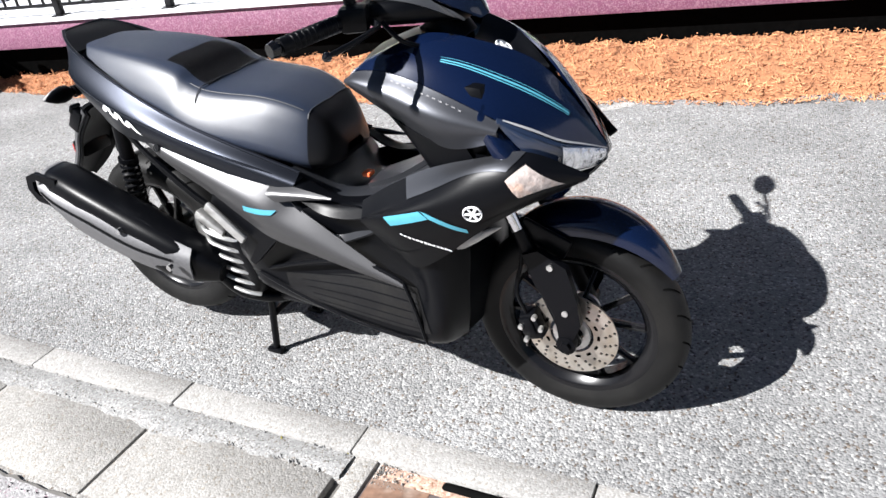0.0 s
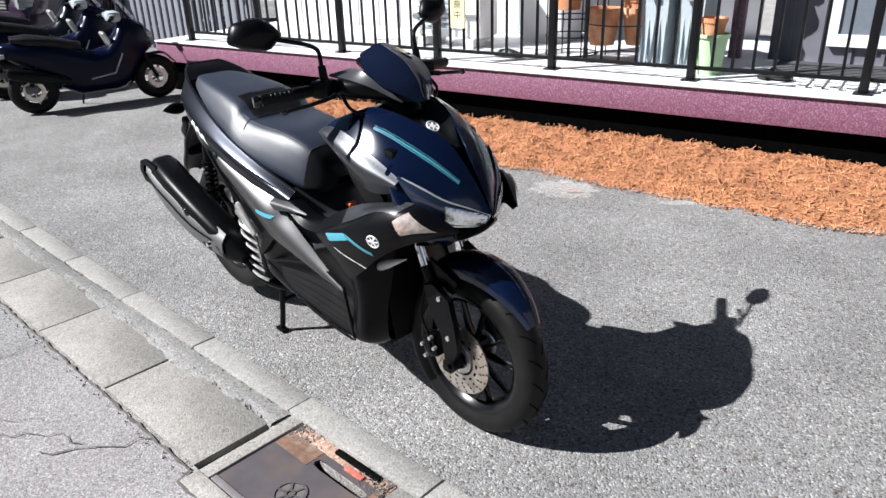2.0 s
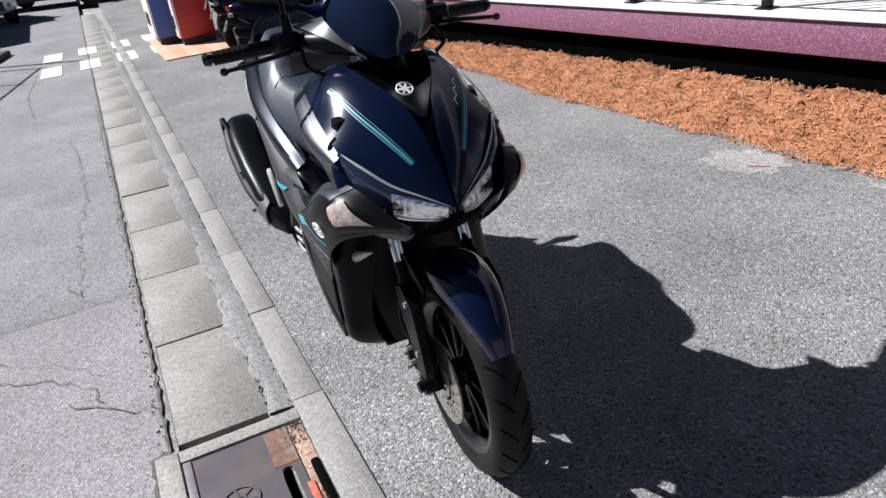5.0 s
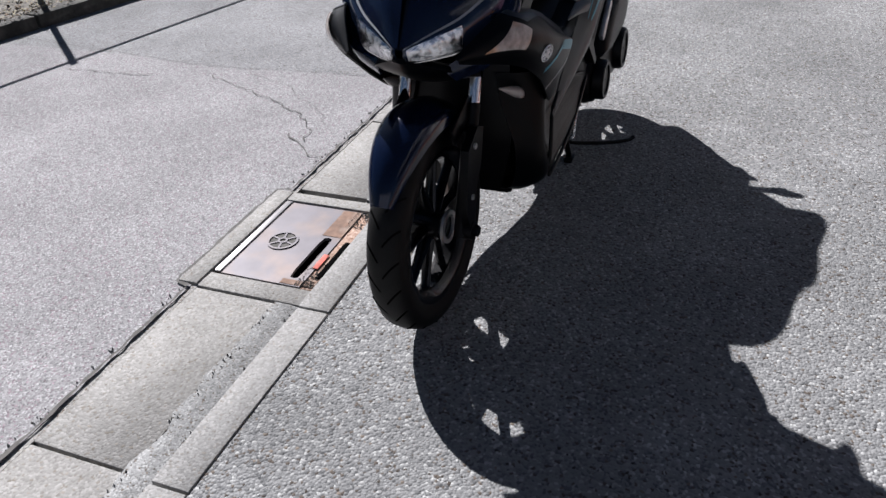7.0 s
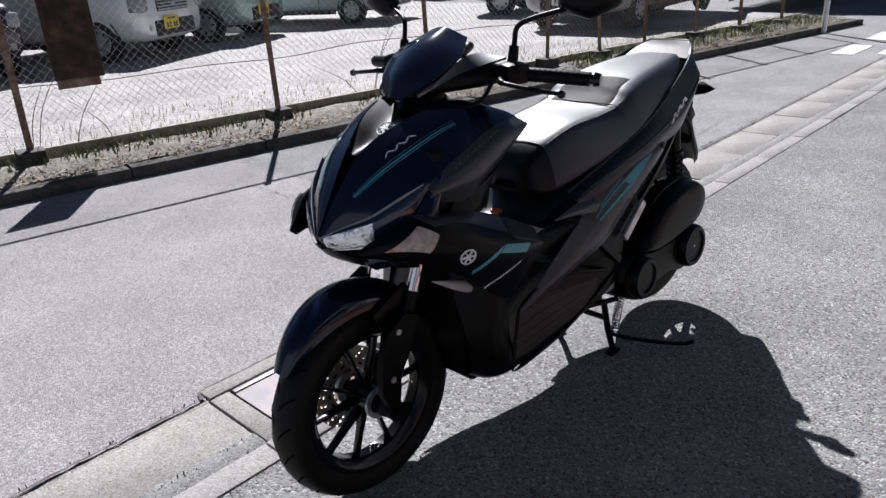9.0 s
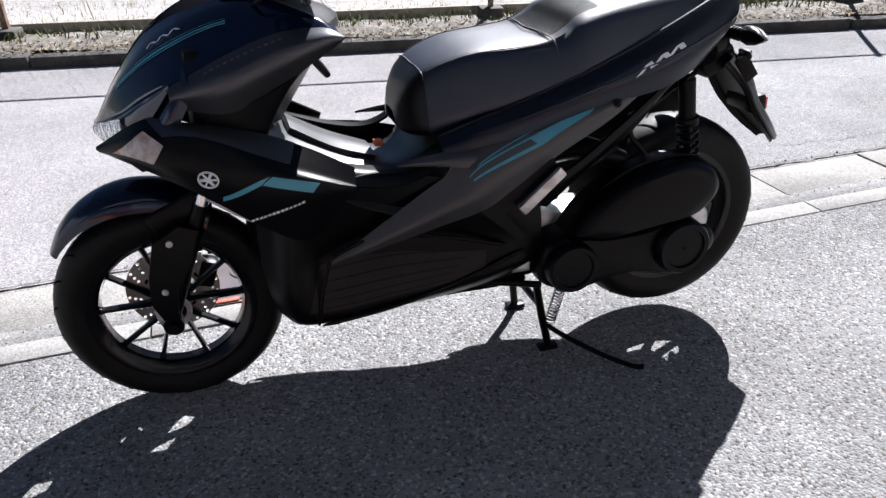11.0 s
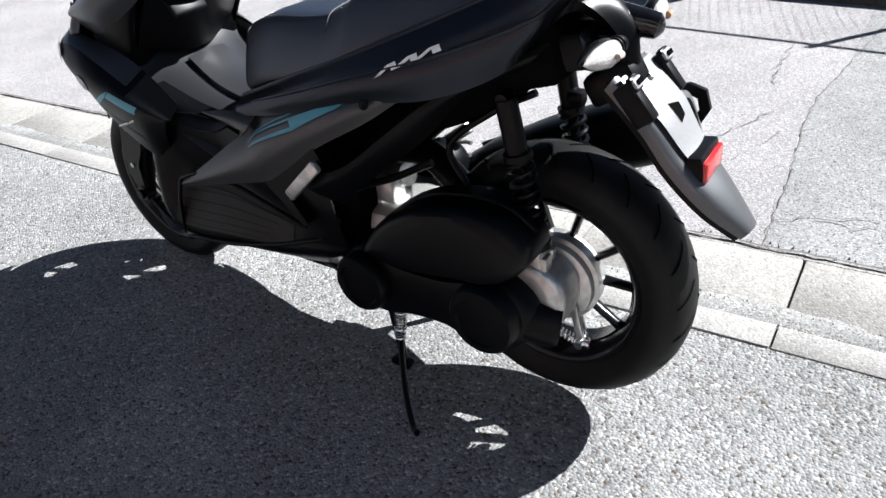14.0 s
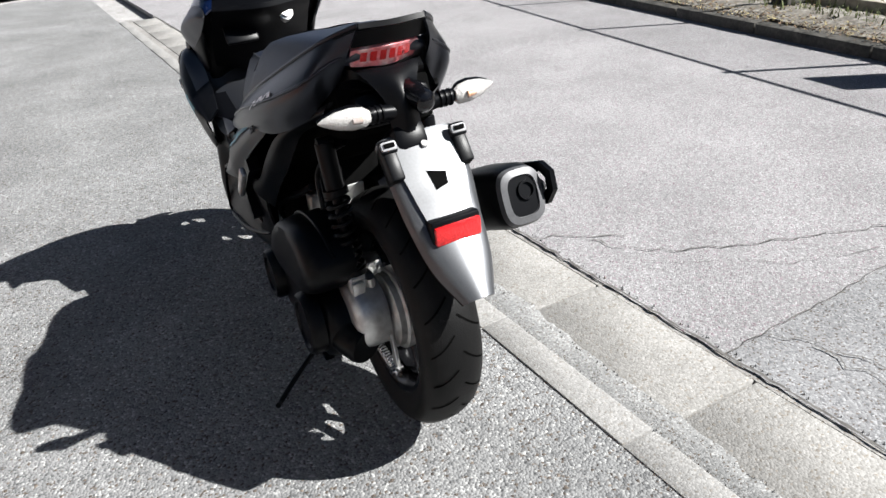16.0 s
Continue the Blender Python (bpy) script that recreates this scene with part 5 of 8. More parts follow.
def parked_scooter(label, paintm, at, box_top=False):
    """A large touring scooter; rear axle over x = 0, nose along +x."""
    s = thing("parked_scooter", label, "scooter", "two-wheelers on the forecourt")
    for nm, x, r in (("rear_wheel", 0.0, 0.27), ("front_wheel", 1.40, 0.27)):
        w = part(nm, lathe(B(), [(0.065 * math.sin(t), r - 0.065 + 0.065 * math.cos(t)) for t in [2 * math.pi * k / 14 for k in range(14)]], (x, 0, r), (0, 1, 0), 40, True), M_RUBBER, s)
        part("rim", lathe(B(), [(-0.05, r - 0.09), (-0.05, r - 0.11), (0.05, r - 0.11), (0.05, r - 0.09)], (x, 0, r), (0, 1, 0), 36), M_RIM, w)
        for k in range(5):
            t = 2 * math.pi * k / 5
            part("spoke", cyl(B(), (x, 0, r), (x + (r - 0.1) * math.cos(t), 0, r + (r - 0.1) * math.sin(t)), 0.016, n=8), M_ALU, w)
        part("brake_disc", lathe(B(), [(-0.072, 0.12), (-0.068, 0.12), (-0.068, 0.07), (-0.072, 0.07)], (x, 0, r), (0, 1, 0), 32, True), M_DISC, w)
    b = B()
    loft(b, [ring_x(x, z, h, wd, 0.62, 22) for x, z, h, wd in ((-0.28, 0.76, 0.04, 0.05), (-0.2, 0.74, 0.09, 0.12), (0.1, 0.64, 0.19, 0.17), (0.3, 0.54, 0.27, 0.19), (0.5, 0.46, 0.29, 0.19), (0.7, 0.42, 0.24, 0.2), (0.88, 0.44, 0.26, 0.2), (1.0, 0.53, 0.33, 0.2), (1.08, 0.63, 0.38, 0.19), (1.18, 0.70, 0.30, 0.17), (1.32, 0.76, 0.18, 0.13), (1.42, 0.74, 0.08, 0.06))])
    part("body", b, paintm, s, "deep blue bodywork", 60)
    st = B()
    loft(st, [ring_x(x, z, h, wd, 0.6, 20) for x, z, h, wd in ((-0.12, 0.86, 0.04, 0.10), (0.05, 0.84, 0.07, 0.15), (0.25, 0.81, 0.06, 0.16), (0.45, 0.76, 0.06, 0.15), (0.6, 0.72, 0.06, 0.1))])
    part("seat", st, M_SEATTOP, s, "black seat")
    part("windscreen", Patch([[(1.22, -0.14, 0.98), (1.27, 0, 1.0), (1.22, 0.14, 0.98)], [(1.05, -0.15, 1.22), (1.09, 0, 1.25), (1.05, 0.15, 1.22)]]).panel(B(), 0.004, 8, 10, (1, 0, 0)), M_SMOKE, s, "smoked windscreen")
    part("handlebar", tube(B(), spline([(0.93, -0.34, 1.02), (1.0, -0.2, 1.04), (1.04, 0, 1.03), (1.0, 0.2, 1.04), (0.93, 0.34, 1.02)]), 0.016, 10), M_BLACK, s)
    part("dash", box(B(), (1.02, 0, 1.03), (0.16, 0.26, 0.12), None, 0.04), M_PLASTIC_G, s, "grey dashboard")
    part("inner_panel", box(B(), (0.90, 0, 0.76), (0.05, 0.24, 0.22), Matrix.Rotation(radians(-22), 3, "Y"), 0.02), M_ALU, s, "pale inner leg panel")
    part("front_lamp", box(B(), (1.37, 0, 0.80), (0.10, 0.20, 0.07), Matrix.Rotation(radians(30), 3, "Y"), 0.02), M_LUG, s, "clear head lamp")
    for sd in (1, -1):
        part("bar_grip", cyl(B(), (0.97, 0.27 * sd, 1.03), (0.92, 0.37 * sd, 1.015), 0.022, n=12), M_BLACK, s)
        part("switch_block", box(B(), (0.98, 0.21 * sd, 1.035), (0.07, 0.07, 0.06), None, 0.015), M_LUG, s)
        part("rear_signal", box(B(), (-0.25, 0.12 * sd, 0.70), (0.07, 0.05, 0.05), None, 0.015), M_LUG, s)
        part("swing_cover", box(B(), (-0.02, 0.11 * sd, 0.30), (0.14, 0.03, 0.09), None, 0.02), M_SHIELD, s)
    part("mudguard", Patch([[(1.66, -0.06, 0.42), (1.67, 0, 0.43), (1.66, 0.06, 0.42)], [(1.52, -0.08, 0.55), (1.53, 0, 0.57), (1.52, 0.08, 0.55)], [(1.32, -0.08, 0.54), (1.32, 0, 0.57), (1.32, 0.08, 0.54)]]).panel(B(), 0.005, 12, 8, (0, 0, 1)), paintm, s)
    for sd in (1, -1):
        part("fork_leg", cyl(B(), (1.26, 0.09 * sd, 0.65), (1.40, 0.09 * sd, 0.27), 0.024, n=14), M_BLACK, s)
        part("mirror", tube(lathe(B(), [(-0.015, 0.001), (-0.012, 0.05), (0.012, 0.055), (0.016, 0.001)], (1.12, 0.30 * sd, 1.22), (1, 0.1 * sd, 0), 20), [(1.1, 0.18 * sd, 1.02), (1.12, 0.24 * sd, 1.12), (1.12, 0.3 * sd, 1.2)], 0.007, 8), M_BLACK, s)
        part("shock_absorber", cyl(B(), (0.12, 0.14 * sd, 0.68), (-0.02, 0.13 * sd, 0.34), 0.024, n=12), M_BLACK, s)
    part("engine", box(box(B(), (0.3, 0.05, 0.35), (0.5, 0.22, 0.2), None, 0.05), (0.05, 0.12, 0.33), (0.35, 0.1, 0.18), None, 0.04), M_BLACK, s)
    mm = B()
    loft(mm, [ring_x(x, z, 0.075 * f, 0.06 * f, 0.8, 18) for x, z, f in ((0.4, 0.36, 0.4), (0.25, 0.40, 0.9), (0.0, 0.46, 1.0), (-0.2, 0.51, 0.95), (-0.24, 0.52, 0.6))])
    for v in mm.verts:
        v.co.y -= 0.2
    part("muffler", mm, M_BLACK, s)
    part("tail_lamp", box(B(), (-0.27, 0, 0.77), (0.05, 0.16, 0.06), None, 0.015), M_REDLENS, s, "red tail lamp")
    part("plate_board", box(B(), (-0.34, 0, 0.58), (0.02, 0.17, 0.14), Matrix.Rotation(radians(25), 3, "Y"), 0.004), M_PLASTIC_W, s, "pale plate board")
    part("rear_hugger", box(B(), (-0.28, 0, 0.62), (0.14, 0.13, 0.03), Matrix.Rotation(radians(40), 3, "Y"), 0.01), M_BLACK, s)
    part("foot_trim", tube(B(), [(0.62, -0.205, 0.36), (0.9, -0.205, 0.40), (1.02, -0.2, 0.62)], 0.009, 8), M_ALU, s, "bright trim strip")
    part("side_stand", cyl(B(), (0.55, 0.12, 0.22), (0.52, 0.26, 0.0), 0.012, n=10), M_BLACK, s)
    if box_top:
        part("top_case", box(B(), (-0.30, 0, 1.02), (0.40, 0.42, 0.30), None, 0.09, 3), M_BLACK, s, "black top case")
        part("case_rack", box(B(), (-0.22, 0, 0.85), (0.3, 0.2, 0.03), None, 0.01), M_ALU, s)
    s.matrix_world = at
    return s


parked_scooter("deep blue touring scooter parked facing the walkway", M_BIKEBLUE, pose(-4.60, 0.83, 0, 0, 0, 76) @ Matrix.Scale(0.765, 4))
parked_scooter("dark touring scooter with a black top case", M_BIKEBLUE, pose(-5.60, 0.89, 0, 0, 0, 77) @ Matrix.Scale(0.82, 4), True)
parked_scooter("dark touring scooter in a row of others", M_GREY, pose(-6.47, 0.99, 0, 0, 0, 78) @ Matrix.Scale(0.865, 4), True)
slat = thing("slat_fence", "dark vertical slat fence behind the parked scooters", "fence")
for k in range(34):
    part("slat", box(B(), (-10.27 + 0.145 * k, 3.2 + 0.02 * k, 0.9), (0.09, 0.03, 1.8), rotz(8), 0.004), M_WALLGREY, slat)
car("grey car parked beyond the scooters", P_PURPLE, pose(-9.08, 1.98, 0, 0, 0, -80), 4.0, 1.66, 0.98, 0.9, 1.5, 0.7, M_PLATEW)

scooter = thing("motor_scooter", "matte dark grey sport scooter with turquoise stripes on its centre stand", "scooter")


def both(name, net, material, label="", thick=0.004, nu=28, nv=14, out=(0, 1, 0), parent=None):
    """A panel on each side. Returns the two patches and objects, left first."""
    made = []
    for side in (1, -1):
        p = Patch(net, side)
        made.append((p, part(name, p.panel(B(), thick, nu, nv, out), material, parent or scooter, label)))
    return made


# tyres and wheels
def wheel(name, o, R, width, tyre_r, rim_r, spoke_w, label):
    """An alloy wheel: tyre with its tread grooves, rim, ten slim spokes in pairs, hub."""
    hub = part(name, cyl(B(), (o[0], -width * 0.42, o[2]), (o[0], width * 0.42, o[2]), 0.036, n=28), M_RIM, scooter, label)
    t = B()
    prof = []
    h = width / 2
    crown = tyre_r
    belly = rim_r + 0.42 * (crown - rim_r)
    prof += [(-h * 0.80, rim_r), (-h * 0.95, rim_r + 0.5 * (belly - rim_r))]
    for k in range(25):
        a = math.pi * (k / 24 - 0.5)
        prof.append((h * math.sin(a), belly + (crown - belly) * max(math.cos(a), 0) ** 0.9))
    prof += [(h * 0.95, rim_r + 0.5 * (belly - rim_r)), (h * 0.80, rim_r), (h * 0.76, rim_r - 0.006), (-h * 0.76, rim_r - 0.006)]
    lathe(t, prof, o, (0, 1, 0), 96, True)
    part("tyre", t, M_RUBBER, hub, "black rubber tyre with curved grooves")
    # strips laid on the rubber; near-black colour paints the grooves' shade
    N = 22
    for k in range(N):
        for sd in (1, -1):
            g = B()
            a0 = 2 * math.pi * (k + (0.5 if sd < 0 else 0)) / N
            pts = []
            for q in range(7):
                s = q / 6
                fr = 0.10 + 0.72 * s
                aa = math.asin(min(fr, 0.97))
                y = sd * h * math.sin(aa)
                rr = belly + (crown - belly) * math.cos(aa) ** 0.9
                th = a0 + (0.05 + 0.20 * s - 0.05 * s * s) * (1.0)
                pts.append((Vector((o[0] + (rr) * math.cos(th), y, o[2] + rr * math.sin(th))), th))
            for (p, th), (p2, th2) in zip(pts, pts[1:]):
                d = (p2 - p).normalized()
                nrm = Vector((math.cos(th), 0, math.sin(th)))
                s_ = d.cross(nrm).normalized() * 0.0022
                vs = [g.verts.new(p + s_ + nrm * 0.0012), g.verts.new(p - s_ + nrm * 0.0012), g.verts.new(p2 - s_ + nrm * 0.0012), g.verts.new(p2 + s_ + nrm * 0.0012)]
                g.faces.new(vs)
            part("tread_groove", g, M_HOLESHADE, hub)
    r = B()
    w = h * 0.80
    lathe(r, [(-w, rim_r + 0.004), (-w, rim_r - 0.008), (-w * 0.9, rim_r - 0.016), (-w * 0.45, rim_r - 0.030), (w * 0.45, rim_r - 0.030), (w * 0.9, rim_r - 0.016), (w, rim_r - 0.008), (w, rim_r + 0.004)], o, (0, 1, 0), 72)
    lathe(r, [(-w * 0.4, rim_r - 0.034), (w * 0.4, rim_r - 0.034)], o, (0, 1, 0), 72)
    part("rim", r, M_RIM, hub, "glossy black rim")
    for k in range(5):
        for sd in (1, -1):
            s = B()
            a, b = radians(72 * k + 18 + 9 * sd), radians(72 * k + 18 + 17 * sd)
            p0 = Vector((o[0] + 0.030 * math.cos(a), 0, o[2] + 0.030 * math.sin(a)))
            p1 = Vector((o[0] + (rim_r - 0.03) * math.cos(b), 0, o[2] + (rim_r - 0.03) * math.sin(b)))
            d = (p1 - p0).normalized()
            c = d.cross(Vector((0, 1, 0)))
            rings = []
            for f, ww, dd in ((0, 0.012, 0.017), (0.5, 0.0085, 0.013), (0.93, 0.010, 0.011), (1.02, 0.017, 0.012)):
                q = p0.lerp(p1, f)
                ww *= spoke_w
                rings.append([q + c * ww + Vector((0, dd * 0.55, 0)), q + c * ww * 0.5 + Vector((0, dd, 0)), q - c * ww * 0.5 + Vector((0, dd, 0)), q - c * ww + Vector((0, dd * 0.55, 0)),
                              q - c * ww - Vector((0, dd * 0.55, 0)), q - c * ww * 0.5 - Vector((0, dd, 0)), q + c * ww * 0.5 - Vector((0, dd, 0)), q + c * ww - Vector((0, dd * 0.55, 0))])
            loft(s, rings)
            part("spoke", s, M_RIM, hub)
    return hub


FA, RA = Vector((1.35, 0, 0.266)), Vector((0.015, 0, 0.325))
fwheel = wheel("front_wheel", FA, 0.266, 0.095, 0.266, 0.198, 0.58, "black alloy front wheel")
rwheel = wheel("rear_wheel", RA, 0.281, 0.142, 0.281, 0.196, 0.80, "black alloy rear wheel")

# front brake
dk = B()
pol = lambda r, a: dk.verts.new((1.35 + r * math.cos(a), -0.0682, 0.266 + r * math.sin(a)))
for band, (r0, r1) in enumerate(((0.078, 0.089), (0.089, 0.101), (0.101, 0.113))):
    for k in range(20):
        a0, a1 = 2 * math.pi * k / 20, 2 * math.pi * (k + 1) / 20
        am, rm = (a0 + a1) / 2, (r0 + r1) / 2
        ah = am + (band - 1) * 0.07
        edge = [pol(r, a) for r, a in ((r1, am), (r1, a1), (rm, a1), (r0, a1), (r0, am), (r0, a0), (rm, a0), (r1, a0))]
        hole = [pol(rm + 0.0042 * math.cos(g), ah + 0.0042 * math.sin(g) / rm) for g in [math.pi * h / 4 for h in range(8)]]
        for h in range(8):
            dk.faces.new((edge[h], edge[(h + 1) % 8], hole[(h + 1) % 8], hole[h]))
bmesh.ops.remove_doubles(dk, verts=dk.verts, dist=0.00005)
bmesh.ops.solidify(dk, geom=dk.faces[:], thickness=0.0044)
lathe(dk, [(0.0022, 0.0785), (-0.0022, 0.0785), (-0.0022, 0.054), (0.0022, 0.054)], (1.35, -0.066, 0.266), (0, 1, 0), 64, True)
disc = part("brake_disc", dk, M_DISC, fwheel, "drilled steel brake disc with a brown tint")
# near-black blocks paint the disc's oval slots as shaded openings
for k in range(14):
    a = 2 * math.pi * k / 14
    part("oval_slot", box(B(), (1.35 + 0.066 * math.cos(a), -0.066, 0.266 + 0.066 * math.sin(a)), (0.009, 0.0062, 0.016), Matrix.Rotation(-a, 3, "Y"), 0.003), M_HOLESHADE, disc)
ca = B()
lathe(ca, [(-0.006, 0.046), (0.006, 0.046), (0.006, 0.03), (-0.006, 0.03)], (1.35, -0.064, 0.266), (0, 1, 0), 32, True)
part("disc_carrier", ca, M_ALU, fwheel)
rg = B()
lathe(rg, [(0.004, 0.042), (-0.004, 0.042), (-0.004, 0.030), (0.004, 0.030)], (1.35, 0.05, 0.266), (0, 1, 0), 40, True)
part("sensor_ring", rg, M_ALU, fwheel, "slotted speed sensor ring")
cp = B()
box(cp, (1.262, -0.082, 0.292), (0.045, 0.05, 0.075), Matrix.Rotation(radians(-20), 3, "Y"), 0.010)
box(cp, (1.255, -0.105, 0.295), (0.034, 0.02, 0.05), Matrix.Rotation(radians(-20), 3, "Y"), 0.007)
cal = part("brake_caliper", cp, M_BLACK, scooter, "black brake caliper with bright bolts")
for z, x in ((0.33, 1.275), (0.262, 1.252), (0.297, 1.24), (0.30, 1.29)):
    part("bolt", cyl(B(), (x, -0.122, z), (x, -0.108, z), 0.006, n=10), M_ALU, cal)
part("brake_hose", tube(B(), spline([(1.25, -0.1, 0.33), (1.235, -0.11, 0.40), (1.25, -0.1, 0.5), (1.22, -0.08, 0.62)]), 0.005, 8), M_BLACK, cal)

# forks
for sd in (1, -1):
    y = 0.088 * sd
    fk = part("fork_leg", cyl(cyl(B(), (1.241, y, 0.55), (1.262, y, 0.50), 0.0165, n=20), (1.262, y, 0.50), (1.362, y, 0.252), 0.021, 0.019, n=20), M_BLACK, scooter, "black telescopic fork leg")
    part("fork_tube", cyl(B(), (1.188, y, 0.675), (1.241, y, 0.55), 0.0150, n=16), M_CHROME, fk)
    part("axle_nut", cyl(cyl(B(), (1.35, y + 0.0, 0.266), (1.35, y + 0.03 * sd, 0.266), 0.024, n=20), (1.35, y + 0.03 * sd, 0.266), (1.35, y + 0.042 * sd, 0.266), 0.014, n=6), M_BLACK, fk)
    cv = B()
    slab(cv, [(1.258, 0.50), (1.295, 0.515), (1.358, 0.48), (1.380, 0.40), (1.388, 0.33), (1.362, 0.27), (1.335, 0.27), (1.325, 0.36), (1.285, 0.42)],
         lambda u, v, s=sd: (Vector((u, s * (0.112 + 0.006 * math.cos((v - 0.4) * 8)), v)), Vector((0, s, 0))), 0.02, 0.06)
    part("fork_cover", cv, M_BLACK, fk, "flat black fork cover")
    for x, z in ((1.322, 0.478), (1.352, 0.36)):
        part("bolt", cyl(B(), (x, sd * 0.110, z), (x, sd * 0.1215, z), 0.0075, n=10), M_ALU, fk)

# front mudguard
fr = []
for k in range(15):
    s = k / 14
    th = radians(37 + 80 * s)
    rr = 0.296 + 0.036 * math.sin(math.pi * min(s * 1.0, 1))
    w = 0.026 + 0.042 * math.sin(math.pi * 0.5 * min(s * 1.7, 1))
    dr = 0.018 + 0.040 * math.sin(math.pi * 0.5 * min(s * 1.5, 1))
    row = []
    for j in range(9):
        q = j / 4 - 1
        r2 = rr - dr * (0.25 * abs(q) + 0.75 * abs(q) ** 2.4)
        row.append((FA.x + r2 * math.cos(th), w * math.sin(q * math.pi / 2), FA.z + r2 * math.sin(th)))
    fr.append(row)
mg = B()
Patch(fr).panel(mg, 0.004, 36, 24, (0, 0, 1))
part("front_mudguard", mg, M_NAVY, scooter, "glossy blue-black front mudguard")
for sd in (1, -1):
    part("mudguard_arm", box(box(B(), (1.30, 0.078 * sd, 0.53), (0.12, 0.012, 0.05), Matrix.Rotation(radians(25), 3, "Y"), 0.005), (1.28, 0.085 * sd, 0.47), (0.05, 0.012, 0.07), None, 0.005), M_BLACK, scooter)

# front bodywork
COWL = [[(1.425, 0.002, 0.732), (1.423, 0.010, 0.731), (1.421, 0.018, 0.729), (1.418, 0.026, 0.727)],
        [(1.368, 0.010, 0.820), (1.362, 0.052, 0.818), (1.350, 0.092, 0.802), (1.340, 0.124, 0.780)],
        [(1.290, 0.030, 0.912), (1.275, 0.088, 0.902), (1.260, 0.140, 0.876), (1.250, 0.184, 0.845)],
        [(1.190, 0.076, 0.966), (1.172, 0.116, 0.958), (1.155, 0.156, 0.935), (1.142, 0.192, 0.896)],
        [(1.080, 0.104, 0.988), (1.065, 0.134, 0.978), (1.052, 0.160, 0.958), (1.042, 0.186, 0.928)],
        [(0.985, 0.130, 0.958), (0.972, 0.146, 0.952), (0.962, 0.160, 0.944), (0.952, 0.174, 0.930)],
        [(0.925, 0.150, 0.926), (0.923, 0.156, 0.924), (0.921, 0.164, 0.920), (0.918, 0.172, 0.915)]]
cowls = both("side_cowl", COWL, M_NAVY, "blue-black front cowl half with turquoise stripe", 0.005, 40, 16)
FLANK = [[(1.262, 0.186, 0.838), (1.258, 0.202, 0.822), (1.262, 0.186, 0.800)], [(1.142, 0.193, 0.895), (1.138, 0.226, 0.852), (1.150, 0.198, 0.782)],
         [(1.042, 0.187, 0.927), (1.036, 0.218, 0.886), (1.045, 0.190, 0.826)], [(0.952, 0.175, 0.929), (0.950, 0.200, 0.908), (0.962, 0.184, 0.872)], [(0.912, 0.180, 0.912), (0.911, 0.184, 0.907), (0.916, 0.182, 0.900)]]
flanks = both("cowl_flank", FLANK, M_FLANK, "matte gunmetal flank of the front cowl", 0.006, 30, 12)
for (p, ob), (fp, fo) in zip(cowls, flanks):
    for dy, dz, w in ((0.0, 0.0, 0.0026), (0.0044, -0.0028, 0.0014), (-0.0032, 0.0021, 0.0009)):
        part("pinstripe", p.laid(B(), ((1.362, 0.058 + dy, 0.818 + dz), (1.130, 0.145 + dy, 0.943 + dz), (1.130, 0.145 + dy + w, 0.943 + dz - w * 0.5), (1.362, 0.058 + dy + w, 0.818 + dz - w * 0.3)), 24, 1, 0.002), M_TURQ, ob, "turquoise pinstripe")
    lt = B()
    for k in range(12):
        s = k / 12
        c = Vector((1.185, 0.195, 0.858)).lerp(Vector((1.03, 0.195, 0.920)), s)
        d = Vector((-0.0065, 0, 0.0027))
        h = Vector((-0.001, 0, -0.0035 if k % 3 else -0.005))
        fp.laid(lt, (c, c + d, c + d + h, c + h), 1, 1, 0.0012)
    part("small_lettering", lt, M_FINE, fo, "row of small silver marks")
lp = cowls[0][0]


def zigzag(bm, patch, a, b, height, n, w, lift=0.0016):
    """Slanted strokes between two places, up and down in turn: a logo reduced to plain bars."""
    a, b, h = Vector(a), Vector(b), Vector(height)
    d = (b - a) / n
    for k in range(n):
        p0 = a + d * k + (h if k % 2 else Vector())
        p1 = a + d * (k + 0.85) + (Vector() if k % 2 else h)
        patch.laid(bm, (p0, p1, p1 + (b - a).normalized() * w, p0 + (b - a).normalized() * w), 3, 1, lift)
    return bm


part("logo", zigzag(B(), lp, (1.285, 0.086, 0.889), (1.215, 0.114, 0.929), (-0.002, -0.009, 0.0015), 6, 0.005, 0.003), M_DECAL, cowls[0][1], "slanted silver logo bars")

# dark channel between the halves, with the round badge
CH = [[(1.420, -0.012, 0.724), (1.424, 0, 0.727), (1.420, 0.012, 0.724)], [(1.360, -0.03, 0.806), (1.362, 0, 0.812), (1.360, 0.03, 0.806)],
      [(1.285, -0.045, 0.890), (1.280, 0, 0.882), (1.285, 0.045, 0.890)], [(1.190, -0.085, 0.950), (1.196, 0, 0.920), (1.190, 0.085, 0.950)], [(1.08, -0.11, 0.975), (1.11, 0, 0.950), (1.08, 0.11, 0.975)]]
part("centre_cowl", Patch(CH).panel(B(), 0.004, 24, 12, (1, 0, 1)), M_GLOSS, scooter, "glossy black centre of the front cowl")
VB = [[(1.302, -0.010, 0.892), (1.305, 0, 0.893), (1.302, 0.010, 0.892)], [(1.252, -0.042, 0.932), (1.250, 0, 0.908), (1.252, 0.042, 0.932)], [(1.210, -0.066, 0.956), (1.212, 0, 0.926), (1.210, 0.066, 0.956)], [(1.13, -0.096, 0.985), (1.14, 0, 0.950), (1.13, 0.096, 0.985)]]
part("nose_trim", Patch(VB).panel(B(), 0.004, 12, 10, (1, 0, 1)), M_BLACK, scooter, "dark V-shaped trim round the badge")


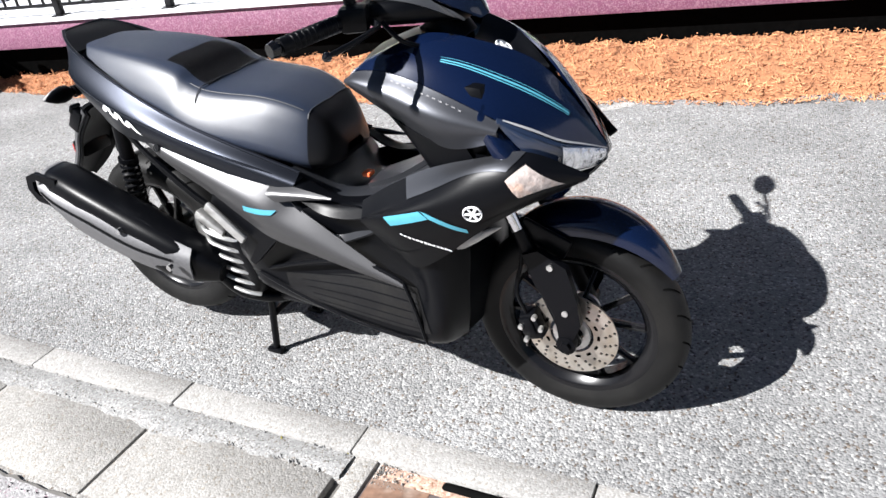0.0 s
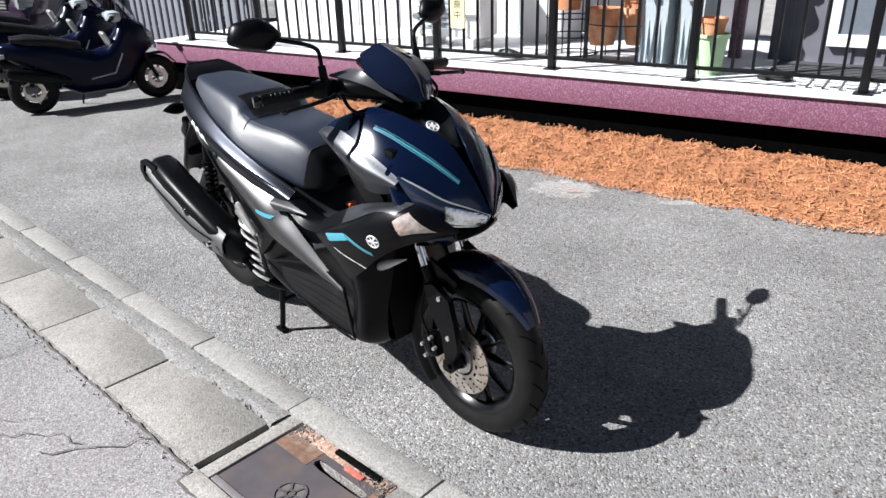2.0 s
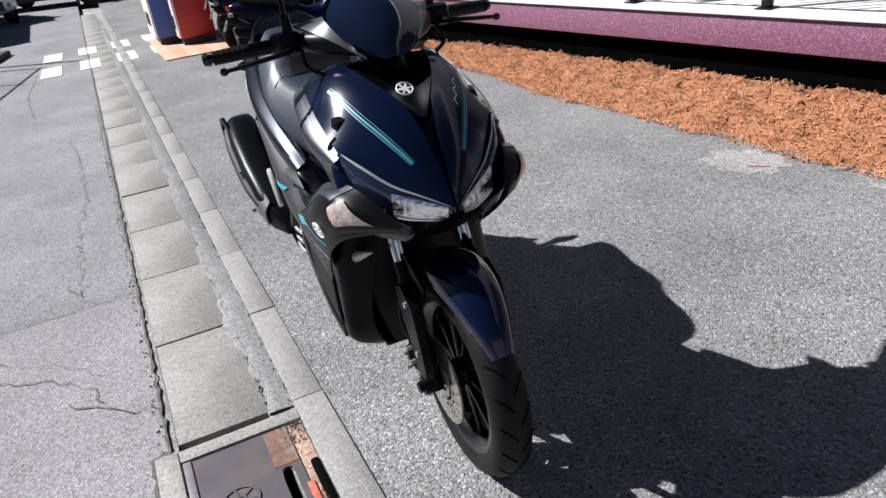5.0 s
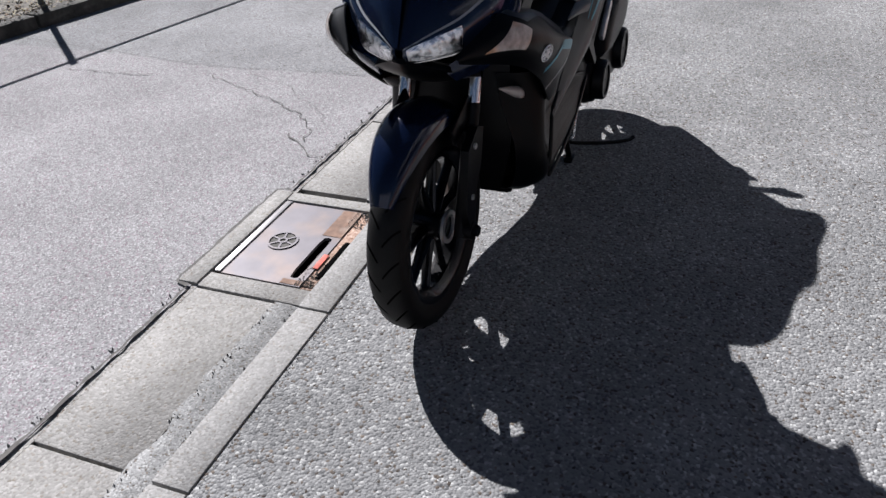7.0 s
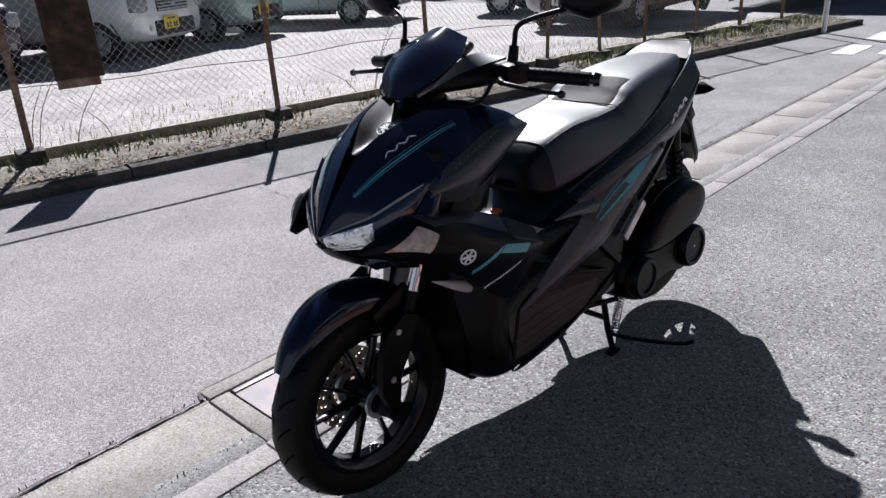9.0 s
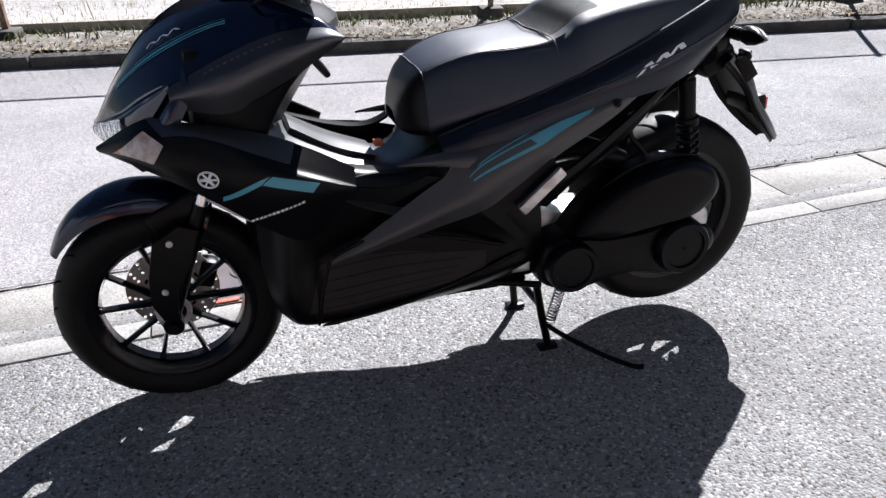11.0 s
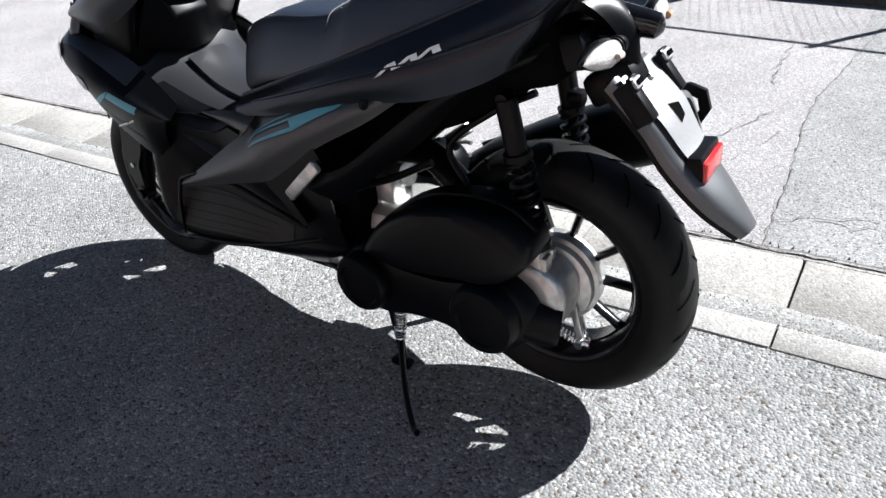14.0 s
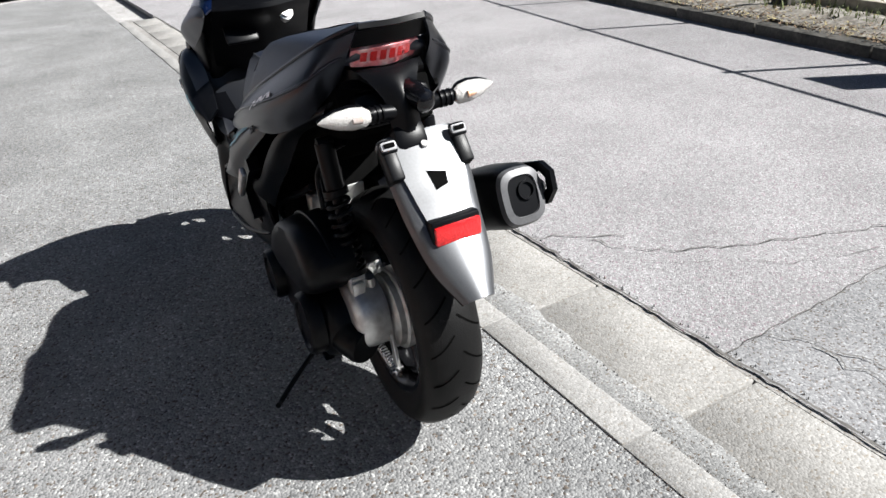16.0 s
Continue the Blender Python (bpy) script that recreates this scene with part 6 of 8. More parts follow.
def badge(o, nrm, r, parent):
    """A round silver emblem: a ring and six petals, with no lettering."""
    d, u, w = frame_of(nrm)
    o = Vector(o)
    bm = B()
    lathe(bm, [(0, r), (0.003, r), (0.004, r * 0.93), (0.003, r * 0.86), (0, r * 0.86)], o, nrm, 36)
    for k in range(6):
        a = radians(60 * k)
        c = o + (u * math.cos(a) + w * math.sin(a)) * r * 0.46 + d * 0.002
        m = Matrix((u * math.cos(a) + w * math.sin(a), -u * math.sin(a) + w * math.cos(a), d)).transposed()
        box(bm, c, (r * 0.62, r * 0.16 if k % 2 else r * 0.26, 0.003), m)
    lathe(bm, [(0.003, r * 0.16), (0.004, 0.0005)], o, nrm, 16)
    part("round_badge", bm, M_DECAL, parent, "round silver badge")


badge((1.206, 0, 0.932), (0.58, 0, 0.81), 0.020, scooter)

# arms of the cowl outside the head lamps, and the chin
ARM = [[(1.225, 0.180, 0.872), (1.220, 0.200, 0.850), (1.222, 0.196, 0.812)], [(1.285, 0.172, 0.790), (1.280, 0.204, 0.770), (1.270, 0.200, 0.735)],
       [(1.338, 0.128, 0.716), (1.335, 0.160, 0.700), (1.318, 0.160, 0.672)], [(1.368, 0.070, 0.672), (1.366, 0.084, 0.660), (1.345, 0.090, 0.640)]]
both("lamp_arm", ARM, M_NAVY, "", 0.01, 20, 10)
CHIN = [[(1.420, -0.022, 0.702), (1.424, 0, 0.698), (1.420, 0.022, 0.702)], [(1.375, -0.085, 0.672), (1.385, 0, 0.660), (1.375, 0.085, 0.672)],
        [(1.30, -0.105, 0.635), (1.30, 0, 0.615), (1.30, 0.105, 0.635)], [(1.20, -0.10, 0.600), (1.20, 0, 0.590), (1.20, 0.10, 0.600)]]
part("chin", Patch(CHIN).panel(B(), 0.012, 18, 12, (0, 0, -1)), M_BLACK, scooter)

# head lamps
LAMP = [[(1.424, 0.010, 0.730), (1.426, 0.010, 0.716), (1.414, 0.010, 0.700)], [(1.388, 0.060, 0.756), (1.398, 0.064, 0.736), (1.392, 0.066, 0.704)],
        [(1.352, 0.108, 0.782), (1.362, 0.116, 0.758), (1.358, 0.114, 0.716)], [(1.308, 0.150, 0.818), (1.316, 0.160, 0.796), (1.308, 0.168, 0.768)], [(1.256, 0.186, 0.848), (1.256, 0.190, 0.842), (1.256, 0.190, 0.836)]]
for p, ob in both("head_lamp", LAMP, M_LAMPDARK, "angular head lamp under a dark lens", 0.004, 24, 10, (1, 0.5, 0)):
    part("reflector", p.strip(B(), ((0.03, 0.20), (0.50, 0.36), (0.50, 0.96), (0.03, 0.95)), 10, 6, 0.0015), M_REFLECT, ob, "bright faceted lamp reflector")
    bl = B()
    p.strip(bl, ((0.02, 0.15), (0.52, 0.30), (0.52, 0.98), (0.02, 0.97)), 12, 8, 0.007)
    lens = part("clear_lens", bl, M_LENS, ob)
    lens.visible_shadow = False
    part("light_guide", p.strip(B(), ((0.50, 0.22), (0.95, 0.30), (0.95, 0.42), (0.50, 0.36)), 12, 2, 0.002), M_LAMPDARK, ob)
    part("daytime_lamp", p.strip(B(), ((0.0, 0.02), (0.96, 0.02), (0.96, 0.16), (0.0, 0.10)), 30, 2, 0.003), M_LUG, ob, "slim pale daytime lamp strip")
    part("lamp_trim", p.strip(B(), ((0.02, 0.95), (0.50, 0.95), (0.50, 0.99), (0.02, 0.99)), 14, 1, 0.0075), M_CHROME, ob, "bright lower lamp edge")

# wings with the badge
WING = [[(1.418, 0.120, 0.716), (1.418, 0.126, 0.712), (1.412, 0.128, 0.706), (1.402, 0.122, 0.698)],
        [(1.318, 0.176, 0.778), (1.322, 0.214, 0.752), (1.315, 0.226, 0.712), (1.296, 0.208, 0.666)],
        [(1.235, 0.192, 0.768), (1.222, 0.232, 0.752), (1.214, 0.256, 0.690), (1.206, 0.232, 0.610)],
        [(1.105, 0.186, 0.732), (1.105, 0.232, 0.698), (1.108, 0.262, 0.655), (1.120, 0.228, 0.540)],
        [(1.005, 0.192, 0.690), (1.005, 0.232, 0.652), (1.008, 0.258, 0.625), (1.040, 0.216, 0.490)],
        [(0.915, 0.202, 0.640), (0.920, 0.228, 0.610), (0.928, 0.240, 0.604), (0.985, 0.214, 0.520)]]
wings = both("leg_shield_wing", WING, M_BLACK, "satin black side wing with a turquoise chevron", 0.005, 36, 20)
for p, ob in wings:
    part("wing_rim", p.strip(B(), ((0.22, 0.0), (0.74, 0.0), (0.70, 0.34), (0.28, 0.34)), 24, 6, 0.002), M_FLANK, ob, "satin grey upper rim")
    part("chevron", p.laid(B(), ((1.092, 0.262, 0.664), (0.998, 0.255, 0.636), (1.014, 0.262, 0.617), (1.112, 0.268, 0.648)), 10, 3, 0.0014), M_TURQ, ob, "turquoise chevron stripe")
    part("chevron", p.laid(B(), ((1.096, 0.262, 0.665), (1.114, 0.268, 0.648), (1.198, 0.255, 0.610), (1.194, 0.256, 0.622)), 4, 10, 0.0014), M_TURQ, ob)
    lt = B()
    for k in range(13):
        c = Vector((1.145, 0.245, 0.560)).lerp(Vector((1.03, 0.25, 0.604)), k / 13)
        p.laid(lt, (c, c + Vector((-0.0062, 0, 0.0024)), c + Vector((-0.0062, 0, -0.0032)), c + Vector((0, 0, -0.0056))), 1, 1, 0.002)
    part("small_lettering", lt, M_DECAL, ob)
    part("lower_edge", p.strip(B(), ((0.12, 0.90), (0.97, 0.88), (0.97, 0.985), (0.12, 0.985)), 20, 3, 0.0009), M_BLACK, ob)
    u, v = p.uv((1.216, 0.262, 0.668))
    badge(p.at(u, v), p.normal(u, v) * p.sg, 0.0205, ob)
    part("turn_signal", p.laid(B(), ((1.374, 0.162, 0.718), (1.308, 0.198, 0.750), (1.280, 0.222, 0.736), (1.300, 0.222, 0.711)), 12, 6, 0.005), M_AMBER, ob, "pale amber turn signal lens")
    sl = B()
    rings = []
    for f, q in ((0.0, 0.10), (0.25, 0.45), (0.55, 0.85), (0.8, 1.0), (0.94, 0.8), (1.0, 0.35)):
        c = Vector((1.228, 0.146, 0.584)).lerp(Vector((1.118, 0.170, 0.534)), f)
        rings.append([Vector((c.x + 0.006 * q * math.cos(t), (c.y + 0.010 * q * math.cos(t)) * p.side, c.z + 0.0165 * q * math.sin(t))) for t in [2 * math.pi * k / 14 for k in range(14)]])
    loft(sl, rings)
    part("side_lamp", sl, M_CLEARSIG, ob, "small clear marker lamp under the wing")

# leg shield and foot boards
BELLY = [[(1.125, 0.100, 0.580), (1.132, 0.120, 0.500), (1.132, 0.150, 0.400), (1.122, 0.150, 0.320), (1.105, 0.130, 0.262), (1.095, 0.09, 0.245)],
         [(1.070, 0.200, 0.580), (1.075, 0.206, 0.500), (1.078, 0.212, 0.420), (1.082, 0.214, 0.340), (1.072, 0.200, 0.272), (1.06, 0.15, 0.236)],
         [(0.970, 0.212, 0.612), (0.975, 0.190, 0.520), (0.985, 0.176, 0.430), (0.990, 0.200, 0.332), (0.985, 0.206, 0.268), (0.98, 0.14, 0.226)],
         [(0.840, 0.190, 0.615), (0.840, 0.176, 0.520), (0.835, 0.166, 0.440), (0.830, 0.196, 0.345), (0.830, 0.204, 0.285), (0.83, 0.13, 0.226)],
         [(0.690, 0.196, 0.580), (0.690, 0.190, 0.500), (0.680, 0.176, 0.420), (0.670, 0.192, 0.352), (0.665, 0.196, 0.300), (0.67, 0.12, 0.232)],
         [(0.560, 0.200, 0.545), (0.550, 0.200, 0.475), (0.540, 0.192, 0.410), (0.535, 0.190, 0.358), (0.530, 0.184, 0.318), (0.54, 0.11, 0.240)],
         [(0.480, 0.190, 0.515), (0.470, 0.190, 0.455), (0.465, 0.182, 0.400), (0.462, 0.172, 0.352), (0.460, 0.160, 0.322), (0.47, 0.10, 0.25)]]
for p, ob in both("lower_fairing", BELLY, M_BLACK, "black lower fairing with a foot board", 0.006, 44, 26):
    part("board_mat", p.strip(B(), ((0.30, 0.44), (0.74, 0.50), (0.72, 0.72), (0.24, 0.70)), 18, 8, 0.002), M_BOARD, ob, "dark ribbed foot board mat")
    rb = B()
    for k in range(5):
        v = 0.47 + 0.05 * k
        p.strip(rb, ((0.30, v), (0.70 - 0.02 * k, v + 0.015), (0.70 - 0.02 * k, v + 0.022), (0.30, v + 0.007)), 14, 1, 0.0022)
    part("board_ribs", rb, M_BLACK, ob)
for sd in (1, -1):
    arc = spline([(0.56, 0.196 * sd, 0.392), (0.66, 0.200 * sd, 0.425), (0.78, 0.200 * sd, 0.455), (0.90, 0.203 * sd, 0.462), (0.985, 0.206 * sd, 0.435)], 6)
    low = spline([(0.515, 0.192 * sd, 0.372), (0.66, 0.202 * sd, 0.325), (0.83, 0.210 * sd, 0.285), (1.02, 0.212 * sd, 0.262)], 6)
    front = spline([(0.985, 0.206 * sd, 0.435), (1.010, 0.212 * sd, 0.36), (1.028, 0.212 * sd, 0.265)], 6)
    for nm, line in (("upper_ridge", arc), ("lower_ridge", low), ("front_ridge", front)):
        part(nm, tube(B(), line, [0.0025] + [0.0055] * (len(line) - 2) + [0.0025], 8), M_BLACK, scooter, "ridge round the foot board")
part("front_skirt", Patch([[(1.10, -0.13, 0.60), (1.135, 0, 0.60), (1.10, 0.13, 0.60)], [(1.125, -0.14, 0.42), (1.15, 0, 0.42), (1.125, 0.14, 0.42)], [(1.095, -0.1, 0.245), (1.115, 0, 0.25), (1.095, 0.1, 0.245)]]).panel(B(), 0.01, 12, 12, (1, 0, 0)), M_BLACK, scooter)
part("belly_pan", box(B(), (0.78, 0, 0.242), (0.62, 0.25, 0.03), None, 0.012), M_BLACK, scooter)
# filler blocks: near-black colour paints the shaded inside of the body
part("frame_core", box(box(box(B(), (1.04, 0, 0.44), (0.12, 0.26, 0.34), None, 0.03), (0.72, 0, 0.41), (0.56, 0.28, 0.32), None, 0.03), (1.15, 0, 0.80), (0.14, 0.20, 0.26), None, 0.03), M_HOLESHADE, scooter, "near-black filler blocks for the shade behind the panels")

# middle tunnel, filler lid and inner leg shield
TUN = [[(1.125, 0.17, 0.765), (1.12, 0.10, 0.772), (1.115, 0, 0.775), (1.12, -0.10, 0.772), (1.125, -0.17, 0.765)],
       [(1.07, 0.19, 0.660), (1.065, 0.10, 0.700), (1.06, 0, 0.704), (1.065, -0.10, 0.700), (1.07, -0.19, 0.660)],
       [(0.98, 0.195, 0.590), (0.975, 0.10, 0.642), (0.97, 0, 0.650), (0.975, -0.10, 0.642), (0.98, -0.195, 0.590)],
       [(0.87, 0.195, 0.530), (0.87, 0.10, 0.596), (0.87, 0, 0.602), (0.87, -0.10, 0.596), (0.87, -0.195, 0.530)],
       [(0.78, 0.195, 0.515), (0.78, 0.10, 0.584), (0.78, 0, 0.592), (0.78, -0.10, 0.584), (0.78, -0.195, 0.515)],
       [(0.68, 0.205, 0.640), (0.68, 0.12, 0.680), (0.68, 0, 0.690), (0.68, -0.12, 0.680), (0.68, -0.205, 0.640)]]
part("tunnel", Patch(TUN).panel(B(), 0.006, 30, 22, (0, 0, 1)), M_TUNNEL, scooter, "satin grey tunnel between the foot boards")
EDGE = [[(1.02, 0.150, 0.664), (1.02, 0.190, 0.662), (1.02, 0.214, 0.640)], [(0.90, 0.145, 0.624), (0.90, 0.190, 0.622), (0.90, 0.214, 0.596)], [(0.80, 0.145, 0.614), (0.80, 0.188, 0.612), (0.80, 0.210, 0.590)], [(0.715, 0.150, 0.654), (0.715, 0.186, 0.650), (0.715, 0.206, 0.628)]]
both("tunnel_edge", EDGE, M_BLACK, "black edge along the tunnel", 0.006, 24, 8, (0, 0, 1))
LID = [[(1.025, 0.058, 0.694), (1.025, 0, 0.700), (1.025, -0.058, 0.694)], [(0.930, 0.064, 0.640), (0.930, 0, 0.646), (0.930, -0.064, 0.640)], [(0.835, 0.055, 0.604), (0.835, 0, 0.609), (0.835, -0.055, 0.604)]]
part("filler_lid", Patch(LID).panel(B(), 0.012, 14, 10, (0, 0, 1)), M_TUNNEL, scooter, "satin grey fuel filler lid")
part("orange_tab", box(B(), (0.812, -0.012, 0.611), (0.022, 0.03, 0.012), None, 0.003), M_ORANGE, scooter, "small orange tab")
INN = [[(1.09, 0.12, 0.980), (1.04, 0, 0.985), (1.09, -0.12, 0.980)], [(0.935, 0.150, 0.930), (0.892, 0, 0.925), (0.935, -0.150, 0.930)], [(0.985, 0.155, 0.862), (0.938, 0, 0.852), (0.985, -0.155, 0.862)], [(1.035, 0.155, 0.800), (0.978, 0, 0.790), (1.035, -0.155, 0.800)], [(1.08, 0.150, 0.735), (1.035, 0, 0.705), (1.08, -0.150, 0.735)]]
SIDE = [[(1.185, 0.196, 0.790), (1.200, 0.188, 0.755)], [(1.110, 0.200, 0.800), (1.130, 0.182, 0.725)], [(1.045, 0.194, 0.826), (1.090, 0.172, 0.715)], [(0.985, 0.182, 0.862), (1.050, 0.165, 0.790)]]
part("inner_core", box(B(), (1.155, 0, 0.79), (0.15, 0.36, 0.24), None, 0.03), M_BLACK, scooter)
both("inner_side", SIDE, M_BLACK, "", 0.006, 14, 6)
part("inner_shield", Patch(INN).panel(B(), 0.008, 20, 16, (-1, 0, 0)), M_BLACK, scooter, "black inner leg shield with a glove box")
part("glove_box_lid", box(B(), (0.958, 0.075, 0.842), (0.016, 0.10, 0.07), Matrix.Rotation(radians(38), 3, "Y"), 0.008), M_BLACK, scooter)
part("key_switch", cyl(cyl(B(), (0.965, -0.07, 0.868), (0.928, -0.07, 0.882), 0.022, n=20), (0.928, -0.07, 0.882), (0.922, -0.07, 0.885), 0.014, n=16), M_ALU, scooter, "bright key switch")

# seat
SEC = [(0.782, 0.678, 0.700, 0.040), (0.774, 0.662, 0.736, 0.078), (0.752, 0.656, 0.778, 0.112), (0.716, 0.660, 0.808, 0.138), (0.66, 0.680, 0.832, 0.158), (0.60, 0.70, 0.845, 0.172), (0.50, 0.724, 0.852, 0.186), (0.44, 0.742, 0.860, 0.190),
       (0.395, 0.760, 0.880, 0.190), (0.355, 0.777, 0.906, 0.186), (0.25, 0.812, 0.928, 0.172), (0.12, 0.85, 0.942, 0.148), (0.02, 0.884, 0.948, 0.118), (-0.04, 0.905, 0.948, 0.088), (-0.062, 0.918, 0.944, 0.066)]
HALF = [(0.0, 0.0), (0.70, 0.0), (0.93, 0.05), (1.0, 0.18), (0.985, 0.30), (0.92, 0.50), (0.84, 0.70), (0.76, 0.87), (0.68, 0.955), (0.54, 0.985), (0.28, 1.0), (0.0, 0.985)]


def seat_ring(x, z0, z1, w):
    """The seat's section: a flat top, shoulders, and sides that slope outwards."""
    h = z1 - z0
    left = [Vector((x, w * a, z0 + h * b)) for a, b in HALF]
    return left + [Vector((q.x, -q.y, q.z)) for q in left[-2:0:-1]]


def dense(sec, n=4):
    P = spline([Vector(s[:3]) for s in sec], n)
    W = spline([Vector((s[3], 0, 0)) for s in sec], n)
    return [(p.x, p.y, p.z, w.x) for p, w in zip(P, W)]


sb = B()
DS = dense(SEC)
loft(sb, [seat_ring(*s) for s in DS])
seat = part("seat", sb, M_SEAT, scooter, "long black vinyl double seat with piped seams", angle=60)
for side in (1, -1):
    pr = [seat_ring(*q)[8 if side > 0 else 14] + Vector((0, side * 0.0008, 0.0012)) for q in DS if 0.40 < q[0] < 0.72]
    part("piping", tube(B(), pr, 0.0013, 6), M_STITCH, seat, "grey piped seam")
row = min(DS, key=lambda q: abs(q[0] - 0.425))
rg_ = seat_ring(*row)
part("piping", tube(B(), spline([q + Vector((0.02 * (1 - abs(q.y) / 0.2), 0, 0.0012)) for q in rg_[6:17]], 3), 0.0013, 6), M_STITCH, seat)
nose = min(DS, key=lambda q: abs(q[0] - 0.722))
part("piping", tube(B(), spline([q + Vector((0.001, 0, 0.0012)) for q in seat_ring(*nose)[7:16]], 3), 0.0014, 6), M_STITCH, seat)
pad = B()
loft(pad, [[p + Vector((0, 0, 0.003)) for p in seat_ring(x, z0 + 0.01, z1, w * 0.80)[7:16]] for x, z0, z1, w in DS if 0.28 < x < 0.44], closed=False)
bmesh.ops.solidify(pad, geom=pad.faces[:], thickness=0.004)
part("step_pad", pad, M_SEATTOP, seat, "dark smooth pad at the seat's step")
nb = B()
loft(nb, [[p + (p - Vector((x, 0, (z0 + z1) / 2))) * 0.012 for p in seat_ring(x, z0, z1, w)] for x, z0, z1, w in DS if x > 0.718])
part("seat_nose", nb, M_SEATNOSE, seat, "smooth black nose of the seat", angle=60)

# tail bodywork
TAIL = [[(0.715, 0.160, 0.672), (0.715, 0.190, 0.655), (0.70, 0.200, 0.640)], [(0.52, 0.182, 0.745), (0.51, 0.216, 0.714), (0.49, 0.212, 0.678)], [(0.35, 0.184, 0.806), (0.34, 0.222, 0.766), (0.32, 0.212, 0.722)],
        [(0.18, 0.164, 0.872), (0.16, 0.204, 0.816), (0.17, 0.196, 0.746)], [(0.02, 0.130, 0.936), (0.0, 0.162, 0.874), (0.055, 0.156, 0.788)],
        [(-0.055, 0.100, 0.966), (-0.042, 0.118, 0.910), (0.005, 0.118, 0.838)], [(-0.100, 0.066, 0.984), (-0.074, 0.086, 0.930), (-0.03, 0.090, 0.880)]]
tails = both("tail_cowl", TAIL, M_GREY, "matte grey tail cowl with silver logo bars", 0.005, 36, 14)
for p, ob in tails:
    part("logo", zigzag(B(), p, (0.275, 0.222, 0.764 + (0.016 if p.side > 0 else -0.006)), (0.150, 0.204, 0.816 + (0.016 if p.side > 0 else -0.006)), (-0.010, 0, 0.022), 6, 0.017, 0.003), M_DECAL, ob, "slanted silver logo bars")
for p, ob in tails:
    part("fold_line", tube(B(), [p.at(u / 20, 0.40 + 0.10 * u / 20) for u in range(1, 20)], [0.0015] + [0.0035] * 17 + [0.0015], 8), M_GREY, ob, "raised fold along the tail")
    part("upper_edge", tube(B(), [p.at(u / 24, 0.02) for u in range(0, 25)], 0.0045, 8), M_GREY, ob, "rounded upper edge")
SPO = [[(0.0, 0.115, 0.938), (-0.01, 0, 0.942), (0.0, -0.115, 0.938)], [(-0.055, 0.101, 0.966), (-0.06, 0, 0.968), (-0.055, -0.101, 0.966)], [(-0.100, 0.066, 0.985), (-0.108, 0, 0.984), (-0.100, -0.066, 0.985)]]
part("tail_spoiler", Patch(SPO).panel(B(), 0.010, 12, 12, (0, 0, 1)), M_BLACK, scooter)
TLB = [[(-0.062, 0.074, 0.932), (-0.084, 0.004, 0.934), (-0.062, -0.066, 0.932)], [(-0.048, 0.075, 0.914), (-0.071, 0.004, 0.914), (-0.048, -0.067, 0.914)], [(-0.036, 0.070, 0.898), (-0.058, 0.004, 0.894), (-0.036, -0.062, 0.898)]]
TLS = [[(-0.098, 0.064, 0.980), (-0.105, 0, 0.980), (-0.098, -0.064, 0.980)], [(-0.060, 0.084, 0.937), (-0.082, 0, 0.939), (-0.060, -0.084, 0.937)]]
part("tail_end", Patch(TLS).panel(B(), 0.006, 8, 10, (-1, 0, 0)), M_BLACK, scooter)
tl = Patch(TLB)
tlo = part("tail_lamp", tl.panel(B(), 0.02, 10, 18, (-1, 0, 0)), M_TAILLENS, scooter, "red and clear tail lamp")
for k in range(6):
    v = 0.13 + 0.125 * k
    part("lamp_cell", tl.strip(B(), ((0.12, v), (0.12, v + 0.085), (0.62, v + 0.085), (0.62, v)), 3, 3, 0.003), M_REDLENS, tlo, "deep red lamp cell")
UND = [[(0.04, 0.10, 0.835), (0.02, 0.0, 0.83), (0.04, -0.10, 0.835)], [(-0.036, 0.076, 0.895), (-0.057, 0, 0.892), (-0.036, -0.076, 0.895)], [(-0.098, 0.034, 0.838), (-0.118, 0, 0.846), (-0.098, -0.034, 0.838)], [(-0.112, 0.032, 0.775), (-0.132, 0, 0.780), (-0.112, -0.032, 0.775)]]
part("lamp_bracket", Patch(UND).panel(B(), 0.02, 14, 12, (-1, 0, 0)), M_BLACK, scooter)
part("tail_underside", box(box(B(), (0.06, 0, 0.79), (0.26, 0.17, 0.07), Matrix.Rotation(radians(12), 3, "Y"), 0.02), (-0.06, 0, 0.808), (0.10, 0.06, 0.05), None, 0.02), M_BLACK, scooter)
LOW = [[(-0.02, 0.118, 0.838), (0.0, 0.128, 0.815), (0.03, 0.112, 0.785)], [(0.17, 0.185, 0.745), (0.15, 0.180, 0.742), (0.12, 0.15, 0.745)], [(0.28, 0.202, 0.668), (0.26, 0.196, 0.655), (0.23, 0.17, 0.640)],
       [(0.42, 0.205, 0.568), (0.39, 0.200, 0.560), (0.35, 0.175, 0.552)], [(0.56, 0.205, 0.530), (0.51, 0.205, 0.500), (0.45, 0.175, 0.468)]]
both("rear_under_panel", LOW, M_BLACK, "", 0.008, 24, 8)
# added near-black blocks paint the shade in the hollow under the tail
part("rear_frame", box(box(B(), (0.33, 0, 0.66), (0.5, 0.22, 0.12), Matrix.Rotation(radians(22), 3, "Y"), 0.03), (0.12, 0, 0.78), (0.3, 0.22, 0.12), Matrix.Rotation(radians(15), 3, "Y"), 0.03), M_HOLESHADE, scooter)

